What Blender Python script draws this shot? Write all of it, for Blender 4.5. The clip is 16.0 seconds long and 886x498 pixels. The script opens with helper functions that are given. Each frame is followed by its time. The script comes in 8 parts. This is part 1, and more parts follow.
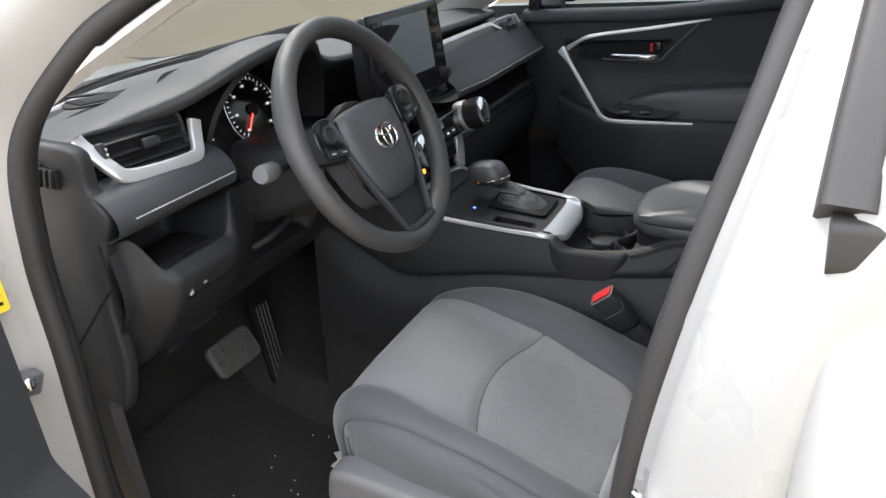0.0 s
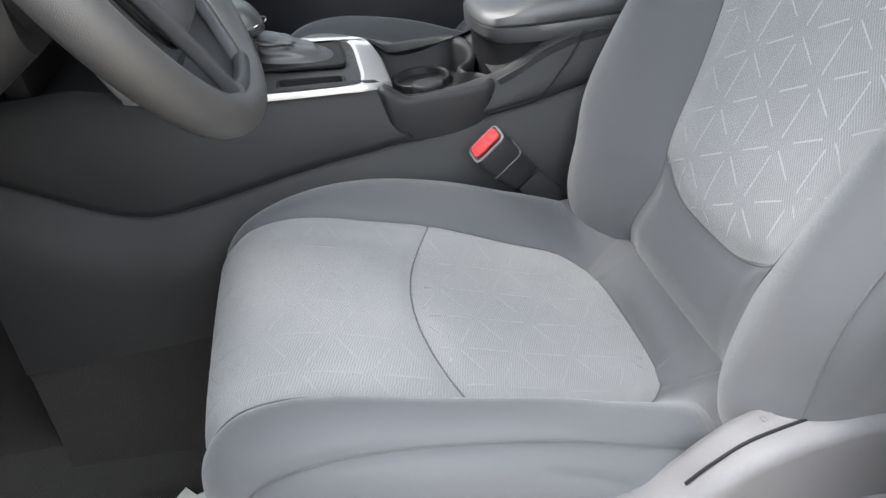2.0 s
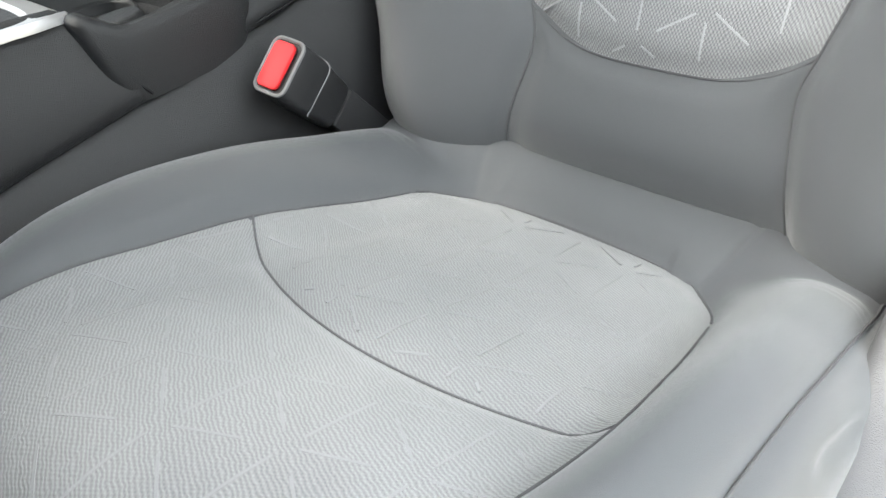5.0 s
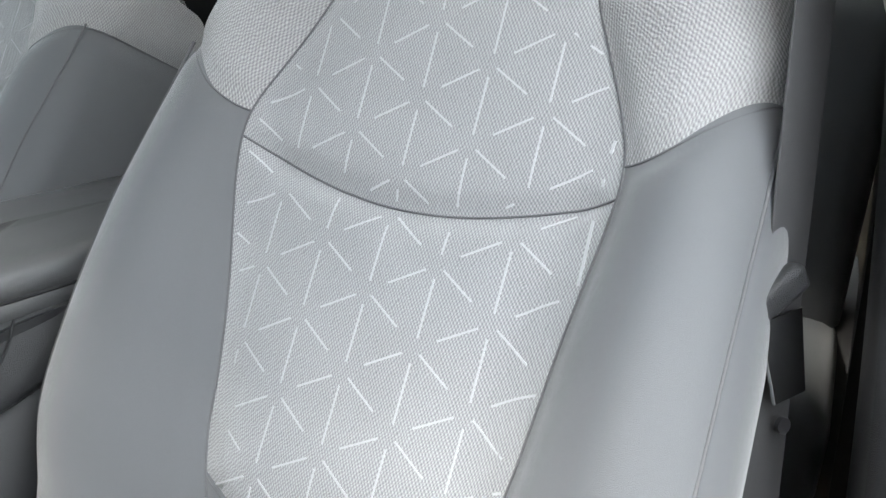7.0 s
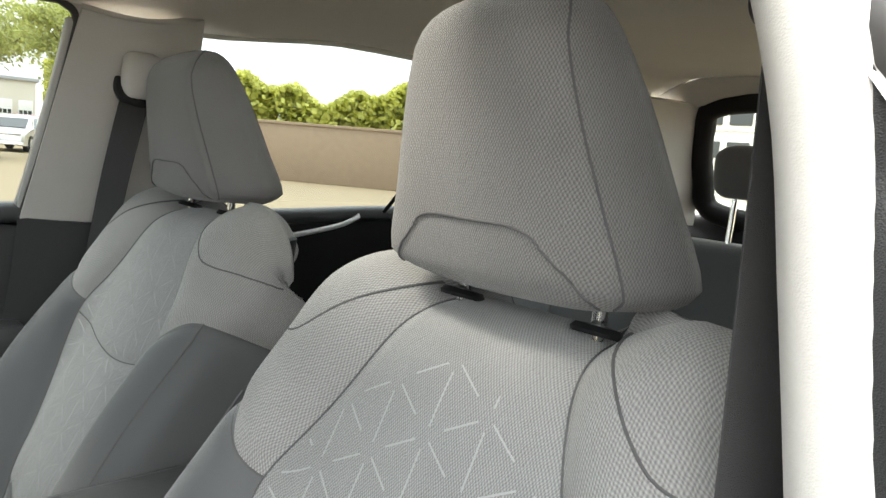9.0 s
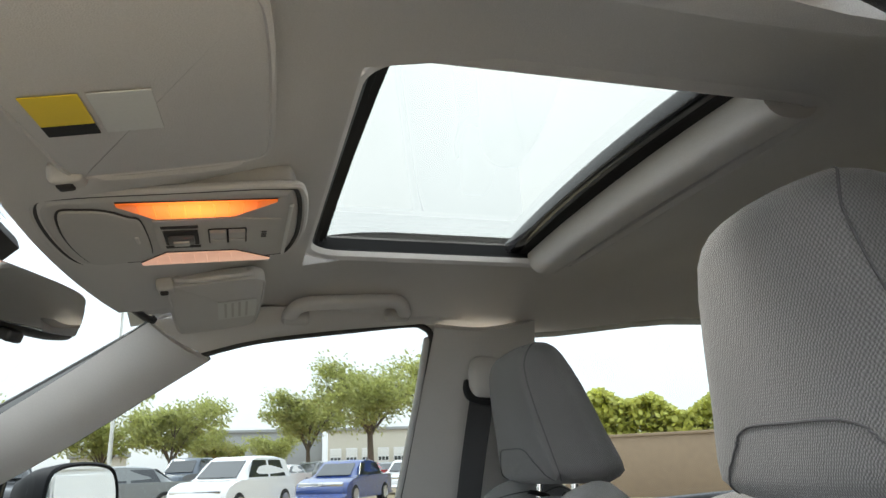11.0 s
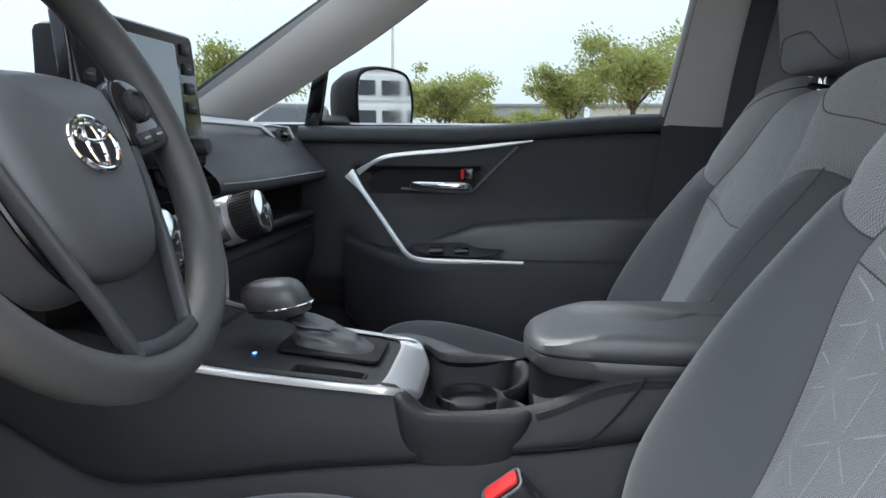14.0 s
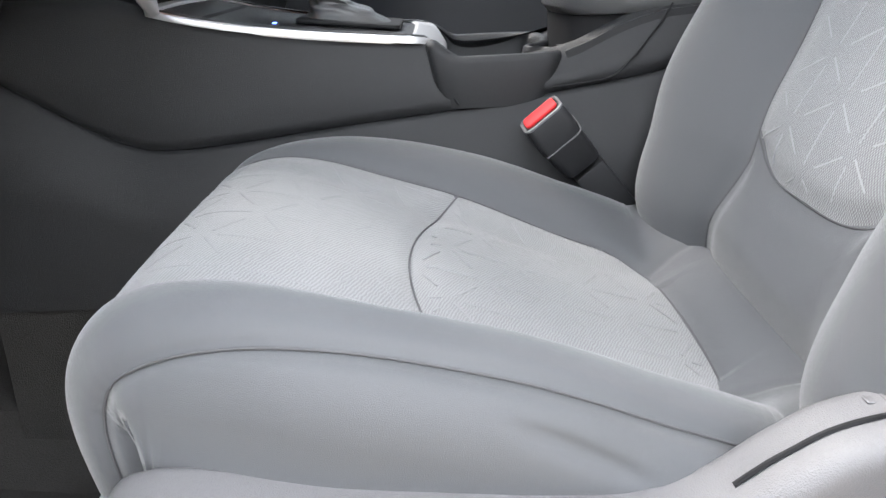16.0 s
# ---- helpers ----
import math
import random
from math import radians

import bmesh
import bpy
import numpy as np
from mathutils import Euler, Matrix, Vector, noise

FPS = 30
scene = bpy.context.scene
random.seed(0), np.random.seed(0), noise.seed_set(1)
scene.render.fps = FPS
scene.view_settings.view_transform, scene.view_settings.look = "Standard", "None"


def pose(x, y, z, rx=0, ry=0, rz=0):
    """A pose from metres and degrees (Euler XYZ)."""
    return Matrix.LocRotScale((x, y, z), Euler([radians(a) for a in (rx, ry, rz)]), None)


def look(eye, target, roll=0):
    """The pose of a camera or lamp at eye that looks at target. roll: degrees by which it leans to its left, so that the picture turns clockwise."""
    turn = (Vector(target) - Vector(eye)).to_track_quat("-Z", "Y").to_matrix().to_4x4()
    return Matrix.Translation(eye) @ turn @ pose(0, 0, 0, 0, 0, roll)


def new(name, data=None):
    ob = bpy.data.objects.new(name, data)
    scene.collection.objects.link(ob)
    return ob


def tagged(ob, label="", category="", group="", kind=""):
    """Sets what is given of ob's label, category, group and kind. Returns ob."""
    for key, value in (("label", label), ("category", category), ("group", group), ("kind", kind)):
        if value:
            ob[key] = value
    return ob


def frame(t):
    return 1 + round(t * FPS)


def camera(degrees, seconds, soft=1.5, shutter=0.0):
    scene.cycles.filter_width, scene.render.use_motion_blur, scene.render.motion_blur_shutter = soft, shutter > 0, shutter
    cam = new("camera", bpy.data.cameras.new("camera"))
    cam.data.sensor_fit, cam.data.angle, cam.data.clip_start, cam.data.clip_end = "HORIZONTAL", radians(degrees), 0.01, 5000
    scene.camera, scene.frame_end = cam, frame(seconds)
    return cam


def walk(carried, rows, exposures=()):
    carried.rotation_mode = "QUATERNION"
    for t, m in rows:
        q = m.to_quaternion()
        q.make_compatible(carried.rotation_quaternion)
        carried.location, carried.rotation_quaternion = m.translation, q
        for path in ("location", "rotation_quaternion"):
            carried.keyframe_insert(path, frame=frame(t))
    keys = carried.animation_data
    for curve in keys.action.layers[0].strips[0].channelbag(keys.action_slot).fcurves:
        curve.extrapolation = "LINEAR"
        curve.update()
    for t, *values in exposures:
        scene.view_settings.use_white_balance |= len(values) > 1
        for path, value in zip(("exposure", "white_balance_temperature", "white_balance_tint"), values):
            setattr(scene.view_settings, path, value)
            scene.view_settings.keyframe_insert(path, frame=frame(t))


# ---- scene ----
EXPO = 2.4
EXPOSURES = [(0.0, 0.0, 6450, 12), (0.5, 0.3, 6400, 12), (1.0, 0.6, 6350, 12), (2.0, 0.8, 6350, 11), (3.0, 0.9, 6450, 10), (5.3, 1.05, 6550, 6), (6.0, 1.15, 6450, 6), (7.0, 1.35, 6450, 8),
             (7.5, 1.3, 6550, 8), (8.0, 1.2, 6800, 7), (8.5, 1.0, 6950, 7), (9.5, 1.0, 6900, 5), (10.2, 0.9, 6700, 5), (12.3, -0.15, 6250, 10), (13.0, -0.15, 6100, 9), (13.7, 0.0, 6050, 8), (14.4, 0.55, 6000, 10),
             (15.0, 0.9, 6200, 11), (16.0, 0.95, 6400, 12)]
cam = camera(62.29, 16.0)
PATH = [
    (0.0, (-1.2719, -0.0112, 1.3854), (-0.4623, 0.4037, 0.9702), -4.91),
    (0.5, (-1.2528, 0.0656, 1.3416), (-0.4170, 0.4068, 0.9114), -6.65),
    (1.0, (-1.1741, 0.2146, 1.2787), (-0.3177, 0.4523, 0.8203), -8.29),
    (1.5, (-1.0764, 0.3237, 1.2165), (-0.2177, 0.4013, 0.7099), -8.66),
    (2.0, (-0.9400, 0.4242, 1.1462), (-0.1111, 0.3208, 0.5964), -7.44),
    (2.5, (-0.8048, 0.5193, 1.0927), (-0.0447, 0.2638, 0.4952), -7.32),
    (3.0, (-0.7057, 0.5698, 1.0293), (-0.0235, 0.2052, 0.3956), -7.14),
    (3.2, (-0.6879, 0.5673, 1.0028), (-0.0133, 0.1997, 0.3626), -8.82),
    (5.3, (-0.6169, 0.5395, 0.9857), (-0.0650, -0.0303, 0.3769), -7.38),
    (5.5, (-0.6159, 0.5351, 0.9891), (-0.0785, -0.0894, 0.4223), -4.45),
    (6.0, (-0.6223, 0.4733, 1.0305), (-0.1173, -0.2512, 0.5614), -1.49),
    (6.5, (-0.6310, 0.4295, 1.0728), (-0.1710, -0.3697, 0.6858), 0.44),
    (7.0, (-0.6425, 0.4089, 1.1163), (-0.1870, -0.4182, 0.7871), 2.64),
    (7.5, (-0.6583, 0.3875, 1.1577), (-0.1661, -0.4369, 0.8783), 4.45),
    (8.0, (-0.6737, 0.3499, 1.2199), (-0.1247, -0.4488, 0.9736), 4.82),
    (8.5, (-0.7090, 0.3068, 1.2730), (-0.0869, -0.4540, 1.0878), 5.42),
    (9.0, (-0.7383, 0.2669, 1.3023), (-0.0124, -0.4092, 1.1758), 4.88),
    (9.5, (-0.7330, 0.2466, 1.2957), (0.0895, -0.3213, 1.2648), 3.13),
    (10.0, (-0.7401, 0.2435, 1.2780), (0.1492, -0.2015, 1.3834), 0.54),
    (10.2, (-0.7458, 0.2430, 1.2682), (0.1588, -0.1528, 1.4265), -0.23),
    (12.3, (-0.8243, 0.2483, 1.1993), (0.1387, 0.1269, 1.4398), -1.53),
    (12.5, (-0.8252, 0.2529, 1.1881), (0.1498, 0.1542, 1.3873), -1.13),
    (13.0, (-0.8265, 0.2643, 1.1599), (0.1695, 0.2290, 1.2427), -0.20),
    (13.5, (-0.8272, 0.2630, 1.1322), (0.1718, 0.2883, 1.0942), 0.30),
    (14.0, (-0.8295, 0.2633, 1.0947), (0.1566, 0.3433, 0.9496), 0.49),
    (14.5, (-0.8416, 0.2681, 1.0571), (0.1253, 0.3823, 0.8289), 0.14),
    (15.0, (-0.8535, 0.2894, 1.0101), (0.0970, 0.4063, 0.7222), -0.66),
    (15.5, (-0.8744, 0.3270, 0.9556), (0.0663, 0.4067, 0.6259), -1.93),
    (16.0, (-0.8958, 0.3544, 0.9206), (0.0308, 0.3670, 0.5449), -2.96),
]
walk(cam, [(t, look(eye, target, roll)) for t, eye, target, roll in PATH],
     [(t, EXPO + e, kelvin, tint) for t, e, kelvin, tint in EXPOSURES])
SKY, CLOUD, SUN, LAMP = 0.175, 8.5, 0.7, 0.14
WHEEL_AT = (-.352, .565, 1.092)

# ---- light ----
world = bpy.data.worlds.new("sky")
scene.world = world
world.use_nodes = True
_wn = world.node_tree.nodes
_sky = _wn.new("ShaderNodeTexSky")
_sky.sky_type = "NISHITA"
_sky.sun_disc = False
_sky.sun_elevation, _sky.sun_rotation = radians(52), radians(38)
_sky.air_density, _sky.dust_density, _sky.ozone_density = 1.0, 1.6, 1.0
_wn["Background"].inputs["Strength"].default_value = SKY
_pale = _wn.new("ShaderNodeHueSaturation")
_pale.inputs["Saturation"].default_value = 0.62
world.node_tree.links.new(_sky.outputs["Color"], _pale.inputs["Color"])
# thin cloud over most of the sky, brighter overhead than at the horizon
_dirs, _axes = _wn.new("ShaderNodeTexCoord"), _wn.new("ShaderNodeSeparateXYZ")
_rise, _veil, _soft = _wn.new("ShaderNodeMapRange"), _wn.new("ShaderNodeTexNoise"), _wn.new("ShaderNodeMapRange")
_rise.inputs["To Min"].default_value, _rise.inputs["To Max"].default_value = CLOUD * .36, CLOUD
_veil.inputs["Scale"].default_value, _veil.inputs["Detail"].default_value = 2.2, 5
_soft.inputs["From Min"].default_value, _soft.inputs["From Max"].default_value = .30, .70
_soft.inputs["To Min"].default_value, _soft.inputs["To Max"].default_value = .86, 1.10
_grey, _bright, _over = _wn.new("ShaderNodeVectorMath"), _wn.new("ShaderNodeMath"), _wn.new("ShaderNodeMix")
_grey.operation, _bright.operation = "SCALE", "MULTIPLY"
_grey.inputs[0].default_value = (.96, .985, 1.0)
_over.data_type = "RGBA"
_over.inputs["Factor"].default_value = .82
for _from, _to in ((_dirs.outputs["Generated"], _axes.inputs[0]), (_axes.outputs["Z"], _rise.inputs["Value"]), (_dirs.outputs["Generated"], _veil.inputs["Vector"]), (_veil.outputs[0], _soft.inputs["Value"]),
                   (_rise.outputs[0], _bright.inputs[0]), (_soft.outputs[0], _bright.inputs[1]), (_bright.outputs[0], _grey.inputs["Scale"]), (_pale.outputs["Color"], _over.inputs["A"]),
                   (_grey.outputs[0], _over.inputs["B"]), (_over.outputs["Result"], _wn["Background"].inputs["Color"])):
    world.node_tree.links.new(_from, _to)
_sun = new("sun", bpy.data.lights.new("sun", "SUN"))
_sun.data.energy, _sun.data.angle, _sun.data.color = SUN, radians(16), (1.0, 0.95, 0.87)
_sun.matrix_world = look((.38, .485, .788), (0, 0, 0))


# ---- mesh helpers ----
def lerp(a, b, t):
    return a + (b - a) * t


def smooth(t):
    t = max(0.0, min(1.0, t))
    return t * t * (3 - 2 * t)


def curve1(table):
    """A function that runs through the pairs of the table, in steps of cubic Hermite."""
    xs, ys = [p[0] for p in table], [p[1] for p in table]
    n = len(xs)
    slopes = []
    for i in range(n):
        a, b = max(i - 1, 0), min(i + 1, n - 1)
        slopes.append((ys[b] - ys[a]) / (xs[b] - xs[a]))

    def at(x):
        if x <= xs[0]:
            return ys[0]
        if x >= xs[-1]:
            return ys[-1]
        i = max(k for k in range(n - 1) if xs[k] <= x)
        h = xs[i + 1] - xs[i]
        t = (x - xs[i]) / h
        return ((2 * t ** 3 - 3 * t * t + 1) * ys[i] + (t ** 3 - 2 * t * t + t) * h * slopes[i]
                + (3 * t * t - 2 * t ** 3) * ys[i + 1] + (t ** 3 - t * t) * h * slopes[i + 1])
    return at


def spline(points, n, closed=False):
    """n points on a Catmull-Rom curve through the points."""
    pts = [Vector(p) for p in points]
    m = len(pts)
    out = []
    spans = m if closed else m - 1
    for k in range(n):
        u = k / (n if closed else n - 1) * spans
        i = min(int(u), spans - 1)
        t = u - i
        g = (lambda j: pts[j % m]) if closed else (lambda j: pts[min(max(j, 0), m - 1)])
        a, b, c, d = g(i - 1), g(i), g(i + 1), g(i + 2)
        out.append(0.5 * ((2 * b) + (c - a) * t + (2 * a - 5 * b + 4 * c - d) * t * t + (3 * b - a - 3 * c + d) * t ** 3))
    return out


class Geo:
    """Vertices and faces, gathered piece by piece."""

    def __init__(self):
        self.v, self.f = [], []

    def grid(self, rows, cu=False, cv=False, flip=False):
        """A sheet through rows of points; cu: each row closes on itself; cv: the last row meets the first."""
        base, nr, nc = len(self.v), len(rows), len(rows[0])
        for r in rows:
            self.v.extend(Vector(p) for p in r)
        for i in range(nr if cv else nr - 1):
            for j in range(nc if cu else nc - 1):
                a, b = base + i * nc + j, base + i * nc + (j + 1) % nc
                c, d = base + ((i + 1) % nr) * nc + (j + 1) % nc, base + ((i + 1) % nr) * nc + j
                self.f.append((a, d, c, b) if flip else (a, b, c, d))
        return self

    def cap(self, ring, flip=False):
        base = len(self.v)
        self.v.extend(Vector(p) for p in ring)
        idx = list(range(base, base + len(ring)))
        self.f.append(tuple(reversed(idx)) if flip else tuple(idx))
        return self

    def loft(self, rings, caps=True):
        self.grid(rings, cu=True)
        if caps:
            self.cap(rings[0], flip=True)
            self.cap(rings[-1])
        return self

    def tube(self, pts, r, n=10, closed=False, squash=1.0, up=None, caps=True):
        """A round bar along the points; r: a radius, or a function of 0..1; squash: its height over its width."""
        pts = [Vector(p) for p in pts]
        m = len(pts)
        rings = []
        side = None
        for i, p in enumerate(pts):
            a, b = pts[(i - 1) % m if closed else max(i - 1, 0)], pts[(i + 1) % m if closed else min(i + 1, m - 1)]
            t = (b - a).normalized()
            if up is not None:
                side = t.cross(Vector(up)).normalized()
            elif side is None:
                ref = Vector((0, 0, 1)) if abs(t.z) < 0.9 else Vector((0, 1, 0))
                side = t.cross(ref).normalized()
            else:
                side = (side - t * side.dot(t)).normalized()
            nrm = side.cross(t)
            rad = r(i / max(m - 1, 1)) if callable(r) else r
            rings.append([p + side * (rad * math.cos(2 * math.pi * k / n)) + nrm * (rad * squash * math.sin(2 * math.pi * k / n)) for k in range(n)])
        self.grid(rings, cu=True, cv=closed)
        if caps and not closed:
            self.cap(rings[0], flip=True)
            self.cap(rings[-1])
        return self

    def sweep(self, pts, profile, up=(0, 0, 1), closed=False, caps=True):
        """A closed profile of (side, up) pairs drawn along the points."""
        pts = [Vector(p) for p in pts]
        m = len(pts)
        rings = []
        for i, p in enumerate(pts):
            a, b = pts[(i - 1) % m if closed else max(i - 1, 0)], pts[(i + 1) % m if closed else min(i + 1, m - 1)]
            t = (b - a).normalized()
            u = Vector(up(i / (m - 1)) if callable(up) else up)
            side = t.cross(u).normalized()
            nrm = side.cross(t)
            prof = profile(i / (m - 1)) if callable(profile) else profile
            rings.append([p + side * x + nrm * y for x, y in prof])
        self.grid(rings, cu=True, cv=closed)
        if caps and not closed:
            self.cap(rings[0], flip=True)
            self.cap(rings[-1])
        return self

    def bm(self, bm, m=None):
        base = len(self.v)
        bm.verts.index_update()
        self.v.extend((m @ v.co if m else v.co.copy()) for v in bm.verts)
        self.f.extend(tuple(base + v.index for v in f.verts) for f in bm.faces)
        bm.free()
        return self

    def box(self, size, m, r=0.003, seg=2):
        """A box with rounded edges, at the pose m."""
        b = bmesh.new()
        bmesh.ops.create_cube(b, size=1.0)
        bmesh.ops.scale(b, vec=size, verts=b.verts)
        r = min(r, min(size) * 0.49)
        if r > 0:
            bmesh.ops.bevel(b, geom=list(b.edges), offset=r, segments=seg, profile=0.5, affect="EDGES")
        return self.bm(b, m)

    def plate(self, outline, depth, m, r=0.002, seg=2):
        """A flat outline of (x, y) pairs, drawn out by depth along z from 0, its rims rounded, at the pose m."""
        b = bmesh.new()
        face = b.faces.new([b.verts.new((x, y, 0)) for x, y in outline])
        got = bmesh.ops.extrude_face_region(b, geom=[face])
        top = [e for e in got["geom"] if isinstance(e, bmesh.types.BMVert)]
        bmesh.ops.translate(b, vec=(0, 0, depth), verts=top)
        bmesh.ops.recalc_face_normals(b, faces=b.faces)
        if r > 0:
            rims = [e for e in b.edges if abs(e.verts[0].co.z - e.verts[1].co.z) < 1e-7]
            bmesh.ops.bevel(b, geom=rims, offset=r, segments=seg, profile=0.5, affect="EDGES")
        return self.bm(b, m)

    def lathe(self, profile, m, n=32, caps=True):
        """(radius, height) pairs turned about z, at the pose m."""
        rings = [[m @ Vector((r * math.cos(2 * math.pi * k / n), r * math.sin(2 * math.pi * k / n), h)) for k in range(n)] for r, h in profile]
        self.grid(rings, cu=True)
        if caps:
            self.cap(rings[0], flip=True)
            self.cap(rings[-1])
        return self

    def sheet(self, rows, thick, flip=False):
        """A sheet with a thickness, rounded shut at its rims."""
        nr, nc = len(rows), len(rows[0])
        rows = [[Vector(p) for p in r] for r in rows]
        back = []
        for i in range(nr):
            line = []
            for j in range(nc):
                du = rows[i][min(j + 1, nc - 1)] - rows[i][max(j - 1, 0)]
                dv = rows[min(i + 1, nr - 1)][j] - rows[max(i - 1, 0)][j]
                nrm = du.cross(dv)
                nrm = nrm.normalized() if nrm.length > 1e-12 else Vector((0, 0, 1))
                line.append(rows[i][j] - nrm * (thick if not flip else -thick))
            back.append(line)
        self.grid(rows, flip=flip)
        self.grid(back, flip=not flip)
        rim = lambda g: [g[0][j] for j in range(nc)] + [g[i][-1] for i in range(1, nr)] + [g[-1][j] for j in range(nc - 2, -1, -1)] + [g[i][0] for i in range(nr - 2, 0, -1)]
        self.grid([rim(rows), rim(back)], cu=True, flip=not flip)
        return self

    def mesh(self, name, mat, angle=40, flat=False):
        me = bpy.data.meshes.new(name)
        me.from_pydata([tuple(v) for v in self.v], [], self.f)
        b = bmesh.new()
        b.from_mesh(me)
        bmesh.ops.remove_doubles(b, verts=b.verts, dist=1e-6)
        bmesh.ops.recalc_face_normals(b, faces=b.faces)
        b.to_mesh(me)
        b.free()
        me.materials.append(mat)
        if not flat:
            me.shade_smooth()
            me.set_sharp_from_angle(angle=radians(angle))
        return me


def thing(name, label, category, at=(0, 0, 0), group="", kind=""):
    ob = new(name)
    ob.empty_display_size = 0.02
    ob.location = at
    return tagged(ob, label, category, group, kind)


def part(name, geo, mat, parent=None, label="", angle=40, flat=False):
    """One mesh object under a thing or a part, its numbers given in the world's metres."""
    me = geo if isinstance(geo, bpy.types.Mesh) else geo.mesh(name, mat, angle, flat)
    ob = new(name, me)
    if parent is not None:
        ob.parent = parent
        bpy.context.view_layer.update()
        ob.matrix_parent_inverse = parent.matrix_world.inverted()
    if label:
        ob["label"] = label
    return ob


def solo(name, geo, mat, label, category, group="", kind="", angle=40, flat=False):
    return tagged(part(name, geo, mat, None, "", angle, flat), label, category, group, kind)


def arc2(cx, cy, r, a0, a1, n=8):
    return [(cx + r * math.cos(radians(lerp(a0, a1, k / n))), cy + r * math.sin(radians(lerp(a0, a1, k / n)))) for k in range(n + 1)]


def rounded(w, h, r, n=5):
    """The outline of a rectangle w x h about the origin, with round corners."""
    out = []
    for sx, sy, a in ((1, -1, -90), (1, 1, 0), (-1, 1, 90), (-1, -1, 180)):
        out += arc2(sx * (w / 2 - r), sy * (h / 2 - r), r, a, a + 90, n)
    return out


def facing(origin, normal, up=(0, 0, 1)):
    """A pose whose z is the normal, whose y leans to up."""
    z = Vector(normal).normalized()
    x = Vector(up).cross(z).normalized()
    y = z.cross(x)
    m = Matrix((x, y, z)).transposed().to_4x4()
    m.translation = origin
    return m


# ---- materials ----
def material(name, colour, rough=0.6, metal=0.0, grain=0.0, grain_size=400.0, bump=0.0, bump_size=900.0, blotch=0.06, blotch_size=9.0, sheen=0.0, coat=0.0, spec=0.5):
    """A plain surface with fine grain, wide uneven tone and a fine relief."""
    mat = bpy.data.materials.new(name)
    mat.use_nodes = True
    nt = mat.node_tree
    bsdf = nt.nodes["Principled BSDF"]
    bsdf.inputs["Roughness"].default_value = rough
    bsdf.inputs["Metallic"].default_value = metal
    bsdf.inputs["Specular IOR Level"].default_value = spec
    if sheen:
        bsdf.inputs["Sheen Weight"].default_value = sheen
        bsdf.inputs["Sheen Roughness"].default_value = 0.5
    if coat:
        bsdf.inputs["Coat Weight"].default_value = coat
        bsdf.inputs["Coat Roughness"].default_value = 0.04
    co = nt.nodes.new("ShaderNodeTexCoord")
    wide = nt.nodes.new("ShaderNodeTexNoise")
    wide.inputs["Scale"].default_value = blotch_size
    wide.inputs["Detail"].default_value = 3.0
    fine = nt.nodes.new("ShaderNodeTexNoise")
    fine.inputs["Scale"].default_value = grain_size
    fine.inputs["Detail"].default_value = 2.0
    for t in (wide, fine):
        nt.links.new(co.outputs["Object"], t.inputs["Vector"])
    total = nt.nodes.new("ShaderNodeMath")
    total.operation = "MULTIPLY_ADD"
    nt.links.new(wide.outputs["Fac"], total.inputs[0])
    total.inputs[1].default_value = blotch * 2
    total.inputs[2].default_value = 1.0 - blotch - grain
    total2 = nt.nodes.new("ShaderNodeMath")
    total2.operation = "MULTIPLY_ADD"
    nt.links.new(fine.outputs["Fac"], total2.inputs[0])
    total2.inputs[1].default_value = grain * 2
    nt.links.new(total.outputs[0], total2.inputs[2])
    mix = nt.nodes.new("ShaderNodeVectorMath")
    mix.operation = "SCALE"
    mix.inputs[0].default_value = colour
    nt.links.new(total2.outputs[0], mix.inputs["Scale"])
    nt.links.new(mix.outputs["Vector"], bsdf.inputs["Base Color"])
    ru = nt.nodes.new("ShaderNodeMath")
    ru.operation = "MULTIPLY_ADD"
    nt.links.new(wide.outputs["Fac"], ru.inputs[0])
    ru.inputs[1].default_value = 0.16
    ru.inputs[2].default_value = rough - 0.08
    nt.links.new(ru.outputs[0], bsdf.inputs["Roughness"])
    if bump:
        rel = nt.nodes.new("ShaderNodeTexVoronoi")
        rel.inputs["Scale"].default_value = bump_size
        nt.links.new(co.outputs["Object"], rel.inputs["Vector"])
        bp = nt.nodes.new("ShaderNodeBump")
        bp.inputs["Strength"].default_value = bump
        bp.inputs["Distance"].default_value = 0.0006
        nt.links.new(rel.outputs["Distance"], bp.inputs["Height"])
        nt.links.new(bp.outputs["Normal"], bsdf.inputs["Normal"])
    return mat


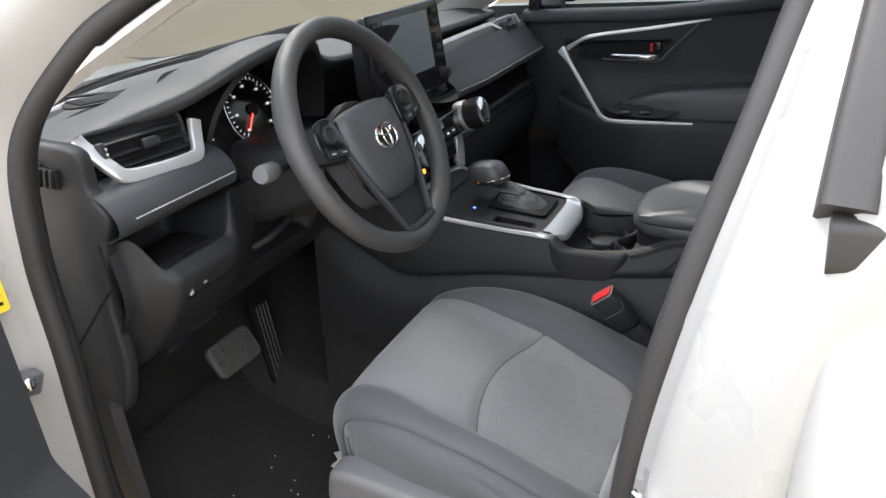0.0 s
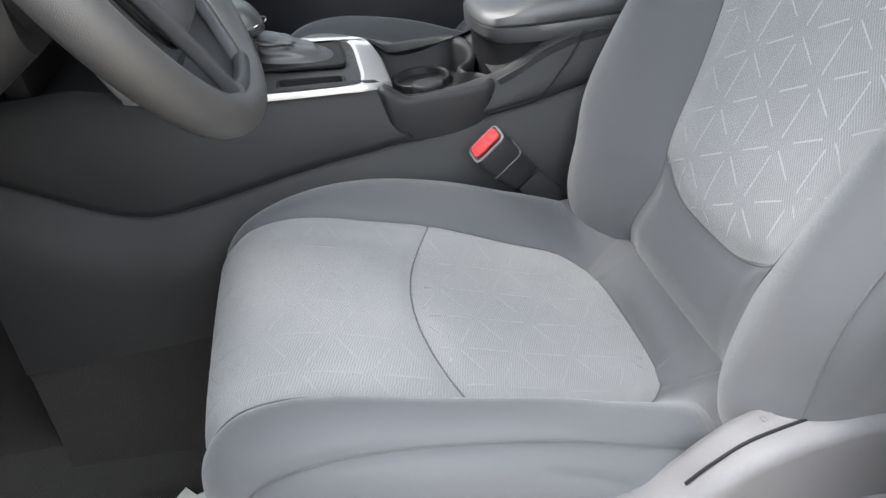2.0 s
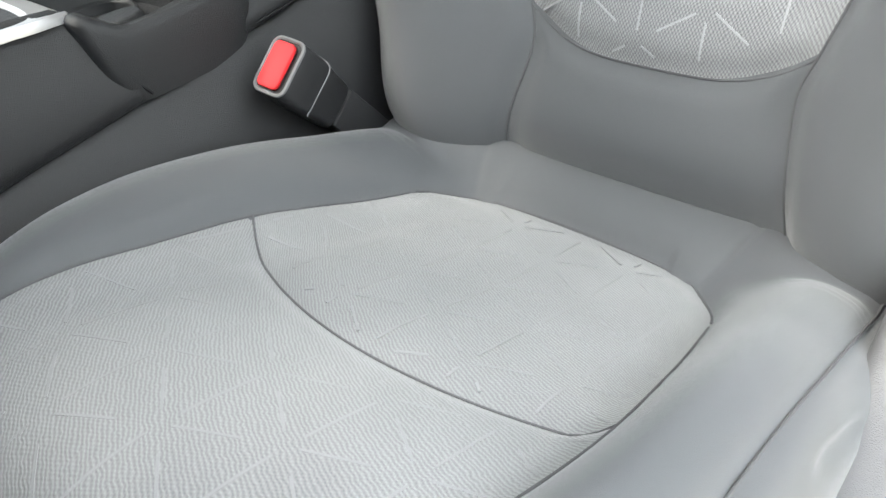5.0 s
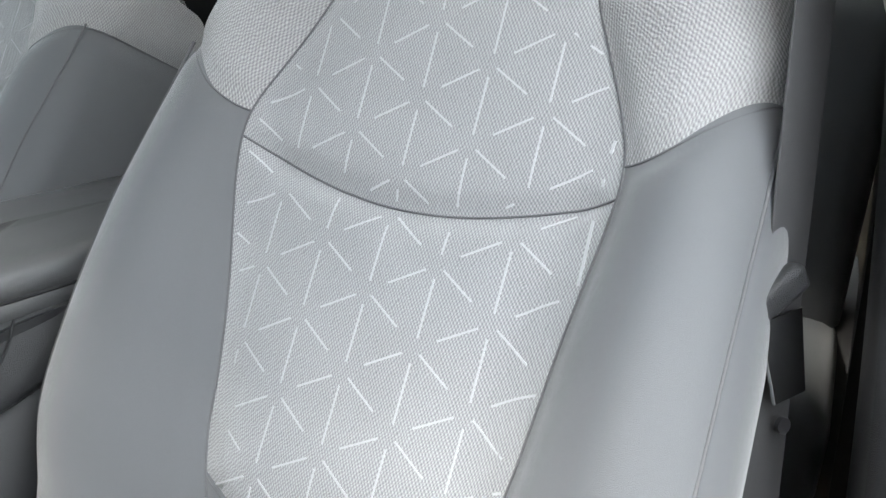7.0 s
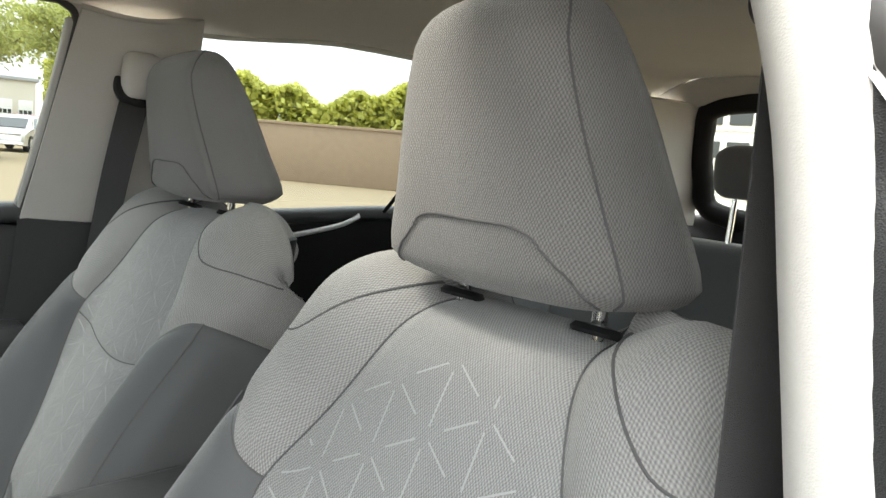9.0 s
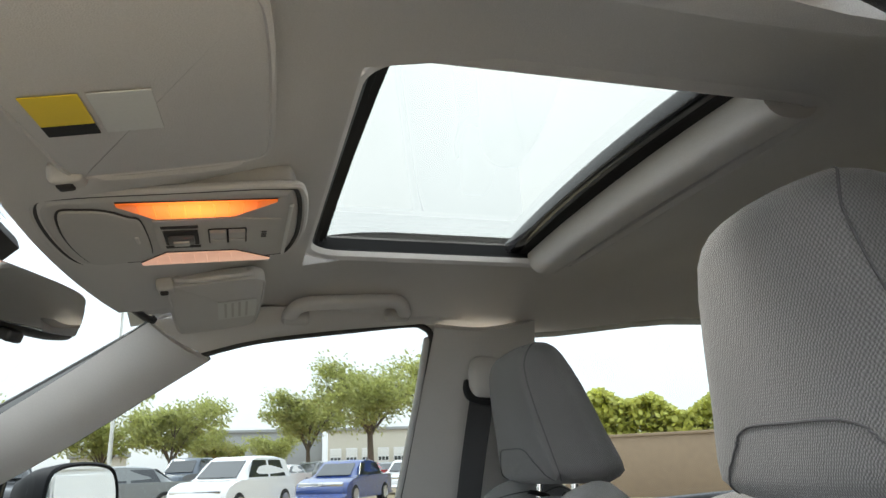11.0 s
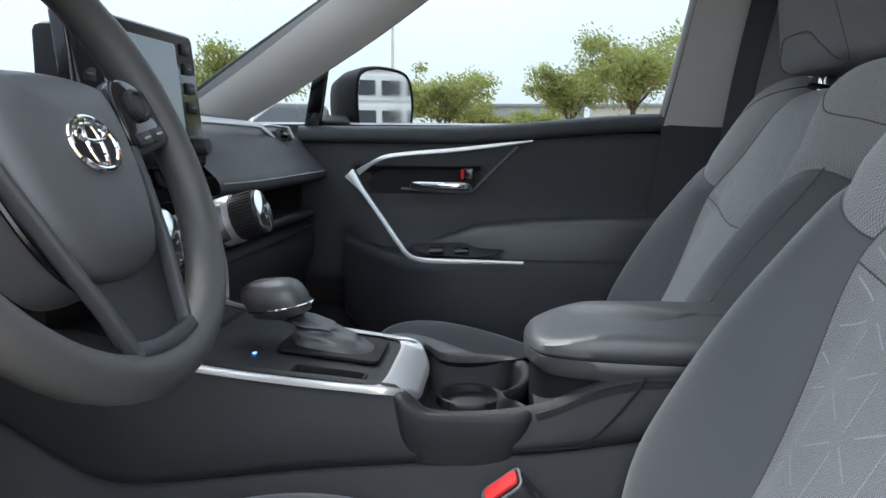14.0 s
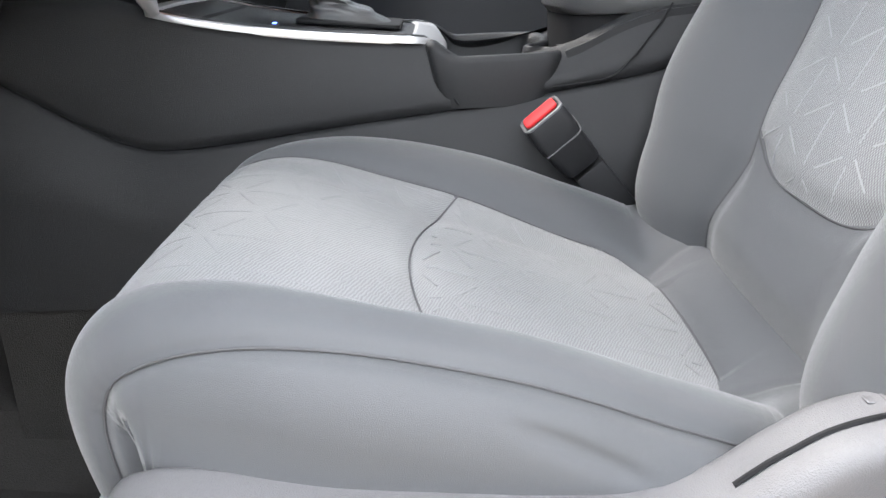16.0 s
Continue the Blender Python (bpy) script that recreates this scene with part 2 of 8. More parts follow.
def woven(name, dark, light, pitch, rough=0.9, depth=0.0008, mixing=1.0, twill=False):
    """Cloth: rows of small raised threads in two directions over the darker ground, in the sheet's own UV metres."""
    mat = bpy.data.materials.new(name)
    mat.use_nodes = True
    nt = mat.node_tree
    bsdf = nt.nodes["Principled BSDF"]
    bsdf.inputs["Roughness"].default_value = rough
    bsdf.inputs["Specular IOR Level"].default_value = 0.25
    bsdf.inputs["Sheen Weight"].default_value = 0.25
    uv = nt.nodes.new("ShaderNodeUVMap")
    uv.uv_map = "UVMap"
    sep = nt.nodes.new("ShaderNodeSeparateXYZ")
    nt.links.new(uv.outputs["UV"], sep.inputs[0])

    def op(kind, a, b=None):
        nd = nt.nodes.new("ShaderNodeMath")
        nd.operation = kind
        for k, val in enumerate((a, b)):
            if val is None:
                continue
            if isinstance(val, (int, float)):
                nd.inputs[k].default_value = val
            else:
                nt.links.new(val, nd.inputs[k])
        return nd.outputs[0]

    kx = 2 * math.pi / pitch
    wander = nt.nodes.new("ShaderNodeTexNoise")
    wander.inputs["Scale"].default_value = 160.0
    wander.inputs["Detail"].default_value = 2.0
    nt.links.new(uv.outputs["UV"], wander.inputs["Vector"])
    off = op("MULTIPLY", op("SUBTRACT", wander.outputs["Fac"], 0.5), pitch * 1.1)
    x, y = op("ADD", sep.outputs[0], off), op("ADD", sep.outputs[1], off)
    a = op("SINE", op("MULTIPLY", x, kx))
    if twill:
        b = op("SINE", op("MULTIPLY", op("ADD", y, op("MULTIPLY", x, 0.55)), kx * 0.85))
        h = op("ADD", op("MULTIPLY", b, 0.42), op("MULTIPLY", op("MULTIPLY", a, b), 0.18))
    else:
        b = op("SINE", op("MULTIPLY", y, kx * 0.62))
        h = op("MULTIPLY", a, b)
    h = op("ADD", op("MULTIPLY", h, 0.5), 0.5)
    co = nt.nodes.new("ShaderNodeTexCoord")
    nz = nt.nodes.new("ShaderNodeTexNoise")
    nz.inputs["Scale"].default_value = 14.0
    nz.inputs["Detail"].default_value = 4.0
    nt.links.new(co.outputs["Object"], nz.inputs["Vector"])
    fz = nt.nodes.new("ShaderNodeTexNoise")
    fz.inputs["Scale"].default_value = 1300.0
    nt.links.new(co.outputs["Object"], fz.inputs["Vector"])
    fac = op("ADD", op("MULTIPLY", h, mixing), op("MULTIPLY", op("SUBTRACT", fz.outputs["Fac"], 0.5), 0.5))
    ramp = nt.nodes.new("ShaderNodeMix")
    ramp.data_type = "RGBA"
    ramp.inputs["A"].default_value = (*dark, 1)
    ramp.inputs["B"].default_value = (*light, 1)
    nt.links.new(fac, ramp.inputs["Factor"])
    tone = nt.nodes.new("ShaderNodeVectorMath")
    tone.operation = "SCALE"
    nt.links.new(ramp.outputs["Result"], tone.inputs[0])
    nt.links.new(op("ADD", op("MULTIPLY", nz.outputs["Fac"], 0.24), 0.88), tone.inputs["Scale"])
    nt.links.new(tone.outputs["Vector"], bsdf.inputs["Base Color"])
    bp = nt.nodes.new("ShaderNodeBump")
    bp.inputs["Strength"].default_value = 0.55
    bp.inputs["Distance"].default_value = depth
    nt.links.new(h, bp.inputs["Height"])
    nt.links.new(bp.outputs["Normal"], bsdf.inputs["Normal"])
    return mat


def glass(name, tint=(0.9, 0.95, 0.93), clear=0.94):
    mat = bpy.data.materials.new(name)
    mat.use_nodes = True
    nt = mat.node_tree
    nt.nodes.remove(nt.nodes["Principled BSDF"])
    tr = nt.nodes.new("ShaderNodeBsdfTransparent")
    tr.inputs["Color"].default_value = (*tint, 1)
    gl = nt.nodes.new("ShaderNodeBsdfGlossy")
    gl.inputs["Roughness"].default_value = 0.02
    lw = nt.nodes.new("ShaderNodeLayerWeight")
    lw.inputs["Blend"].default_value = 0.5
    pw = nt.nodes.new("ShaderNodeMath")
    pw.operation = "POWER"
    pw.inputs[1].default_value = 4.0
    nt.links.new(lw.outputs["Facing"], pw.inputs[0])
    fr = nt.nodes.new("ShaderNodeMath")
    fr.operation = "MULTIPLY_ADD"
    fr.inputs[1].default_value = 0.45
    fr.inputs[2].default_value = 0.03
    nt.links.new(pw.outputs[0], fr.inputs[0])
    mx = nt.nodes.new("ShaderNodeMixShader")
    nt.links.new(fr.outputs[0], mx.inputs[0])
    nt.links.new(tr.outputs[0], mx.inputs[1])
    nt.links.new(gl.outputs[0], mx.inputs[2])
    nt.links.new(mx.outputs[0], nt.nodes["Material Output"].inputs["Surface"])
    return mat


def glowing(name, colour, strength):
    mat = material(name, colour, 0.35)
    b = mat.node_tree.nodes["Principled BSDF"]
    b.inputs["Emission Color"].default_value = (*colour, 1)
    b.inputs["Emission Strength"].default_value = strength
    return mat


M_BOLSTER = material("charcoal_smooth_cloth", (0.068, 0.0705, 0.076), 0.62, grain=0.12, grain_size=1600, bump=0.25, bump_size=2200, blotch=0.05, sheen=0.3, spec=0.35)
M_INSERT = woven("grey_twill_cloth", (0.115, 0.115, 0.12), (0.265, 0.265, 0.27), 0.0021, twill=True)
M_BACK = woven("grey_back_cloth", (0.125, 0.125, 0.13), (0.285, 0.285, 0.29), 0.0026)
M_KNIT = woven("grey_knit_cloth", (0.135, 0.133, 0.137), (0.30, 0.296, 0.296), 0.0030, depth=0.0010)
M_HEAD = woven("dark_knit_cloth", (0.085, 0.083, 0.085), (0.19, 0.186, 0.187), 0.0027, depth=0.0010)
M_DASH_YARN = material("pale_yarn", (0.31, 0.31, 0.318), 0.8, grain=0.2, grain_size=2500)
M_FAINT = material("faint_yarn", (0.215, 0.215, 0.222), 0.8, grain=0.2, grain_size=2500)
M_THREAD = material("dark_thread", (0.07, 0.07, 0.074), 0.8)
M_STITCH = material("grey_thread", (0.33, 0.33, 0.34), 0.7)
M_PLASTIC = material("black_grained_plastic", (0.020, 0.0205, 0.022), 0.42, grain=0.08, bump=0.5, bump_size=1300, blotch=0.08, spec=0.30)
M_SOFT = material("soft_dash_skin", (0.032, 0.034, 0.037), 0.50, grain=0.06, bump=0.4, bump_size=1500, blotch=0.08, spec=0.45)
M_GLOSS = material("gloss_black_plastic", (0.008, 0.008, 0.009), 0.12, grain=0.02)
M_DARK = material("matt_black_plastic", (0.009, 0.009, 0.010), 0.65, grain=0.1, spec=0.22)
M_CARPET = material("black_carpet", (0.034, 0.033, 0.032), 0.95, grain=0.45, grain_size=900, bump=0.9, bump_size=700, blotch=0.25, spec=0.08)
M_SILVER = material("satin_silver_trim", (0.66, 0.66, 0.672), 0.33, metal=0.75, grain=0.03, grain_size=1500, blotch=0.03)
M_CHROME = material("chrome", (0.82, 0.82, 0.83), 0.08, metal=1.0, blotch=0.01)
M_SHIELD = material("grey_seat_plastic", (0.12, 0.118, 0.122), 0.5, grain=0.06, bump=0.4, bump_size=1200)
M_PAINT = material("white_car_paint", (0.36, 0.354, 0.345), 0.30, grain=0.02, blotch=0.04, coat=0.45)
M_RUBBER = material("black_rubber_seal", (0.03, 0.028, 0.028), 0.6, grain=0.1, blotch=0.15)
M_LINER = material("grey_headliner_cloth", (0.57, 0.55, 0.535), 0.92, grain=0.14, grain_size=1100, bump=0.4, bump_size=1000, blotch=0.05)
M_PILLAR = material("grey_pillar_plastic", (0.46, 0.445, 0.43), 0.6, grain=0.05, bump=0.3, bump_size=1100)
M_BELT = material("black_belt_webbing", (0.03, 0.03, 0.032), 0.75, grain=0.3, grain_size=2200, bump=0.6, bump_size=1500)
M_RED = material("red_plastic", (0.60, 0.025, 0.03), 0.6, grain=0.04, spec=0.25)
M_LEATHER = material("black_stitched_vinyl", (0.040, 0.041, 0.043), 0.36, grain=0.06, bump=0.4, bump_size=1100, spec=0.9)
M_WHEEL = material("grained_urethane_rim", (0.047, 0.0465, 0.0465), 0.38, grain=0.06, bump=0.45, bump_size=1500, spec=0.6)
M_HUB = material("smooth_airbag_skin", (0.054, 0.055, 0.059), 0.40, grain=0.05, bump=0.35, bump_size=1600, spec=0.6)
M_GLASS = glass("clear_glass", (0.235, 0.256, 0.268))
M_TINT = glass("tinted_glass", (0.34, 0.36, 0.35))
M_ROOFGLASS = glass("roof_glass", (0.165, 0.172, 0.165))
M_MIRROR = material("mirror_silver", (0.86, 0.88, 0.9), 0.02, metal=1.0, blotch=0.0)
M_MIRROR.node_tree.nodes["Principled BSDF"].inputs["Roughness"].default_value = 0.02
M_SEAM = material("dark_joint", (0.03, 0.028, 0.028), 0.8)
# darker copy of the soft dash skin: the passenger door's shade in its colour
M_SOFT_SHADED = material("soft_door_skin", (0.017, 0.018, 0.021), 0.40, grain=0.06, bump=0.4, bump_size=1500, blotch=0.08, spec=0.42)
M_LABEL = material("pale_paper_label", (0.62, 0.62, 0.60), 0.7, grain=0.05)
M_YELLOW = material("yellow_label", (0.85, 0.62, 0.03), 0.6)

# ---- ground and car shell ----
g = Geo()
R = [3000, 300, 60, 20, 8, 3]
ring = lambda r: [(r * math.cos(k * math.pi / 24), r * math.sin(k * math.pi / 24), 0) for k in range(48)]
g.grid([ring(r) for r in R], cu=True)
g.cap(ring(3))
M_GROUND = material("pale_concrete", (0.26, 0.205, 0.125), 0.9, grain=0.1, grain_size=60, bump=0.3, bump_size=80, blotch=0.12, blotch_size=0.25)
solo("ground", g, M_GROUND, "pale sun-bleached concrete of the car park", "ground", kind="structure")

# floor pan, carpet, tunnel
g = Geo()
rows = []
for y, z in ((-1.3, .36), (-.2, .33), (.3, .33), (.7, .335), (.95, .35), (1.10, .44), (1.22, .62), (1.26, .80)):
    rows.append([(x, y, z + (0.11 * smooth((0.24 - abs(x)) / 0.08) if y < .9 else 0.11 * smooth((0.24 - abs(x)) / 0.08))) for x in np.linspace(-.78, .78, 60)])
g.sheet(rows, .02)
solo("floor", g, M_CARPET, "black carpet over the car's floor pan", "floor", kind="structure")

# ceiling: the cloth roof lining, open at the sunroof
def roof_z(x, y):
    corner = smooth((y - .0) / .30)
    front = 1.545 - (.075 - .030 * smooth((abs(x) - .37) / .09)) * smooth((y - .05) / .40)
    side = -.075 * smooth((abs(x) - .35) / .20) * (1 - .85 * corner)
    return front + side + .035 * smooth((-.25 - y) / .4)


HX, HY0, HY1 = .290, -.27, .165
g = Geo()
xs = list(np.linspace(-.56, -HX, 10)) + list(np.linspace(-HX, HX, 13))[1:-1] + list(np.linspace(HX, .56, 10))
ys = list(np.linspace(-1.7, HY0, 18)) + list(np.linspace(HY0, HY1, 9))[1:-1] + list(np.linspace(HY1, .44, 10))
idx = {}
for i, x in enumerate(xs):
    for j, y in enumerate(ys):
        idx[i, j] = len(g.v)
        reach = .395 + .06 * (1 - (x / .53) ** 2)
        yy = y if y < HY1 else lerp(HY1, reach, (y - HY1) / (.44 - HY1))
        g.v.append(Vector((x, yy, roof_z(x, yy))))
for i in range(len(xs) - 1):
    for j in range(len(ys) - 1):
        cx, cy = (xs[i] + xs[i + 1]) / 2, (ys[j] + ys[j + 1]) / 2
        if abs(cx) < HX and HY0 < cy < HY1 or abs(cx) > .50 and cy > -.1:
            continue
        g.f.append((idx[i, j], idx[i, j + 1], idx[i + 1, j + 1], idx[i + 1, j]))
solo("ceiling", g, M_LINER, "grey cloth roof lining with a sunroof opening", "ceiling", kind="structure", angle=80)
# outer roof skin
g = Geo()
def skin_z(x, y):
    return 1.66 - .10 * smooth((y - .0) / .55) - .10 * (abs(x) / .62) ** 2.5
sk = {}
for i, x in enumerate(xs):
    for j, y in enumerate(ys):
        sk[i, j] = len(g.v)
        g.v.append(Vector((x * 1.1, y, skin_z(x, y))))
for i in range(len(xs) - 1):
    for j in range(len(ys) - 1):
        cx, cy = (xs[i] + xs[i + 1]) / 2, (ys[j] + ys[j + 1]) / 2
        if abs(cx) < .37 and -.60 < cy < .24:
            continue
        g.f.append((sk[i, j], sk[i + 1, j], sk[i + 1, j + 1], sk[i, j + 1]))
solo("roof", g, M_PAINT, "white painted roof panel of the car", "roof", kind="structure", angle=80)

# ---- the driver's door opening and the body round it ----
SEAL = [(-.768, .055, 1.09), (-.775, .085, .93), (-.78, .105, .70), (-.78, .15, .44), (-.78, .24, .375), (-.78, .45, .36), (-.78, .68, .365), (-.78, .785, .45), (-.78, .805, .68), (-.78, .790, .909),
        (-.78, .782, 1.06), (-.772, .752, 1.19), (-.74, .675, 1.281), (-.70, .606, 1.333), (-.62, .44, 1.415), (-.575, .28, 1.462), (-.55, .10, 1.488), (-.545, -.04, 1.482), (-.60, -.045, 1.405), (-.675, -.012, 1.325), (-.73, .012, 1.24)]
loop = spline(SEAL, 160, True)
solo("door_seal", Geo().tube(loop, .0125, n=12, closed=True), M_RUBBER, "thick black rubber seal round the driver's door opening", "door seal", kind="structure")
inner = [Vector((p.x + .022, p.y + (.012 if p.y > .4 else -.012), p.z - (.0 if p.z < 1.3 else .006))) for p in loop]
solo("door_seal_lip", Geo().tube(inner, .009, n=10, closed=True), M_PLASTIC, "black lip along the driver's door opening", "door seal", kind="structure")

# painted centre pillar between the doors
rows = []
for z, ys, xs in ((1.50, -.055, -.555), (1.405, -.05, -.605), (1.325, -.012, -.68), (1.24, .012, -.735), (1.09, .052, -.772), (.93, .082, -.780), (.70, .102, -.785), (.44, .145, -.785), (.34, .16, -.785)):
    k = smooth((1.45 - z) / .30)
    rows.append([(xs + .02, ys + .01, z), (xs - .006, ys - .004, z), (xs - .018, ys - .014, z), (xs - .030, ys - .015, z), (xs - .040, ys - .030, z), (xs - .052, ys - .050, z), (lerp(xs - .06, -.845, k), ys - .068, z), (lerp(xs - .065, -.850, k), ys - .085, z), (lerp(xs - .06, -.84, k), ys - .14, z)])
cols = [spline([r[k] for r in rows], 50) for k in range(9)]
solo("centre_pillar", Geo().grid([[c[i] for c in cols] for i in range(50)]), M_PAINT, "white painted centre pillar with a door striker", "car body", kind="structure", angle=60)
sk_ = thing("door_striker", "bright metal door striker loop on the white pillar", "door striker", (-.835, .06, .955))
STRIKER, STOP = (-.818, .055, .930), (-.793, .070, .894)
ms_ = facing(STRIKER, (-.80, .60, .0))
part("bar", Geo().box((.010, .050, .008), ms_ @ pose(-.016, 0, .004), .003, 3), M_CHROME, sk_)
part("loop", Geo().tube([ms_ @ Vector(p) for p in spline([(-.016, .014, .006), (.006, .014, .016), (.024, .012, .018), (.030, .004, .018), (.030, -.006, .018), (.024, -.013, .018), (.006, -.014, .016), (-.016, -.014, .006)], 40)], .0038, n=10), M_CHROME, sk_)
rs_ = thing("rubber_stop", "round black rubber door stop on the white pillar", "rubber stop", STOP)
mr_ = facing(STOP, (-.80, .60, .15))
part("cup", Geo().lathe([(.021, -.004), (.020, .010), (.0185, .016), (.0155, .018), (.0125, .015), (.0115, .008)], mr_, 32), M_RUBBER, rs_)
part("plug", Geo().lathe([(.0118, .006), (.010, .010), (.001, .011)], mr_, 24), M_PLASTIC, rs_, "grey plastic plug")

# rear door, shut, outside
rdl = thing("rear_driver_side_door", "white rear door on the driver's side, shut, with black window trim", "car door", (-.86, -.6, .5))
rows = []
for z, x in ((1.185, -.832), (1.15, -.846), (1.05, -.868), (.95, -.880), (.80, -.884), (.60, -.878), (.42, -.86), (.34, -.83)):
    lead = -.040 + .012 * (1.185 - z)
    rows.append([(x + .055, lead + .006, z), (x + .02, lead + .004, z), (x + .006, lead - .001, z), (x, lead - .008, z)] + [(x - .004 * math.sin(t * 3), lead - .02 - t * 1.1, z) for t in np.linspace(0, 1, 12)])
cols = [spline([r[k] for r in rows], 40) for k in range(len(rows[0]))]
part("skin", Geo().grid([[c[i] for c in cols] for i in range(40)]), M_PAINT, rdl, angle=60)
part("belt_moulding", Geo().sweep([(-.832, -.036 - t, 1.196) for t in np.linspace(0, 1.1, 12)], rounded(.026, .036, .008, 4)), M_RUBBER, rdl, "black belt moulding")
part("window_frame", Geo().sweep(spline([(-.826, -.042, 1.21), (-.78, -.050, 1.28), (-.70, -.066, 1.38), (-.625, -.09, 1.475)], 20), rounded(.03, .05, .008, 4), up=(-1, 0, .3)), M_RUBBER, rdl, "black window frame")
part("pane", Geo().grid([[(-.822, -.06, 1.21), (-.63, -.10, 1.475)], [(-.822, -1.1, 1.21), (-.62, -1.0, 1.49)]]), M_GLOSS, rdl, "dark tinted pane")

# hinge pillar and windscreen pillar, painted, with a yellow sticker
rows = []
for (xs, ys, z) in ((-.78, .60, .355), (-.78, .76, .42), (-.78, .805, .60), (-.78, .800, .80), (-.78, .790, .92), (-.78, .782, 1.06), (-.772, .752, 1.19), (-.74, .675, 1.281), (-.70, .606, 1.333), (-.62, .44, 1.415), (-.575, .28, 1.462), (-.55, .10, 1.488), (-.545, -.05, 1.49)):
    k = smooth((z - 1.1) / .2)
    rows.append([Vector((xs + .01, ys, z)), Vector((xs - .012, ys + .004, z + .006 * k)), Vector((xs - .022, ys + .020 * (1 - k) + .008 * k, z + .020 * k)), Vector((xs - .040, ys + .026 * (1 - k) + .012 * k, z + .030 * k)),
                 Vector((xs - .075 + .02 * k, ys + .030 * (1 - k) + .03 * k, z + .045 * k)), Vector((xs - .105 + .045 * k, ys + .045 * (1 - k) + .06 * k, z + .055 * k)), Vector((xs - .11 + .06 * k, ys + .12, z + .06 * k))])
cols = [spline([r[k] for r in rows], 70) for k in range(7)]
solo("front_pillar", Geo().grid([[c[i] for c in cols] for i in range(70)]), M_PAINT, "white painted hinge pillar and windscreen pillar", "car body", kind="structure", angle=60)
ys_ = thing("warning_sticker", "yellow sticker with rows of small black print on the white pillar", "sticker", (-.85, .80, 1.06))
mst = facing((-.838, .8095, 1.035), (-.20, -1, .03))
part("sheet", Geo().plate(rounded(.05, .07, .004, 3), .0008, mst, .0002, 1), M_YELLOW, ys_)
for k in range(5):
    part("print_bar", Geo().box((.038, .004, .0006), mst @ pose(0, .024 - k * .012, .0011), .0001, 1), M_DARK, ys_)
ck = thing("door_check_strap", "small metal door check bracket with a bolt", "door check", (-.85, .83, .9))
part("bracket", Geo().box((.05, .02, .03), pose(-.835, .805, .905, 10, 20), .004), M_SHIELD, ck)
part("bolt", Geo().lathe([(.008, 0), (.008, .006), (.005, .008)], facing((-.832, .793, .908), (-.2, -1, .1)), 12), M_CHROME, ck)
part("strap", Geo().box((.10, .012, .02), pose(-.89, .80, .90, 0, 0, -20), .003), M_DARK, ck)

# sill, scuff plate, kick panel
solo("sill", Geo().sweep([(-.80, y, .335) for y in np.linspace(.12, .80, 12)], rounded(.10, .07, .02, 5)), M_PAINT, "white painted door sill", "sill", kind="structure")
solo("scuff_plate", Geo().sweep(spline([(-.725, .05, .385), (-.725, .40, .378), (-.725, .72, .382), (-.72, .80, .43), (-.715, .85, .52)], 30), rounded(.085, .03, .010, 4)), M_PLASTIC, "black plastic scuff plate along the sill", "scuff plate", kind="structure")
solo("kick_panel", Geo().sheet([[(-.725 + .015 * k, .79 + .02 * k, z) for k in (0, 1)] + [(-.70, 1.0, z), (-.69, 1.2, z)] for z in (.40, .50, .65, .80)], .015), M_PLASTIC, "black kick panel beside the pedals", "kick panel", kind="structure")
solo("side_wall", Geo().sheet([[(.735, y, z) for y in (.70, .9, 1.25)] for z in (.34, .6, 1.1)], .02), M_DARK, "dark side of the passenger footwell", "side panel", kind="structure")
solo("firewall", Geo().box((1.5, .03, .80), pose(0, 1.36, .72), .01), M_CARPET, "black carpeted bulkhead behind the dashboard", "bulkhead", kind="structure")
# floor mat
fm = thing("floor_mat", "black carpet floor mat in the driver's footwell", "floor mat", (-.40, .72, .345))
rows = [[(x, y, z + .012 + .05 * smooth((-.22 - x) / -.06) * 0) for x in np.linspace(-.66, -.20, 12)] for y, z in ((.42, .345), (.60, .346), (.80, .352), (.95, .368), (1.05, .42), (1.10, .47))]
part("sheet", Geo().sheet(rows, .012), M_CARPET, fm)

# driver's door, wide open
dd = thing("driver_door", "driver's door standing wide open, black card and a speaker grille", "car door", (-.9, .84, .5))
md = Matrix.Translation((-.895, .83, 0)) @ Matrix.Rotation(radians(-68), 4, "Z")
# along local -y from the hinge; local +x faces the cabin
def dxz(y, z):
    return .055 + .05 * smooth((.86 - z) / .14) + .02 * smooth((z - 1.0) / .1) * 0
rows = [[md @ Vector((dxz(y, z), -y, z)) for z in np.linspace(1.13, .40, 30)] for y in np.linspace(.03, 1.05, 26)]
part("card", Geo().sheet(rows, .06), M_SOFT, dd)
rows = [[md @ Vector((-.06 - .02 * math.sin((z - .35) * 3.6), -y, z)) for z in np.linspace(1.16, .35, 14)] for y in np.linspace(-.02, 1.10, 10)]
part("skin", Geo().sheet(rows, .02), M_PAINT, dd)
sg_ = part("speaker_grille", Geo().lathe([(.052, 0), (.052, .004), (.047, .006), (.001, .007)], md @ facing((dxz(.07, .84) + .001, -.07, .84), (1, 0, 0)), 40), M_DARK, dd, "round speaker grille")
for i in range(9):
    part("grille_bar", Geo().box((.09 * math.cos(math.asin(min(.99, abs(i - 4) / 4.6))), .003, .003), md @ facing((dxz(.07, .84) + .009, -.07, .84), (1, 0, 0)) @ pose(0, (i - 4) * .0105, 0), .001, 1), M_PLASTIC, sg_)

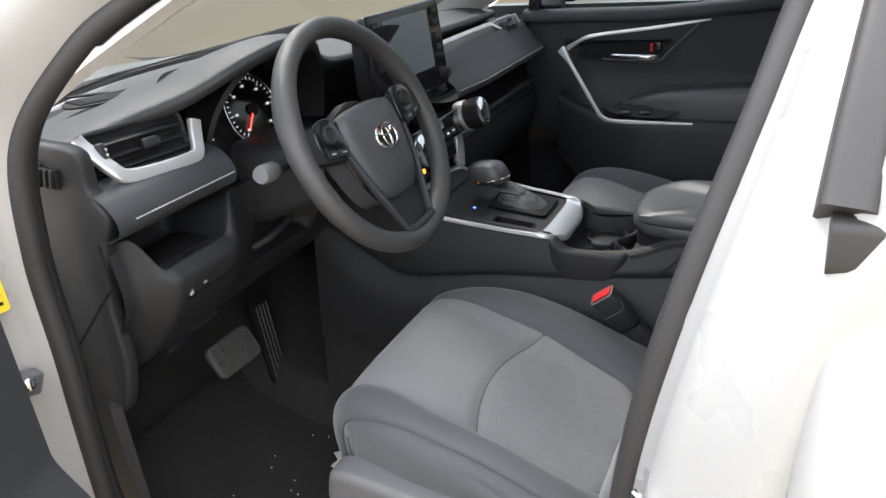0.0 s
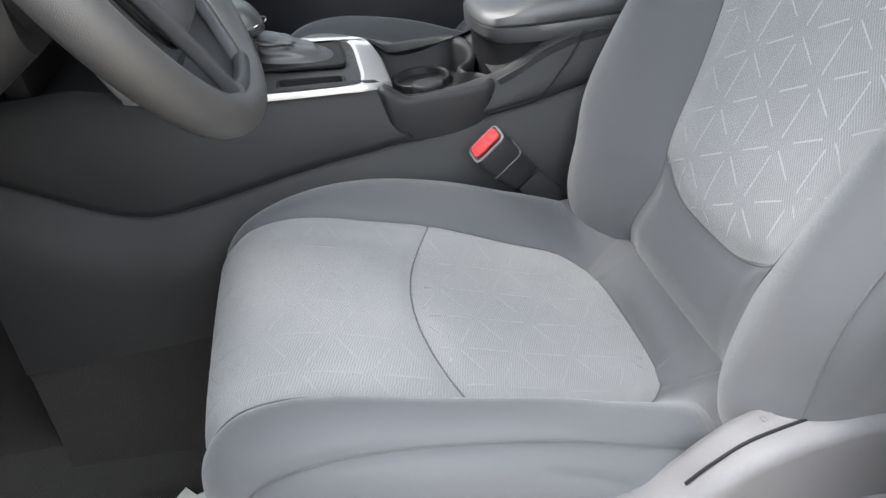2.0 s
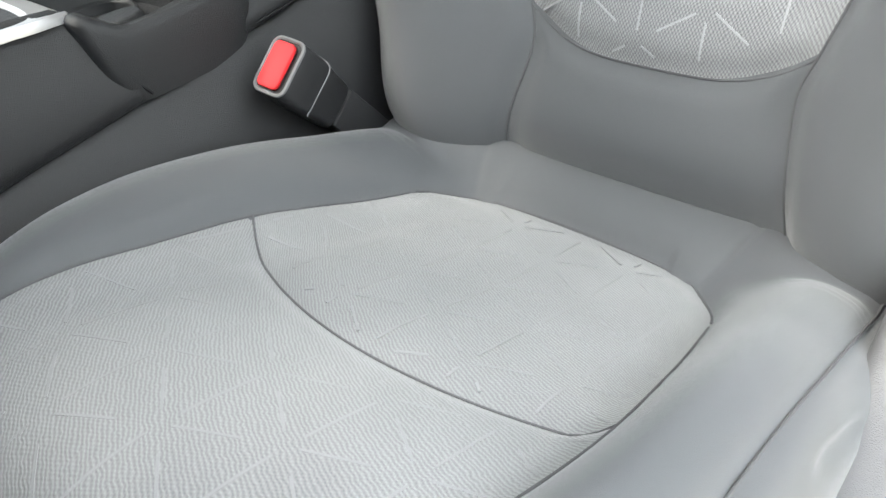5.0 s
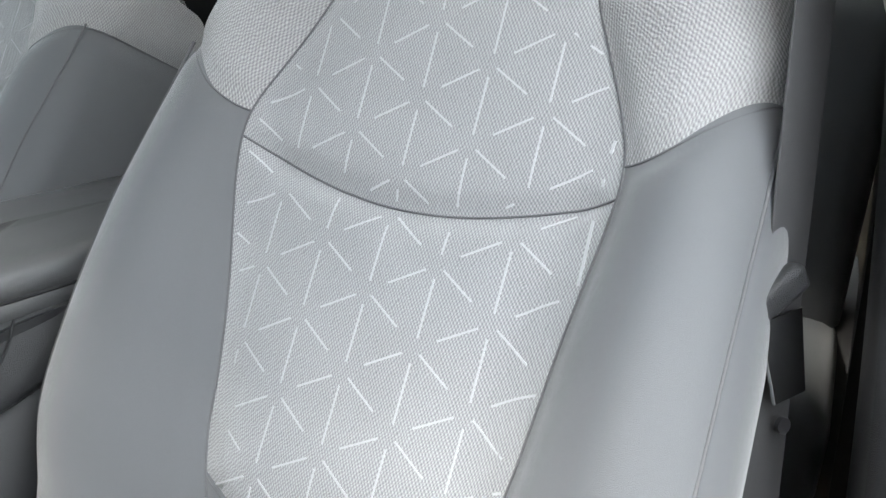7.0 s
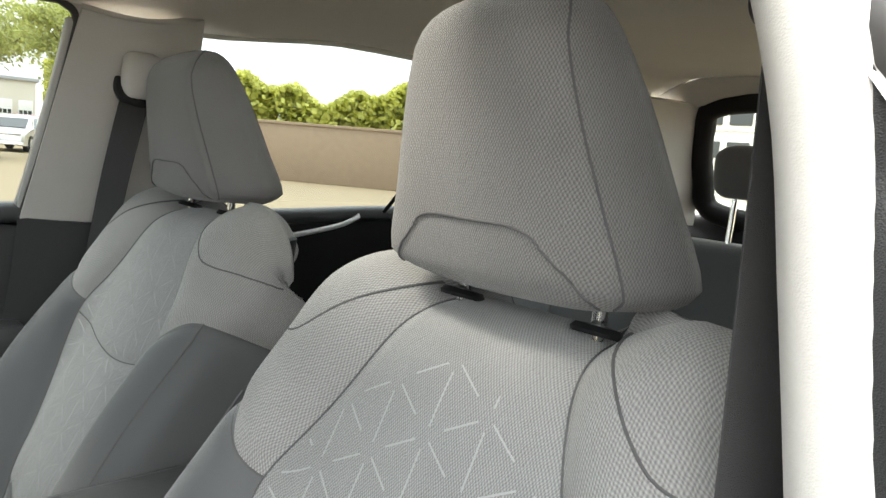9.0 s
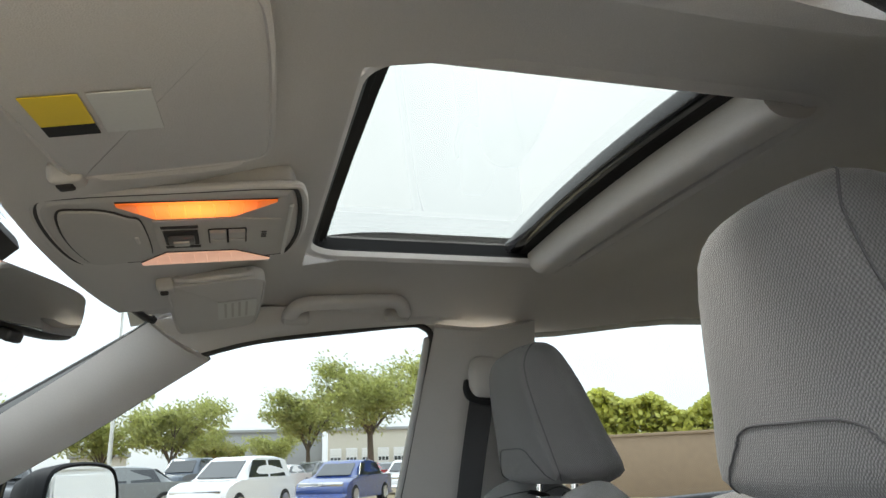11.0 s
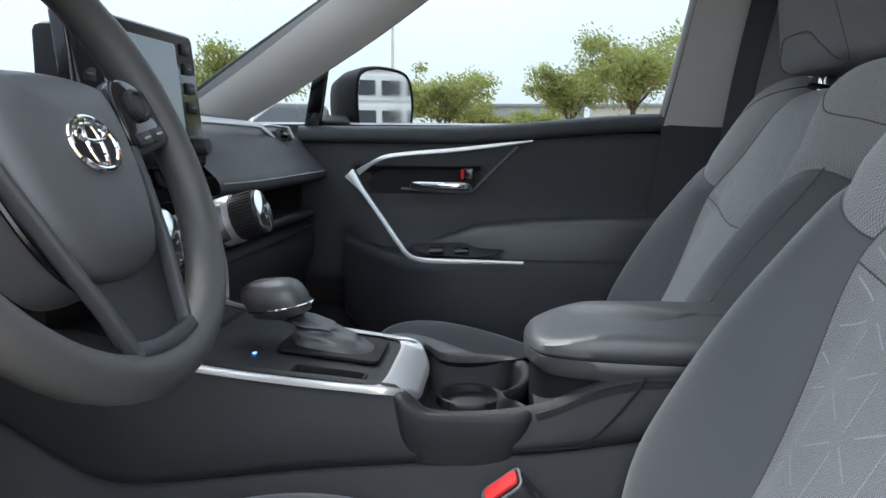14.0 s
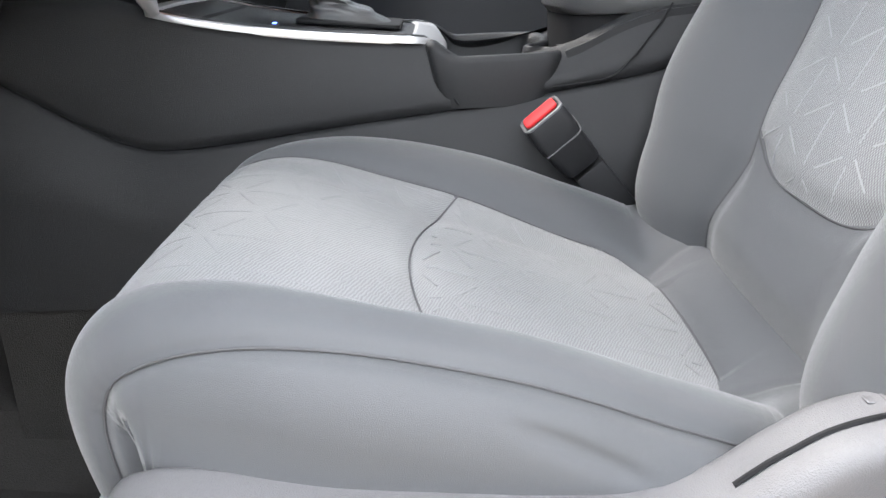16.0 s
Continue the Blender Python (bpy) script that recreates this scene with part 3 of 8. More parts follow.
# bonnet, wings and wipers' cowl
rows = []
for y, z, w in ((1.34, 1.055, .74), (1.5, 1.06, .78), (1.8, 1.045, .80), (2.1, 1.01, .80), (2.35, .95, .78), (2.5, .86, .72)):
    rows.append([(x * w, y - .30 * (x * x) * (1 if y < 1.4 else .6 if y < 1.6 else .2), z - .035 * abs(x) ** 2.2 + .012 * math.exp(-((abs(x) - .62) / .1) ** 2)) for x in np.linspace(-1, 1, 30)])
solo("bonnet", Geo().sheet(rows, .02), M_PAINT, "white painted bonnet seen over the dashboard", "bonnet", kind="structure", angle=60)
for sx in (-1, 1):
    rows = [[(sx * .74, y, .99 + .02 * (y < 1.6)), (sx * .83, y, .96), (sx * .87, y, .80), (sx * .87, y, .5)] for y in np.linspace(.94, 2.3, 10)]
    solo("front_wing", Geo().grid(rows), M_PAINT, "white painted front wing", "front wing", "front wings", "structure", 60)
solo("cowl", Geo().sheet([[(x * .72, 1.375 - .37 * x * x, 1.085) for x in np.linspace(-1, 1, 20)], [(x * .73, 1.44 - .38 * x * x, 1.05) for x in np.linspace(-1, 1, 20)]], .01), M_DARK, "black cowl under the windscreen", "cowl", kind="structure")
# under-shell that shuts the car against light from below
solo("underbody", Geo().box((1.5, 3.6, .06), pose(0, -.2, .285), .02), M_DARK, "dark underbody of the car", "underbody", kind="structure")

# dealer's paper tag lying on the mat
tg = thing("paper_tag", "white star-shaped paper tag with blue and red marks", "paper tag", (-.30, .715, .36))
star = []
for k in range(24):
    r = .068 if k % 2 else .054
    star.append((r * math.cos(k * math.pi / 12), r * math.sin(k * math.pi / 12)))
mt = pose(-.295, .715, .372, 6, -8, 20)
M_BLUE = material("blue_print", (0.03, 0.09, 0.42), 0.6, grain=0.05)
card = part("card", Geo().plate(star, .0012, mt, .0003, 1), M_LABEL, tg)
for k, (w, x, m_) in enumerate(((.07, 0, M_BLUE), (.085, .004, M_BLUE), (.06, -.004, M_RED), (.075, 0, M_BLUE))):
    part("print_bar", Geo().box((w, .011, .0006), mt @ pose(x, .032 - k * .021, .0016, 0, 0, 8), .0001, 1), m_, card)
# crumbs of dirt on the mat
rnd = random.Random(8)
g = Geo()
for k in range(34):
    x, y = rnd.uniform(-.60, -.24), rnd.uniform(.55, .92)
    g.box((rnd.uniform(.0015, .004), rnd.uniform(.0015, .003), .0015), pose(x, y, .371 + .045 * max(0, y - .80), 0, 0, rnd.uniform(0, 180)), .0003, 1)
solo("crumbs", g, M_LABEL, "tiny pale crumbs of dirt on the black floor mat", "dirt", kind="stuff")

# outer panels that close the car's far side and tail
def outer(name, rows, label, cat):
    solo(name, Geo().sheet(rows, .012), M_PAINT, label, cat, kind="structure", angle=60)


prof = ((1.13, .800), (1.05, .835), (.95, .852), (.80, .858), (.60, .852), (.42, .835), (.32, .80))
outer("passenger_door_skin", [[(x, y, z) for z, x in prof] for y in np.linspace(.93, -.06, 12)], "white painted outside of the front passenger door", "car body")
outer("rear_passenger_door_skin", [[(x, y, z) for z, x in prof] for y in np.linspace(-.07, -1.14, 12)], "white painted outside of the rear passenger door", "car body")
for sx in (-1, 1):
    outer("rear_wing", [[(sx * (x - .10 * smooth((-1.5 - y) / .6)), y, z + .04 * smooth((-1.2 - y) / .5)) for z, x in prof] for y in np.linspace(-1.16, -2.06, 12)], "white painted rear wing of the car", "car body")
outer("tailgate", [[(x, -2.06 - .05 * math.cos(x * 1.9) - .04 * math.sin((z - .3) * 3.2), z) for z in np.linspace(1.17, .34, 12)] for x in np.linspace(-.73, .73, 14)], "white painted tailgate of the car", "car body")
outer("front_bumper", [[(x, 2.50 - .22 * (x / .8) ** 2 + .05 * math.sin((z - .25) * 4), z) for z in np.linspace(.88, .24, 10)] for x in np.linspace(-.84, .84, 16)], "white painted front bumper of the car", "car body")
for sx in (-1, 1):
    for y in (1.62, -1.10):
        w = thing("car_wheel", "black tyre on a silver rim under the white car", "wheel", (sx * .80, y, .34), "car wheels")
        tyre = part("tyre", Geo().lathe([(.22, -.10), (.315, -.105), (.335, -.08), (.34, 0), (.335, .08), (.315, .105), (.22, .10)], pose(sx * .76, y, .34, 0, 90), 36), M_RUBBER, w)
        part("rim", Geo().lathe([(.02, .02), (.06, .03), (.17, .015), (.21, .04), (.222, .06), (.222, -.06)], pose(sx * .79, y, .34, 0, 90 * sx), 30), M_SILVER, w)

# ---- the two front seats ----
def sheet_mesh(name, S, nu, nv, mat, thick=0.0):
    """A smooth sheet through S(a, b), a and b from 0 to 1, with its UV in metres along its middle lines."""
    pts = [[S(i / nu, j / nv) for i in range(nu + 1)] for j in range(nv + 1)]
    mid = pts[nv // 2]
    us = [0.0]
    for i in range(nu):
        us.append(us[-1] + (mid[i + 1] - mid[i]).length)
    col = [pts[j][nu // 2] for j in range(nv + 1)]
    vs = [0.0]
    for j in range(nv):
        vs.append(vs[-1] + (col[j + 1] - col[j]).length)
    # each row keeps its own width, so that the threads do not fan out
    verts, faces, uvs = [], [], []
    for j in range(nv + 1):
        row = [0.0]
        for i in range(nu):
            row.append(row[-1] + (pts[j][i + 1] - pts[j][i]).length)
        half = row[nu // 2]
        for i in range(nu + 1):
            verts.append(tuple(pts[j][i]))
            uvs.append((row[i] - half, vs[j]))
    for j in range(nv):
        for i in range(nu):
            a = j * (nu + 1) + i
            faces.append((a, a + 1, a + nu + 2, a + nu + 1))
    me = bpy.data.meshes.new(name)
    me.from_pydata(verts, [], faces)
    layer = me.uv_layers.new(name="UVMap")
    for loop in me.loops:
        layer.data[loop.index].uv = uvs[loop.vertex_index]
    me.materials.append(mat)
    me.shade_smooth()
    return me


class Pad:
    """A padded form: a spine of (y, z) pairs, with bolsters that rise to both sides and roll over at the rim."""

    def __init__(self, spine, width, rise, inner, roll, sign=1, extra=(0.0, 0.0)):
        line = spline([(0, y, z) for y, z in spine], 160)
        length = [0.0]
        for a, b in zip(line, line[1:]):
            length.append(length[-1] + (b - a).length)
        self.line, self.length, self.total = line, length, length[-1]
        self.width, self.rise, self.inner, self.sign, self.extra = width, rise, inner, sign, extra
        self.roll = roll if callable(roll) else (lambda d: roll)

    def spine(self, d):
        d = max(0.0, min(self.total, d))
        k = min(int(np.searchsorted(self.length, d)), len(self.line) - 1)
        k = max(k, 1)
        t = (d - self.length[k - 1]) / max(self.length[k] - self.length[k - 1], 1e-9)
        p = self.line[k - 1].lerp(self.line[k], t)
        a, b = self.line[max(k - 5, 0)], self.line[min(k + 4, len(self.line) - 1)]
        along = (b - a).normalized()
        return p, along

    def along(self, axis, value):
        """The length along the spine at which y (1) or z (2) reaches the value."""
        best = min(range(len(self.line)), key=lambda k: abs(self.line[k][axis] - value))
        return self.length[best]

    def at(self, s, d):
        p, along = self.spine(d)
        nrm = Vector((1, 0, 0)).cross(along) * self.sign
        w, r, hb, b = self.width(d) + self.extra[s > 0] * (1 - .85 * smooth((d - .34) / .2)), self.roll(d), self.rise(d), self.inner(d)
        q = abs(s)
        flat = w - r
        h = hb * smooth((min(q, flat) - b * 0.80) / max(flat - b * 0.80, 1e-6))
        if q <= flat:
            lat = q
        else:
            phi = (q - flat) / r
            if phi < math.pi / 2:
                lat, h = flat + r * math.sin(phi), h - r * (1 - math.cos(phi))
            else:
                lat, h = w, h - r - (q - flat - r * math.pi / 2)
        return p + nrm * h + Vector((math.copysign(lat, s), 0, 0))

    def normal(self, s, d):
        e = 0.002
        a = self.at(s + e, d) - self.at(s - e, d)
        b = self.at(s, d + e) - self.at(s, d - e)
        n = a.cross(b) * self.sign
        return n.normalized() if n.length > 1e-12 else Vector((0, 0, 1))


def padded(pad, F, edges, size, puff=0.004, groove=0.0045, reach=0.011):
    """The surface of one cut of cloth on a pad. F gives (s, d) from (a, b); edges: which of its four rims (a0, a1, b0, b1) are sewn."""
    wa, wb = size

    def S(a, b):
        s, d = F(a, b)
        p, n = pad.at(s, d), pad.normal(s, d)
        dist = [x for x, on in ((a * wa, edges[0]), ((1 - a) * wa, edges[1]), (b * wb, edges[2]), ((1 - b) * wb, edges[3])) if on]
        drop = max((math.exp(-(x / reach) ** 2) for x in dist), default=0.0)
        rise = min((1 - math.exp(-x / 0.03) for x in dist), default=1.0)
        return p + n * (puff * rise - groove * drop)
    return S


def seam(pad, path, depth=-0.0040, r=0.0009):
    return Geo().tube([pad.at(s, d) + pad.normal(s, d) * depth for s, d in path], r, n=6)


def motif(pad, inside, start, span, gap, puff, ds=0.0497, dd=0.060):
    """Pale dashes along the edges of a net of triangles, laid on the pad wherever inside(s, d) holds; start: one knot of the net; gap: how far the nearest seam is."""
    lift_at = lambda s, d: puff * (1 - math.exp(-gap(s, d) / 0.03)) - 0.0045 * math.exp(-(gap(s, d) / 0.011) ** 2) + 0.0003
    g = Geo()
    rows = int(span / (dd * 0.5)) + 2
    for i in range(-6, 7):
        for j in range(-rows, rows + 1):
            if (i + j) % 2:
                continue
            s0, d0 = start[0] + i * ds, start[1] + j * dd / 2
            for es, ed, lo, hi in ((0, dd, .12, .83), (ds, dd / 2, .36, .90), (ds, -dd / 2, .17, .70)):
                size = math.hypot(es, ed)
                c, sn = es / size, ed / size
                pts = [(s0 + es * lerp(lo, hi, k / 5), d0 + ed * lerp(lo, hi, k / 5)) for k in range(6)]
                for (s1, d1), (s2, d2) in zip(pts, pts[1:]):
                    if not (inside(s1, d1) and inside(s2, d2)):
                        continue
                    px, py = -sn * 0.00075, c * 0.00075
                    quad = []
                    for s, d, k in ((s1, d1, -1), (s2, d2, -1), (s2, d2, 1), (s1, d1, 1)):
                        quad.append(pad.at(s + k * px, d + k * py) + pad.normal(s, d) * lift_at(s + k * px, d + k * py))
                    low = [q - pad.normal(s1, d1) * 0.0010 for q in quad]
                    g.grid([low, quad], cu=True)
                    g.cap(quad)
    return g


HR_WF = curve1([(1.206, .085), (1.212, .104), (1.222, .115), (1.275, .100), (1.33, .084), (1.38, .071), (1.401, .064), (1.413, .055), (1.421, .043), (1.426, .028), (1.428, .014)])
HR_YF = curve1([(1.206, -.140), (1.212, -.128), (1.222, -.121), (1.275, -.110), (1.33, -.099), (1.38, -.094), (1.401, -.102), (1.413, -.114), (1.421, -.127), (1.426, -.139), (1.428, -.147)])
HR_WR = curve1([(1.206, .105), (1.212, .118), (1.222, .127), (1.28, .112), (1.354, .090), (1.396, .072), (1.413, .058), (1.421, .044), (1.426, .029), (1.428, .014)])
HR_YB = curve1([(1.206, -.230), (1.222, -.247), (1.28, -.228), (1.354, -.202), (1.396, -.184), (1.413, -.174), (1.421, -.166), (1.426, -.159), (1.428, -.153)])


def headrest_ring(z, fine=4):
    """One level of the headrest: a gently bowed face, flat slanting sides and a rounded back."""
    wf, yf, wr, yb = HR_WF(z), HR_YF(z), HR_WR(z), HR_YB(z)
    k = min(1.0, max(0.0, (yf - yb) / .085))
    half = [(0, yf + .016 * k), (wf * .5, yf + .012 * k), (wf * .86, yf + .004 * k), (wf + .001, yf - .008 * k), ((wf + wr) / 2 + .006 * k, lerp(yf, yb, .45)), (wr, lerp(yb, yf, .34 * k + .1 * (1 - k))), (wr * .82, yb + .007 * k), (wr * .4, yb)]
    pts = half + [(-x, y) for x, y in half[:0:-1]]
    return [Vector((p.x, p.y, z)) for p in spline([(x, y, 0) for x, y in pts], len(pts) * fine, True)]


def front_seat(cx, dy, out, label):
    """out: -1 where the door lies at smaller x, 1 where it lies at greater x. All is drawn about x = 0 and then moved."""
    seat = thing("front_seat", label, "car seat", group="front seats")

    # cushion
    cu = Pad([(.055, .635), (.092, .648), (.135, .637), (.174, .624), (.242, .640), (.30, .661), (.356, .684), (.433, .717), (.48, .734), (.515, .741),
              (.547, .738), (.571, .722), (.584, .697), (.586, .66), (.578, .61), (.564, .57)],
             width=lambda d: 0.226 - 0.034 * smooth((d - 0.36) / 0.22), rise=curve1([(0, .008), (.06, .018), (.13, .040), (.21, .049), (.30, .049), (.42, .029), (.50, .010), (.56, .002), (.75, 0)]),
             inner=curve1([(0, .112), (.10, .124), (.16, .130), (.24, .139), (.33, .146), (.42, .141), (.50, .138), (.60, .140), (.80, .15)]), roll=0.052, extra=(0.0, .030) if out < 0 else (.030, 0.0))
    brim = lambda sg: .205 if sg == out else .236
    b = cu.inner
    d_of = lambda y: cu.along(1, y) if y < .5 else cu.along(1, .5)
    IN = -out * .010
    mid = lambda s: d_of(.352) + 0.038 * (1 - min(1, abs(s) / .147) ** 2)
    def rear(s, R=.046, w=.147):
        q = min(abs(s), w)
        turn = max(0.0, (q - (w - R)) / R)
        return d_of(.160) + .008 * (q / w) ** 2 + R * (1 - math.sqrt(max(0.0, 1 - turn * turn)))
    end = cu.total

    def insert_f(c0, c1):
        def F(a, t):
            s0 = (2 * a - 1) * .147
            d = lerp(c0(s0), c1(s0), t)
            return (2 * a - 1) * b(d) + IN, d
        return F
    def in_insert(s, d):
        """How far inside the pale insert a place lies; below 0 outside it."""
        s -= IN
        q, R = abs(s), .046
        cx, cd = b(d) - R, rear(0) + .008 + R
        if q > cx and d < cd:
            return R - math.hypot(q - cx, d - cd)
        return min(b(d) - q, d - rear(s))

    body = part("cushion", sheet_mesh("cushion", padded(cu, insert_f(mid, lambda s: end), (1, 1, 1, 0), (.29, .42), puff=.0045), 60, 90, M_INSERT), M_INSERT, seat, "light grey woven cloth seat insert")
    part("rear_insert", sheet_mesh("rear_insert", padded(cu, insert_f(rear, mid), (1, 1, 1, 1), (.29, .2), puff=.0045), 60, 50, M_INSERT), M_INSERT, body)
    part("motif", motif(cu, lambda s, d: in_insert(s, d) > .004 and d < end - .06 and abs(d - mid(s - IN)) > .008, (0.0, d_of(.33)), .35, lambda s, d: min(max(0, in_insert(s, d)), abs(d - mid(s - IN))), .0045), M_FAINT, body, "faint woven dashes")["kind"] = "stuff"
    for sg in (-1, 1):
        F1 = lambda a, t, sg=sg: (sg * lerp(brim(sg), brim(sg) + .15, a), t * end)
        smooth_side = padded(cu, F1, (1, 0, 0, 0), (.15, .7), puff=.003, groove=.0028, reach=.007)

        def creased(a, t, sg=sg, smooth_side=smooth_side):
            p = smooth_side(a, t)
            fold = sum(h * math.exp(-((a - a0 - k * (t - .26)) / .035) ** 2) * math.exp(-((t - t0) / w) ** 4) for h, a0, k, t0, w in ((-.008, .30, .7, .26, .09), (.007, .38, .7, .26, .09), (-.008, .47, .4, .24, .08), (.006, .55, .4, .24, .08), (-.004, .24, -.5, .36, .05)))
            return p + Vector((sg * fold, 0, 0))
        part("side_panel", sheet_mesh("side_panel", creased, 60, 160, M_BOLSTER), M_BOLSTER, body)
        part("seam", seam(cu, [(sg * b(t) + IN, t) for t in np.linspace(rear(.147), end, 90)]), M_THREAD, body)
        part("seam", seam(cu, [(sg * brim(sg), t) for t in np.linspace(.05, end, 90)], -.0012, .0008), M_THREAD, body)

    def surround(a, t):
        s, d = lerp(-brim(-1), brim(1), a), t * end
        k = in_insert(s, d)
        p, n = cu.at(s, d), cu.normal(s, d)
        x = abs(k)
        rim = brim(1 if s > 0 else -1) - abs(s)
        lift = .003 * min(1 - math.exp(-x / .03), 1 - math.exp(-rim / .03)) - max(.0045 * math.exp(-(x / .010) ** 2), .0028 * math.exp(-(rim / .007) ** 2))
        # sewn joints that run from the insert's corners to the back
        joint = abs(abs(s - IN) - .105 - (rear(0) - d) * .35) if d < rear(0) + .012 else 1.0
        lift -= .0016 * math.exp(-(joint / .004) ** 2)
        return p + n * (lift - .012 * smooth((k - .002) / .008))
    part("surround", sheet_mesh("surround", surround, 150, 190, M_BOLSTER), M_BOLSTER, body, "charcoal cloth surround and bolsters")
    part("seam", seam(cu, [(s + IN, mid(s)) for s in np.linspace(-.146, .146, 50)]), M_THREAD, body)
    part("seam", seam(cu, [(s / .147 * b(rear(s)) + IN, rear(s)) for s in np.linspace(-.1465, .1465, 160)]), M_THREAD, body)
    part("base", Geo().box((.40, .44, .10), pose(0, .32, .52, 14), .03, 3), M_DARK, body)

    # backrest
    bk = Pad([(.075, .583), (.108, .632), (.116, .665), (.113, .69), (.095, .73), (.075, .78), (.045, .835), (.008, .905), (-.018, .955), (-.040, 1.0), (-.07, 1.06), (-.1, 1.125),
              (-.122, 1.158), (-.150, 1.175), (-.188, 1.180), (-.225, 1.168), (-.25, 1.135)],
             width=lambda d: BW(d), rise=lambda d: BH(d), inner=lambda d: BB(d), roll=lambda d: .055 + .032 * smooth((d - .52) / .13), sign=-1)
    dz = lambda z: bk.along(2, z) if z < 1.19 else bk.along(2, 1.19)
    BW = curve1([(0, .195), (dz(.62), .226), (dz(.67), .242), (dz(.72), .248), (dz(.78), .257), (dz(.9), .256), (dz(1.05), .250), (dz(1.12), .244), (dz(1.165), .226), (dz(1.19), .198), (bk.total, .165)])
    BH = curve1([(0, .02), (dz(.68), .045), (dz(.80), .062), (dz(.92), .058), (dz(1.03), .036), (dz(1.12), .026), (dz(1.19), .028), (bk.total, .022)])
    BB = curve1([(0, .138), (dz(.66), .120), (dz(.735), .104), (dz(.766), .111), (dz(.80), .119), (dz(.9), .136), (dz(1.0), .153), (dz(1.03), .147), (dz(1.12), .106), (dz(1.175), .084), (bk.total, .078)])
    top = bk.total
    OFF = lambda d: -.008 * smooth((.46 - d) / .2)
    edge = lambda sg, d: sg * BB(d) + OFF(d)
    smile = lambda s: .428 + .032 * min(1.05, abs(s) / .150) ** 1.9
    low = lambda s: .1675 + .033 * min(1, abs(s) / .114) ** 3.5
    shoulder = lambda s: dz(1.012) + .052 * smooth((abs(s) - .15) / .10)

    def back_f(c0, c1, ref=.15):
        def F(a, t):
            s0 = (2 * a - 1) * ref
            d = lerp(c0(s0), c1(s0), t)
            return edge(2 * a - 1, d), d
        return F
    rest = part("backrest", sheet_mesh("backrest", padded(bk, back_f(smile, lambda s: top), (1, 1, 1, 0), (.26, .32), puff=.004), 60, 80, M_BACK), M_BACK, seat, "light grey woven backrest insert with pale dashes")
    part("lower_insert", sheet_mesh("lower_insert", padded(bk, back_f(lambda s: low(s * .76), smile), (1, 1, 1, 1), (.27, .25), puff=.004), 60, 64, M_BACK), M_BACK, rest)
    gap_b = lambda s, d: min(BB(d) - abs(s - OFF(d)), abs(d - smile(s)), abs(d - low(s)))
    part("motif", motif(bk, lambda s, d: abs(s - OFF(d)) < BB(d) - .003 and smile(s) + .005 < d < .632, (.007, .5122), .15, gap_b, .004), M_DASH_YARN, rest, "pale woven dashes")["kind"] = "stuff"
    part("motif", motif(bk, lambda s, d: abs(s - OFF(d)) < BB(d) - .003 and low(s) + .005 < d < smile(s) - .005, (-.0925, .365), .26, gap_b, .004), M_DASH_YARN, rest, "pale woven dashes")["kind"] = "stuff"
    part("lower_band", sheet_mesh("lower_band", padded(bk, back_f(lambda s: 0, lambda s: low(s * .76)), (1, 1, 0, 1), (.2, .15), puff=.003), 40, 30, M_BOLSTER), M_BOLSTER, rest)
    deep = curve1([(0, .08), (.12, .105), (.34, .112), (.44, .130), (.52, .145), (.60, .140), (.68, .075), (.82, .04)])
    end_at = lambda d: BW(d) + (math.pi / 2 - 2) * bk.roll(d) + BH(d) + deep(d)
    for sg in (-1, 1):
        F = lambda a, t, sg=sg: (lambda s1: (lerp(edge(sg, t * shoulder(s1)), sg * end_at(t * shoulder(s1)), a), t * shoulder(s1)))(lerp(.15, .26, min(1, a * 2.2)))
        part("bolster", sheet_mesh("bolster", padded(bk, F, (1, 0, 0, 1), (.25, .45), puff=.003), 60, 90, M_BOLSTER), M_BOLSTER, rest, "charcoal backrest bolster")
        F = lambda a, t, sg=sg: (lambda s1: (sg * lerp(BB(lerp(shoulder(s1), top, t)), end_at(lerp(shoulder(s1), top, t)), a), lerp(shoulder(s1), top, t)))(lerp(.15, .26, min(1, a * 2.2)))
        part("shoulder", sheet_mesh("shoulder", padded(bk, F, (1, 0, 1, 0), (.25, .25), puff=.003), 60, 56, M_KNIT), M_KNIT, rest, "light grey knitted shoulder panel")
        part("seam", seam(bk, [(edge(sg, d), d) for d in np.linspace(.05, top, 140)]), M_THREAD, rest)
        part("seam", seam(bk, [(sg * lerp(BB(shoulder(.15)), end_at(shoulder(.2)), a), shoulder(lerp(.15, .26, min(1, a * 2.2)))) for a in np.linspace(0, .9, 40)]), M_THREAD, rest)
        part("piping", seam(bk, [(sg * .243, d) for d in np.linspace(dz(.64), shoulder(.26), 80)], .0028, .0013), M_THREAD, rest)
        tabs = [(sg * s, d) for s, d in ((.096, .715), (.102, .6875), (.1176, .6586), (.152, .626), (.180, .6055), (.206, .602), (.235, .606), (.27, .612), (.30, .62))]
        tabs = [(p.x, p.y) for p in spline([(x, y, 0) for x, y in tabs], 40)]
        part("seam", seam(bk, tabs, .0022, .0013), M_THREAD, rest)
    part("seam", seam(bk, [(edge(u, smile(u * .15)), smile(u * .15)) for u in np.linspace(-1, 1, 60)]), M_THREAD, rest)
    part("seam", seam(bk, [(s + OFF(.19), low(s)) for s in np.linspace(-.110, .110, 60)]), M_THREAD, rest)
    g = Geo()
    rings = []
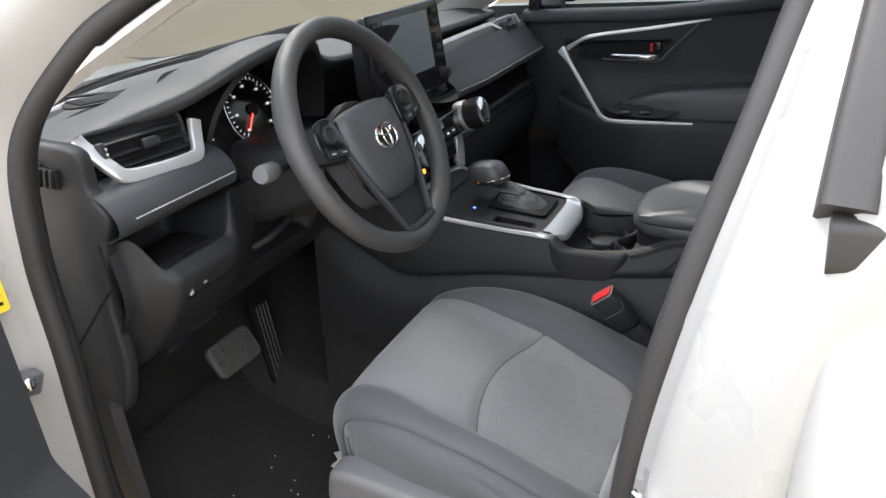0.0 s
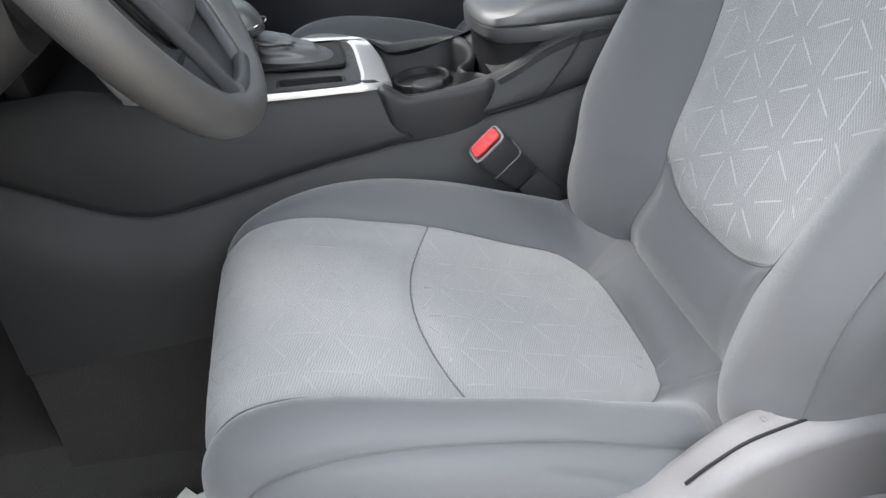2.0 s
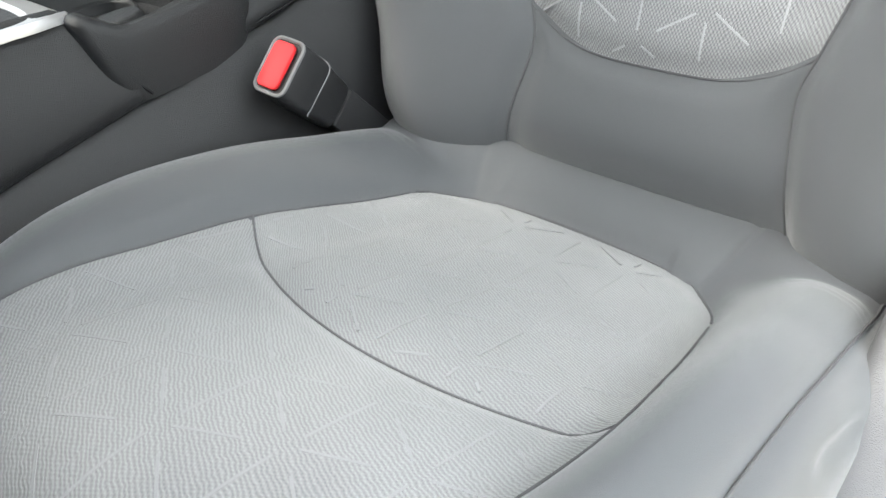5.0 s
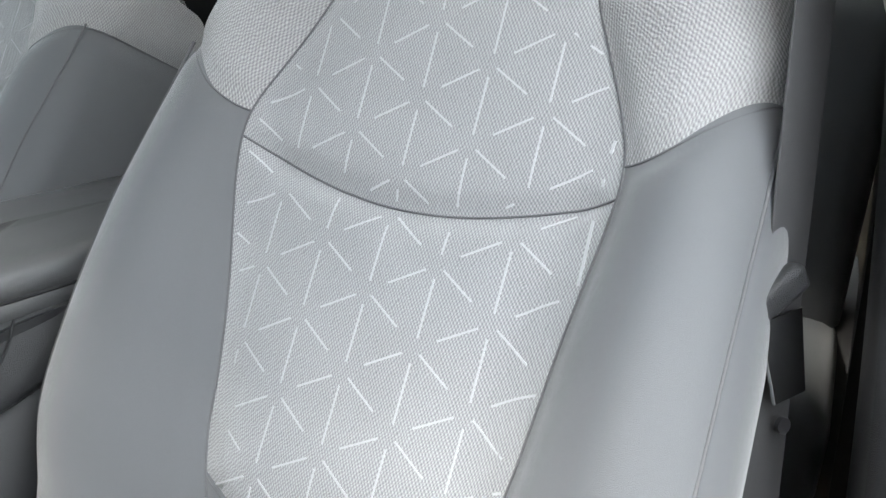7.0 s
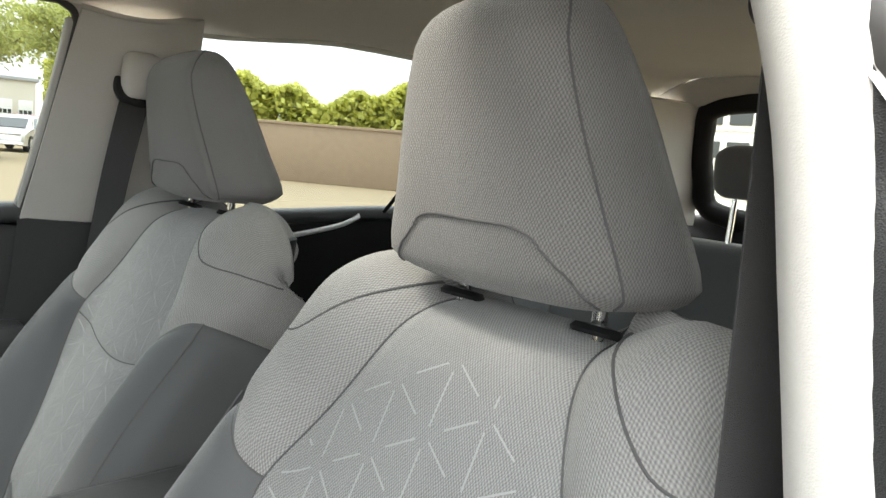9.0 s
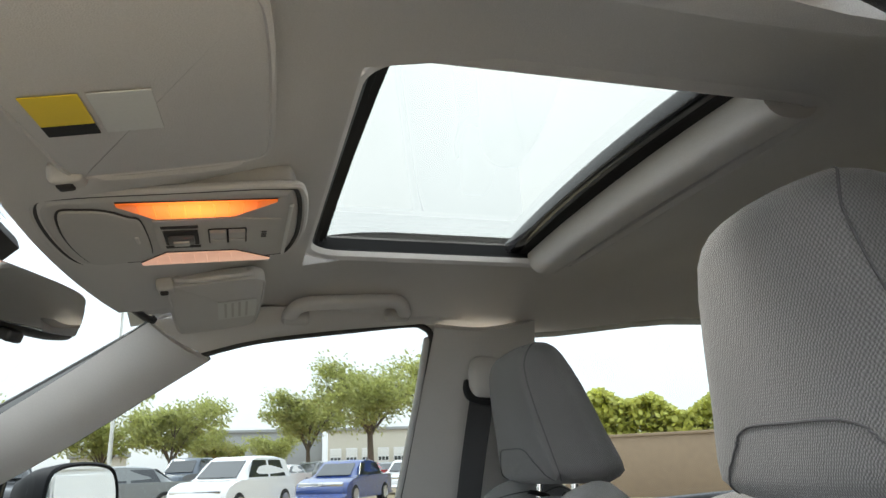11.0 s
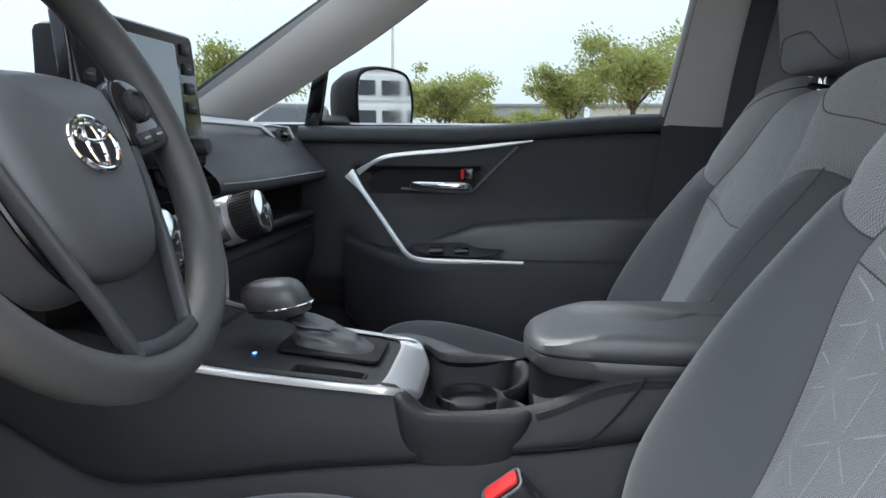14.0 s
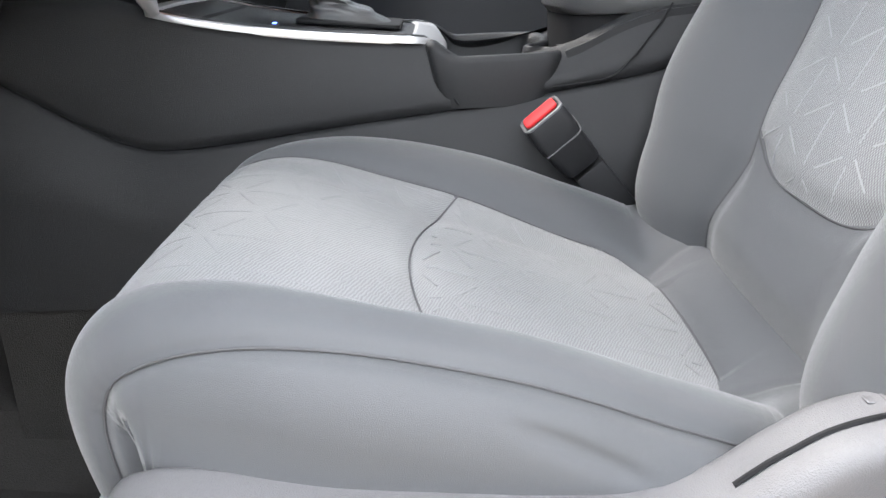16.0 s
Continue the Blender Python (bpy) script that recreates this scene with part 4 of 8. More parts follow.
    for z, y0, y1, w in ((.58, .10, .02, .20), (.70, .07, -.03, .225), (.85, .0, -.085, .235), (1.0, -.07, -.16, .23), (1.1, -.12, -.215, .21), (1.16, -.16, -.245, .17)):
        rings.append([Vector((x * w / .2, lerp(y0, y1, (y + .05) / .1), z)) for x, y in rounded(.4, .1, .04, 4)])
    part("shell", g.loft(rings), M_DARK, rest)

    # headrest
    zs = [1.206, 1.2075, 1.210, 1.214, 1.222, 1.236, 1.255, 1.275, 1.30, 1.33, 1.355, 1.38, 1.392, 1.401, 1.408, 1.413, 1.418, 1.421, 1.4235, 1.426, 1.4275, 1.428]
    rings = [headrest_ring(z) for z in zs]
    g = Geo().loft(rings)
    me = g.mesh("headrest", M_HEAD, 60)
    layer = me.uv_layers.new(name="UVMap")
    for loop in me.loops:
        co = me.vertices[loop.vertex_index].co
        layer.data[loop.index].uv = (math.atan2(co.x, co.y + .178) * .115, co.z)
    head = part("headrest", me, M_HEAD, seat, "dark grey knitted headrest on two chrome posts")

    def on_head(x, z):
        ring = headrest_ring(z, 16)
        p = min((q for q in ring if q.y > HR_YF(z) - .03), key=lambda q: abs(q.x - x))
        return p + Vector((0, .0006, 0))
    for sg in (-1, 1):
        line = [headrest_ring(z)[12 if sg > 0 else -12] + Vector((sg * .0003, .0003, 0)) for z in list(np.linspace(1.212, 1.415, 50)) + [1.419, 1.422, 1.4245, 1.4265, 1.4278]]
        part("seam", Geo().tube(line, .0010, n=6), M_THREAD, head)
    u = [(-.100, 1.212), (-.088, 1.226), (-.068, 1.244), (-.054, 1.255), (-.036, 1.259), (0, 1.259), (.036, 1.259), (.054, 1.255), (.068, 1.244), (.088, 1.226), (.100, 1.212)]
    part("seam", Geo().tube([on_head(p.x, p.y) for p in spline([(x, z, 0) for x, z in u], 60)], .0009, n=6), M_THREAD, head)
    for sg in (-1, 1):
        part("post", Geo().tube([(sg * .07, -.170, 1.14), (sg * .07, -.174, 1.23)], .006, n=16), M_CHROME, head, "chrome headrest post")
        part("guide", Geo().lathe([(.004, 0), (.019, 0), (.020, .003), (.017, .007), (.006, .008)], pose(sg * .07, -.170, 1.183, 14), 20), M_DARK, head)

    # plastic skirt and lever on the door's side
    sk = out
    outline = [(.06, .50), (.50, .52), (.540, .60), (.540, .655), (.515, .680), (.39, .668), (.285, .659), (.235, .664), (.20, .688), (.165, .706), (.09, .716), (.02, .700), (-.02, .64), (.0, .53)]
    poly = [(p.x, p.y) for p in spline([(y, z, 0) for y, z in outline], 70, True)]
    m = Matrix(((0, 0, 1, 0), (1, 0, 0, 0), (0, 1, 0, 0), (0, 0, 0, 1)))
    shield = part("side_shield", Geo().plate(poly, .050 * sk, Matrix.Translation((sk * .210, 0, 0)) @ m, .012, 4), M_SHIELD, seat, "grey plastic seat skirt with a recline lever")
    lev = [(.02, .0), (.05, .012), (.11, .010), (.14, -.004), (.12, -.02), (.05, -.022), (.015, -.014)]
    part("recline_lever", Geo().plate([(p.x + .02, p.y + .62) for p in spline([(y, z, 0) for y, z in lev], 30, True)], .02 * sk, Matrix.Translation((sk * .258, 0, 0)) @ m, .005, 3), M_SHIELD, shield)
    part("shield_gap", Geo().tube(spline([(sk * .2395, y, z) for y, z in ((-.01, .655), (.03, .7065), (.09, .7165), (.165, .7065), (.20, .689), (.222, .672))], 40), .0016, n=6), M_DARK, shield)
    for k in range(7):
        part("embossed_bar", Geo().box((.006, .005, .0012), pose(sk * .226, .155 - k * .0085, .7085 + k * .0011, 8), .0004, 1), M_SHIELD, shield)
    part("hinge_cover", Geo().box((.022, .05, .034), pose(-sk * .186, .128, .668, 35), .008, 3), M_SHIELD, seat)
    for sg in (-1, 1):
        part("rail", Geo().box((.035, .56, .03), pose(sg * .19, .30, .385), .006), M_DARK, seat)
        part("rail_riser", Geo().box((.02, .40, .11), pose(sg * .19, .30, .455), .006), M_DARK, seat)
    seat.location = (cx, dy, 0)
    return seat


front_seat(-.368, 0.0, -1, "grey cloth driver's seat with charcoal bolsters and a patterned insert")
front_seat(.360, -.075, 1, "grey cloth passenger seat with charcoal bolsters and a patterned insert")

# ---- pillars, rails and glass ----
def strip(pts_a, pts_b, n=24, thick=.012, bulge=.012, away=(0, 0, 0)):
    """A trim between two rims, bulged towards the cabin."""
    a, b = spline(pts_a, n), spline(pts_b, n)
    rows = []
    for p, q in zip(a, b):
        mid = Vector((0, (p.y + q.y) / 2, 1.0))
        row = []
        for k in range(9):
            t = k / 8
            c = p.lerp(q, t)
            row.append(c + (mid - c).normalized() * (bulge * math.sin(math.pi * t)))
        rows.append(row)
    return Geo().sheet(rows, thick)


for side, nm in ((1, "right"), (-1, "left")):
    X = lambda pts: [(side * x, y, z) for x, y, z in pts]
    ws_edge = [(.525, .395, 1.485), (.575, .50, 1.425), (.62, .651, 1.339), (.66, .80, 1.255), (.69, .93, 1.175), (.71, 1.0, 1.13)]
    win_edge = [(.54, .30, 1.43), (.585, .38, 1.385), (.64, .52, 1.30), (.70, .68, 1.215), (.73, .80, 1.153), (.735, .86, 1.12)]
    if side < 0:
        win_edge = [tuple(lerp(p, q, .42) for p, q in zip(a, b)) for a, b in zip(ws_edge, win_edge)]
    solo("a_pillar_trim", strip(X(ws_edge), X(win_edge)), M_PILLAR, "grey plastic windscreen pillar trim, slim and slanted", "pillar trim", "pillar trims", "structure", 60)
    # roof rail over the doors
    inner = [(.525, .395, 1.487), (.49, .30, 1.50), (.475, .15, 1.508), (.468, -.1, 1.518), (.465, -.35, 1.545), (.462, -.6, 1.558), (.46, -1.1, 1.555), (.45, -1.6, 1.53)]
    outer = [(.54, .30, 1.43), (.53, .22, 1.454), (.522, .05, 1.474), (.50, -.087, 1.484), (.50, -.22, 1.494), (.502, -.35, 1.514), (.50, -.6, 1.532), (.498, -1.1, 1.53), (.485, -1.6, 1.47)]
    solo("roof_rail_lining", strip(X(inner), X(outer), 40), M_LINER, "grey cloth lining of the rail over the doors", "roof lining", "roof rails", "structure", 60)
    # body shell of the roof side, outside
    g = Geo()
    a = spline(X([(.575, .425, 1.478), (.60, .30, 1.545), (.62, -.1, 1.60), (.61, -.8, 1.60), (.58, -1.7, 1.57)]), 30)
    b = spline(X([(.605, .425, 1.432), (.60, .25, 1.475), (.585, -.1, 1.52), (.58, -.8, 1.55), (.55, -1.7, 1.50)]), 30)
    c = spline(X([(.56, .34, 1.440), (.54, .22, 1.474), (.51, -.1, 1.500), (.505, -.4, 1.525), (.505, -.8, 1.54), (.50, -1.7, 1.48)]), 30)
    d = spline(X([(.535, .395, 1.500), (.53, .28, 1.56), (.54, -.1, 1.62), (.54, -.8, 1.62), (.52, -1.7, 1.58)]), 30)
    g.grid([[p, q, r] for p, q, r in zip(d, a, b)])
    g.grid([[q, r] for q, r in zip(b, c)])
    solo("roof_side", g, M_PAINT, "white painted roof side of the car", "car body", "roof sides", "structure", 70)
    # B pillar
    fr = [(.488, -.090, 1.484), (.55, -.082, 1.39), (.61, -.075, 1.30), (.68, -.068, 1.20), (.722, -.062, 1.135)]
    rr = [(.49, -.27, 1.498), (.545, -.285, 1.39), (.60, -.295, 1.30), (.665, -.30, 1.20), (.705, -.305, 1.135)]
    if side < 0:
        rows = []
        for cx, cy, z in ((.552, -.035, 1.478), (.570, -.022, 1.45), (.596, -.01, 1.40), (.622, -.004, 1.33), (.636, -.002, 1.26), (.649, .0, 1.19), (.660, .003, 1.13), (.672, .004, 1.105)):
            rows.append([(-cx + .02, cy - .26, z), (-cx + .02, cy - .10, z), (-cx + .018, cy - .03, z), (-cx + .010, cy - .008, z), (-cx, cy, z), (-cx - .014, cy + .002, z), (-cx - .026, cy - .004, z), (-cx - .034, cy - .016, z), (-cx - .038, cy - .04, z), (-cx - .12, cy - .075, z)])
        cols = [spline([r[k] for r in rows], 30) for k in range(10)]
        bp = Geo().grid([[c[i] for c in cols] for i in range(30)])
    else:
        bp = strip(X(fr), X(rr), 20, .02, .02)
    solo("b_pillar_trim", bp, M_PILLAR, "grey plastic centre pillar trim with a belt slot", "pillar trim", "pillar trims", "structure", 60)
    if side > 0:
        edge_a, edge_b = spline(X(fr), 20), spline(X(rr), 20)
        ring = []
        for t, u in ((.30, .22), (.24, .40), (.22, .70), (.24, .86), (.40, .90), (.60, .90), (.70, .84), (.715, .50), (.70, .24), (.62, .17), (.45, .19)):
            p, q = edge_a[int(t * 19)], edge_b[int(t * 19)]
            c = p.lerp(q, u)
            ring.append(c + (Vector((0, (p.y + q.y) / 2, 1.0)) - c).normalized() * (.02 * math.sin(math.pi * u) + .001))
        solo("belt_recess_rim", Geo().tube(spline(ring, 60, True), .0045, n=8, closed=True), M_PILLAR, "raised rim of the recess round the belt guide", "pillar trim", "pillar trims", "structure")
    fl = [(.722, -.062, 1.134), (.738, -.05, 1.0), (.75, -.02, .80), (.755, .02, .55), (.75, .06, .42)]
    rl = [(.705, -.305, 1.134), (.72, -.31, 1.0), (.73, -.30, .80), (.735, -.28, .55), (.73, -.28, .42)]
    if side < 0:
        rows = []
        for cx, cy, z in ((.668, .002, 1.125), (.682, .012, 1.05), (.70, .03, .92), (.72, .055, .75), (.735, .08, .58), (.74, .10, .42)):
            rows.append([(-cx + .024, cy - .30, z), (-cx + .024, cy - .10, z), (-cx + .020, cy - .03, z), (-cx + .010, cy - .008, z), (-cx, cy, z), (-cx - .014, cy + .002, z), (-cx - .03, cy - .006, z), (-cx - .05, cy - .02, z), (-cx - .06, cy - .05, z), (-cx - .12, cy - .075, z)])
        cols = [spline([r[k] for r in rows], 30) for k in range(10)]
        low_trim = Geo().grid([[c[i] for c in cols] for i in range(30)])
    else:
        low_trim = strip(X(fl), X(rl), 20, .02, .03)
    solo("b_pillar_lower", low_trim, M_PLASTIC, "black plastic lower part of the centre pillar", "pillar trim", "pillar trims", "structure", 60)
    # rear quarter
    qa = [(.50, -.985, 1.535), (.54, -.965, 1.47), (.58, -.93, 1.37), (.635, -.885, 1.25), (.69, -.845, 1.15)]
    qb = [(x, y - .008, z) for x, y, z in qa]
    solo("c_pillar_trim", strip(X(qa), X(qb), 16, .005, .002), M_DARK, "dark rear pillar trim", "pillar trim", "pillar trims", "structure", 60)
    solo("rear_pillar_trim", strip(X([(.49, -1.10, 1.54), (.56, -1.12, 1.40), (.62, -1.14, 1.27), (.67, -1.16, 1.13)]), X([(.49, -1.27, 1.535), (.555, -1.30, 1.40), (.61, -1.32, 1.27), (.66, -1.34, 1.13)]), 16, .02, .01), M_LINER, "grey trim of the pillar behind the back door", "pillar trim", "pillar trims", "structure", 60)
    g = strip(X([(.69, -.32, 1.13), (.70, -1.0, 1.13), (.64, -1.85, 1.13)]), X([(.74, -.32, .40), (.75, -1.0, .40), (.70, -1.85, .40)]), 20, .03, .0)
    solo("rear_side_panel", g, M_DARK, "black trim panel beside the back seat", "door panel", "rear side panels", "structure", 60)
    qd1 = [(.475, -1.55, 1.52), (.52, -1.57, 1.40), (.58, -1.6, 1.25), (.62, -1.65, 1.15)]
    qd2 = [(.40, -1.80, 1.52), (.43, -1.87, 1.40), (.46, -1.93, 1.27), (.49, -1.98, 1.15)]
    solo("d_pillar_trim", strip(X(qd1), X(qd2), 16, .02, .0), M_LINER, "grey rear corner trim", "pillar trim", "pillar trims", "structure", 60)

# rounded corners of the passenger-side window openings
upright = lambda x: Matrix(((0, 0, 1, x), (1, 0, 0, 0), (0, 1, 0, 0), (0, 0, 0, 1)))
solo("window_corner_trim", Geo().plate([(-.255, 1.535), (-.250, 1.44)] + [(p.x, p.y) for p in spline([(-.271, 1.440, 0), (-.272, 1.462, 0), (-.280, 1.486, 0), (-.300, 1.503, 0), (-.332, 1.512, 0), (-.42, 1.519, 0)], 16)] + [(-.42, 1.540)], .012, upright(.490), .003), M_PILLAR, "grey rounded corner trim of the rear window", "pillar trim", "pillar trims", "structure", 60)
solo("window_corner_trim", Geo().plate([(-.10, 1.50), (.02, 1.497)] + [(p.x, p.y) for p in spline([(.02, 1.480, 0), (-.045, 1.485, 0), (-.070, 1.480, 0), (-.085, 1.462, 0), (-.090, 1.43, 0)], 14)] + [(-.105, 1.43)], .010, upright(.498), .003), M_PILLAR, "grey rounded corner trim of the front window", "pillar trim", "pillar trims", "structure", 60)

# dark filler between the centre pillar trim and the driver's door seal
rows = []
for z, xs, ys, cx, cy in ((1.40, -.605, -.050, .596, -.012), (1.33, -.676, -.014, .622, -.006), (1.24, -.735, .012, .640, -.003), (1.09, -.772, .052, .676, .004), (.93, -.780, .082, .699, .026), (.70, -.785, .102, .725, .060), (.44, -.785, .145, .740, .096)):
    rows.append([(-cx - .012, cy - .004, z), (lerp(-cx - .012, xs, .5), lerp(cy, ys, .4), z), (xs + .020, ys - .010, z), (xs + .004, ys - .006, z)])
cols = [spline([r[k] for r in rows], 40) for k in range(4)]
solo("pillar_filler", Geo().grid([[c[i] for c in cols] for i in range(40)]), M_PLASTIC, "dark plastic filler beside the door seal", "pillar trim", kind="structure", angle=60)

# tailgate frame and rear shelf line
g = Geo().box((1.2, .05, .50), pose(0, -2.0, .93), .02)
g.tube(spline([(-.42, -1.90, 1.30), (-.40, -1.83, 1.44), (-.33, -1.785, 1.515), (0, -1.775, 1.53), (.33, -1.785, 1.515), (.40, -1.83, 1.44), (.42, -1.90, 1.30), (.38, -1.95, 1.19), (0, -1.955, 1.175), (-.38, -1.95, 1.19)], 90, True), .034, n=12, closed=True)
solo("tailgate_trim", g, M_DARK, "dark tailgate trim around the back window", "tailgate", kind="structure")
solo("headliner_rear", Geo().sheet([[(x, -1.68, roof_z(x, -1.68) - .002) for x in np.linspace(-.5, .5, 13)], [(x * .9, -1.76, 1.545 - .06 * (abs(x) / .5) ** 3) for x in np.linspace(-.5, .5, 13)]], .006), M_LINER, "grey roof lining at the back of the cabin", "roof lining", kind="structure")


def pane(name, rows, mat, label):
    ob = solo(name, Geo().grid(rows), mat, label, "window", kind="structure", angle=89)
    return ob


ws = []
for t in np.linspace(0, 1, 10):
    row = []
    for k in np.linspace(-1, 1, 17):
        top = Vector((k * .53, .395 + .06 * (1 - k * k), 1.487 + .018 * (1 - k * k)))
        low = Vector((k * .72, .985 + .36 * (1 - k * k), 1.115 + .005 * (1 - k * k)))
        row.append(top.lerp(low, t))
    ws.append(row)
pane("window_1", ws, M_GLASS, "clear slanted windscreen").visible_shadow = False
M_DOTS = glass("dotted_band", (1.0, 1.0, 1.0))
nt = M_DOTS.node_tree
dots = nt.nodes.new("ShaderNodeTexVoronoi")
dots.inputs["Scale"].default_value = 620
dots.inputs["Randomness"].default_value = 0.0
step = nt.nodes.new("ShaderNodeMath")
step.operation = "LESS_THAN"
step.inputs[1].default_value = 0.36
ink = nt.nodes.new("ShaderNodeBsdfDiffuse")
ink.inputs["Color"].default_value = (0.02, 0.02, 0.02, 1)
blend = nt.nodes.new("ShaderNodeMixShader")
tc = nt.nodes.new("ShaderNodeTexCoord")
clear = nt.nodes.new("ShaderNodeBsdfTransparent")
nt.links.new(tc.outputs["Object"], dots.inputs["Vector"])
nt.links.new(dots.outputs["Distance"], step.inputs[0])
nt.links.new(step.outputs[0], blend.inputs[0])
nt.links.new(clear.outputs[0], blend.inputs[1])
nt.links.new(ink.outputs[0], blend.inputs[2])
nt.links.new(blend.outputs[0], nt.nodes["Material Output"].inputs["Surface"])
rows = []
for t in np.linspace(.02, .30, 8):
    row = []
    for u in np.linspace(-1, 0, 9):
        k = u * (.56 - .25 * t)
        top = Vector((k * .53, .395 + .06 * (1 - k * k), 1.487 + .018 * (1 - k * k)))
        low = Vector((k * .72, .985 + .36 * (1 - k * k), 1.115 + .005 * (1 - k * k)))
        row.append(top.lerp(low, t) + Vector((0, -.004, -.005)))
    rows.append(row)
pane("windscreen_band", rows, M_DOTS, "dark dotted band along the top of the windscreen")
pane("window_2", [[(.545, .335, 1.452), (.70, .70, 1.20), (.745, .85, 1.105)], [(.520, .10, 1.492), (.66, .30, 1.30), (.755, .40, 1.105)], [(.490, -.085, 1.497), (.62, -.075, 1.30), (.745, -.06, 1.105)]], M_GLASS, "clear front passenger door window")
pane("window_3", [[(.50, -.24, 1.52), (.61, -.27, 1.30), (.73, -.29, 1.11)], [(.50, -.6, 1.55), (.615, -.65, 1.30), (.735, -.7, 1.11)], [(.50, -1.12, 1.55), (.62, -1.13, 1.30), (.73, -1.16, 1.11)]], M_GLASS, "clear rear passenger door window")
pane("window_4", [[(.50, -1.25, 1.54), (.60, -1.29, 1.30), (.68, -1.33, 1.13)], [(.48, -1.56, 1.53), (.58, -1.58, 1.30), (.65, -1.65, 1.13)]], M_GLASS, "clear small rear side window")
pane("window_5", [[(-.40, -1.775, 1.53), (.40, -1.775, 1.53)], [(-.44, -1.955, 1.17), (.44, -1.955, 1.17)]], M_TINT, "tinted back window")
pane("window_6", [[(-.505, -.28, 1.485), (-.61, -.30, 1.30), (-.73, -.31, 1.11)], [(-.51, -1.0, 1.49), (-.62, -1.05, 1.30), (-.73, -1.1, 1.11)]], M_TINT, "tinted rear window on the driver's side")
# black rims round the right-hand windows
rim = spline([(.54, .32, 1.43), (.53, .22, 1.456), (.517, .05, 1.476), (.503, -.04, 1.484), (.499, -.068, 1.480), (.504, -.086, 1.458), (.55, -.086, 1.39), (.61, -.078, 1.30), (.68, -.070, 1.20), (.73, -.064, 1.13)], 70)
solo("window_rubber", Geo().tube(rim, .006, n=8), M_RUBBER, "black rubber rim of the passenger window", "window rubber", "window rubbers", "structure")
# painted edge of the passenger door's window frame
rows = [[(x + .012, y + .014, z), (x, y + .012, z), (x - .006, y + .006, z), (x + .004, y + .001, z)] for x, y, z in spline([(.504, -.088, 1.462), (.553, -.084, 1.385), (.613, -.078, 1.297), (.683, -.070, 1.197), (.735, -.064, 1.13)], 24)]
solo("door_window_frame", Geo().grid(rows), M_PAINT, "white painted frame behind the passenger window", "window frame", kind="structure", angle=60)
rim = spline([(.735, .83, 1.14), (.70, .68, 1.212), (.64, .52, 1.297), (.585, .38, 1.382), (.54, .30, 1.428)], 40)
solo("window_rubber", Geo().tube(rim, .005, n=8), M_RUBBER, "black rubber rim of the passenger window", "window rubber", "window rubbers", "structure")
rim = spline([(0, .455, 1.505), (.30, .437, 1.498), (.49, .405, 1.488), (.525, .398, 1.484), (.575, .503, 1.425), (.62, .654, 1.339), (.66, .803, 1.255), (.69, .933, 1.175), (.715, .99, 1.125)], 60)
solo("windscreen_rubber", Geo().tube(rim, .006, n=8), M_RUBBER, "black rubber rim of the windscreen", "window rubber", "window rubbers", "structure")

# ---- sunroof ----
sr = thing("sunroof", "glass sunroof with a black frame, its shade slid back", "sunroof", (0, 0, 1.55))
fr = spline([(HX - .004, HY1 - .01, 1.553), (HX, HY1, 1.553), (0, HY1 + .006, 1.56), (-HX, HY1, 1.553)], 30)
def frame_loop(hx, y0, y1, z, r=.04, crown=0.0):
    pts = []
    for sx, sy, a in ((1, 0, -90), (1, 1, 0), (-1, 1, 90), (-1, 0, 180)):
        cx, cy = sx * (hx - r), (y1 - r if sy else y0 + r)
        pts += [(x, y, z) for x, y in arc2(cx, cy, r, a, a + 90, 6)]
    out = []
    for k, p in enumerate(pts):
        q = pts[(k + 1) % len(pts)]
        out += [tuple(lerp(i, j, t / 4) for i, j in zip(p, q)) for t in range(4)]
    return [(x, y, z - crown * (x / .29) ** 2) for x, y, z in out]
g = Geo()
loops = [frame_loop(HX + .012, HY0 - .012, HY1 + .014, 1.5455, .055), frame_loop(HX, HY0, HY1, 1.541, .05), frame_loop(HX - .008, HY0 + .008, HY1 - .008, 1.545, .045), frame_loop(HX - .010, HY0 + .01, HY1 - .01, 1.553, .045)]
part("liner_lip", Geo().grid(loops, cu=True), M_LINER, sr)
g = Geo()
loops = [frame_loop(HX - .009, HY0, HY1 - .008, 1.5530, .03, 0.0000), frame_loop(HX - .004, HY0, HY1 - .014, 1.5585, .02, 0.0016), frame_loop(HX - .004, HY0, HY1 - .016, 1.5663, .02, 0.0040), frame_loop(HX + .004, HY0, HY1 - .022, 1.5678, .015, 0.0044), frame_loop(HX + .004, HY0, HY1 - .024, 1.5756, .015, 0.0068), frame_loop(HX + .010, HY0, HY1 - .030, 1.5772, .012, 0.0073), frame_loop(HX + .010, HY0, HY1 - .031, 1.5850, .012, 0.0096), frame_loop(HX + .016, HY0, HY1 - .036, 1.5865, .012, 0.0101), frame_loop(HX + .016, HY0, HY1 - .036, 1.5943, .012, 0.0124)]
part("frame", Geo().grid(loops, cu=True), M_DARK, sr, "stepped black sunroof frame")
gl = part("pane", Geo().grid([[(x, y, 1.5955 - .012 * (x / .29) ** 2) for x in np.linspace(-.36, .36, 13)] for y in (-.5, -.1, .2)]), M_ROOFGLASS, sr)
gl.visible_shadow = False
part("sunshade", Geo().sweep(spline([(-.285, -.225, 1.556), (-.15, -.227, 1.562), (0, -.228, 1.564), (.15, -.227, 1.562), (.285, -.225, 1.556)], 24), [(x, y) for x, y in rounded(.062, .054, .025, 6)]), M_LINER, sr, "grey edge of the slid-back sunshade")
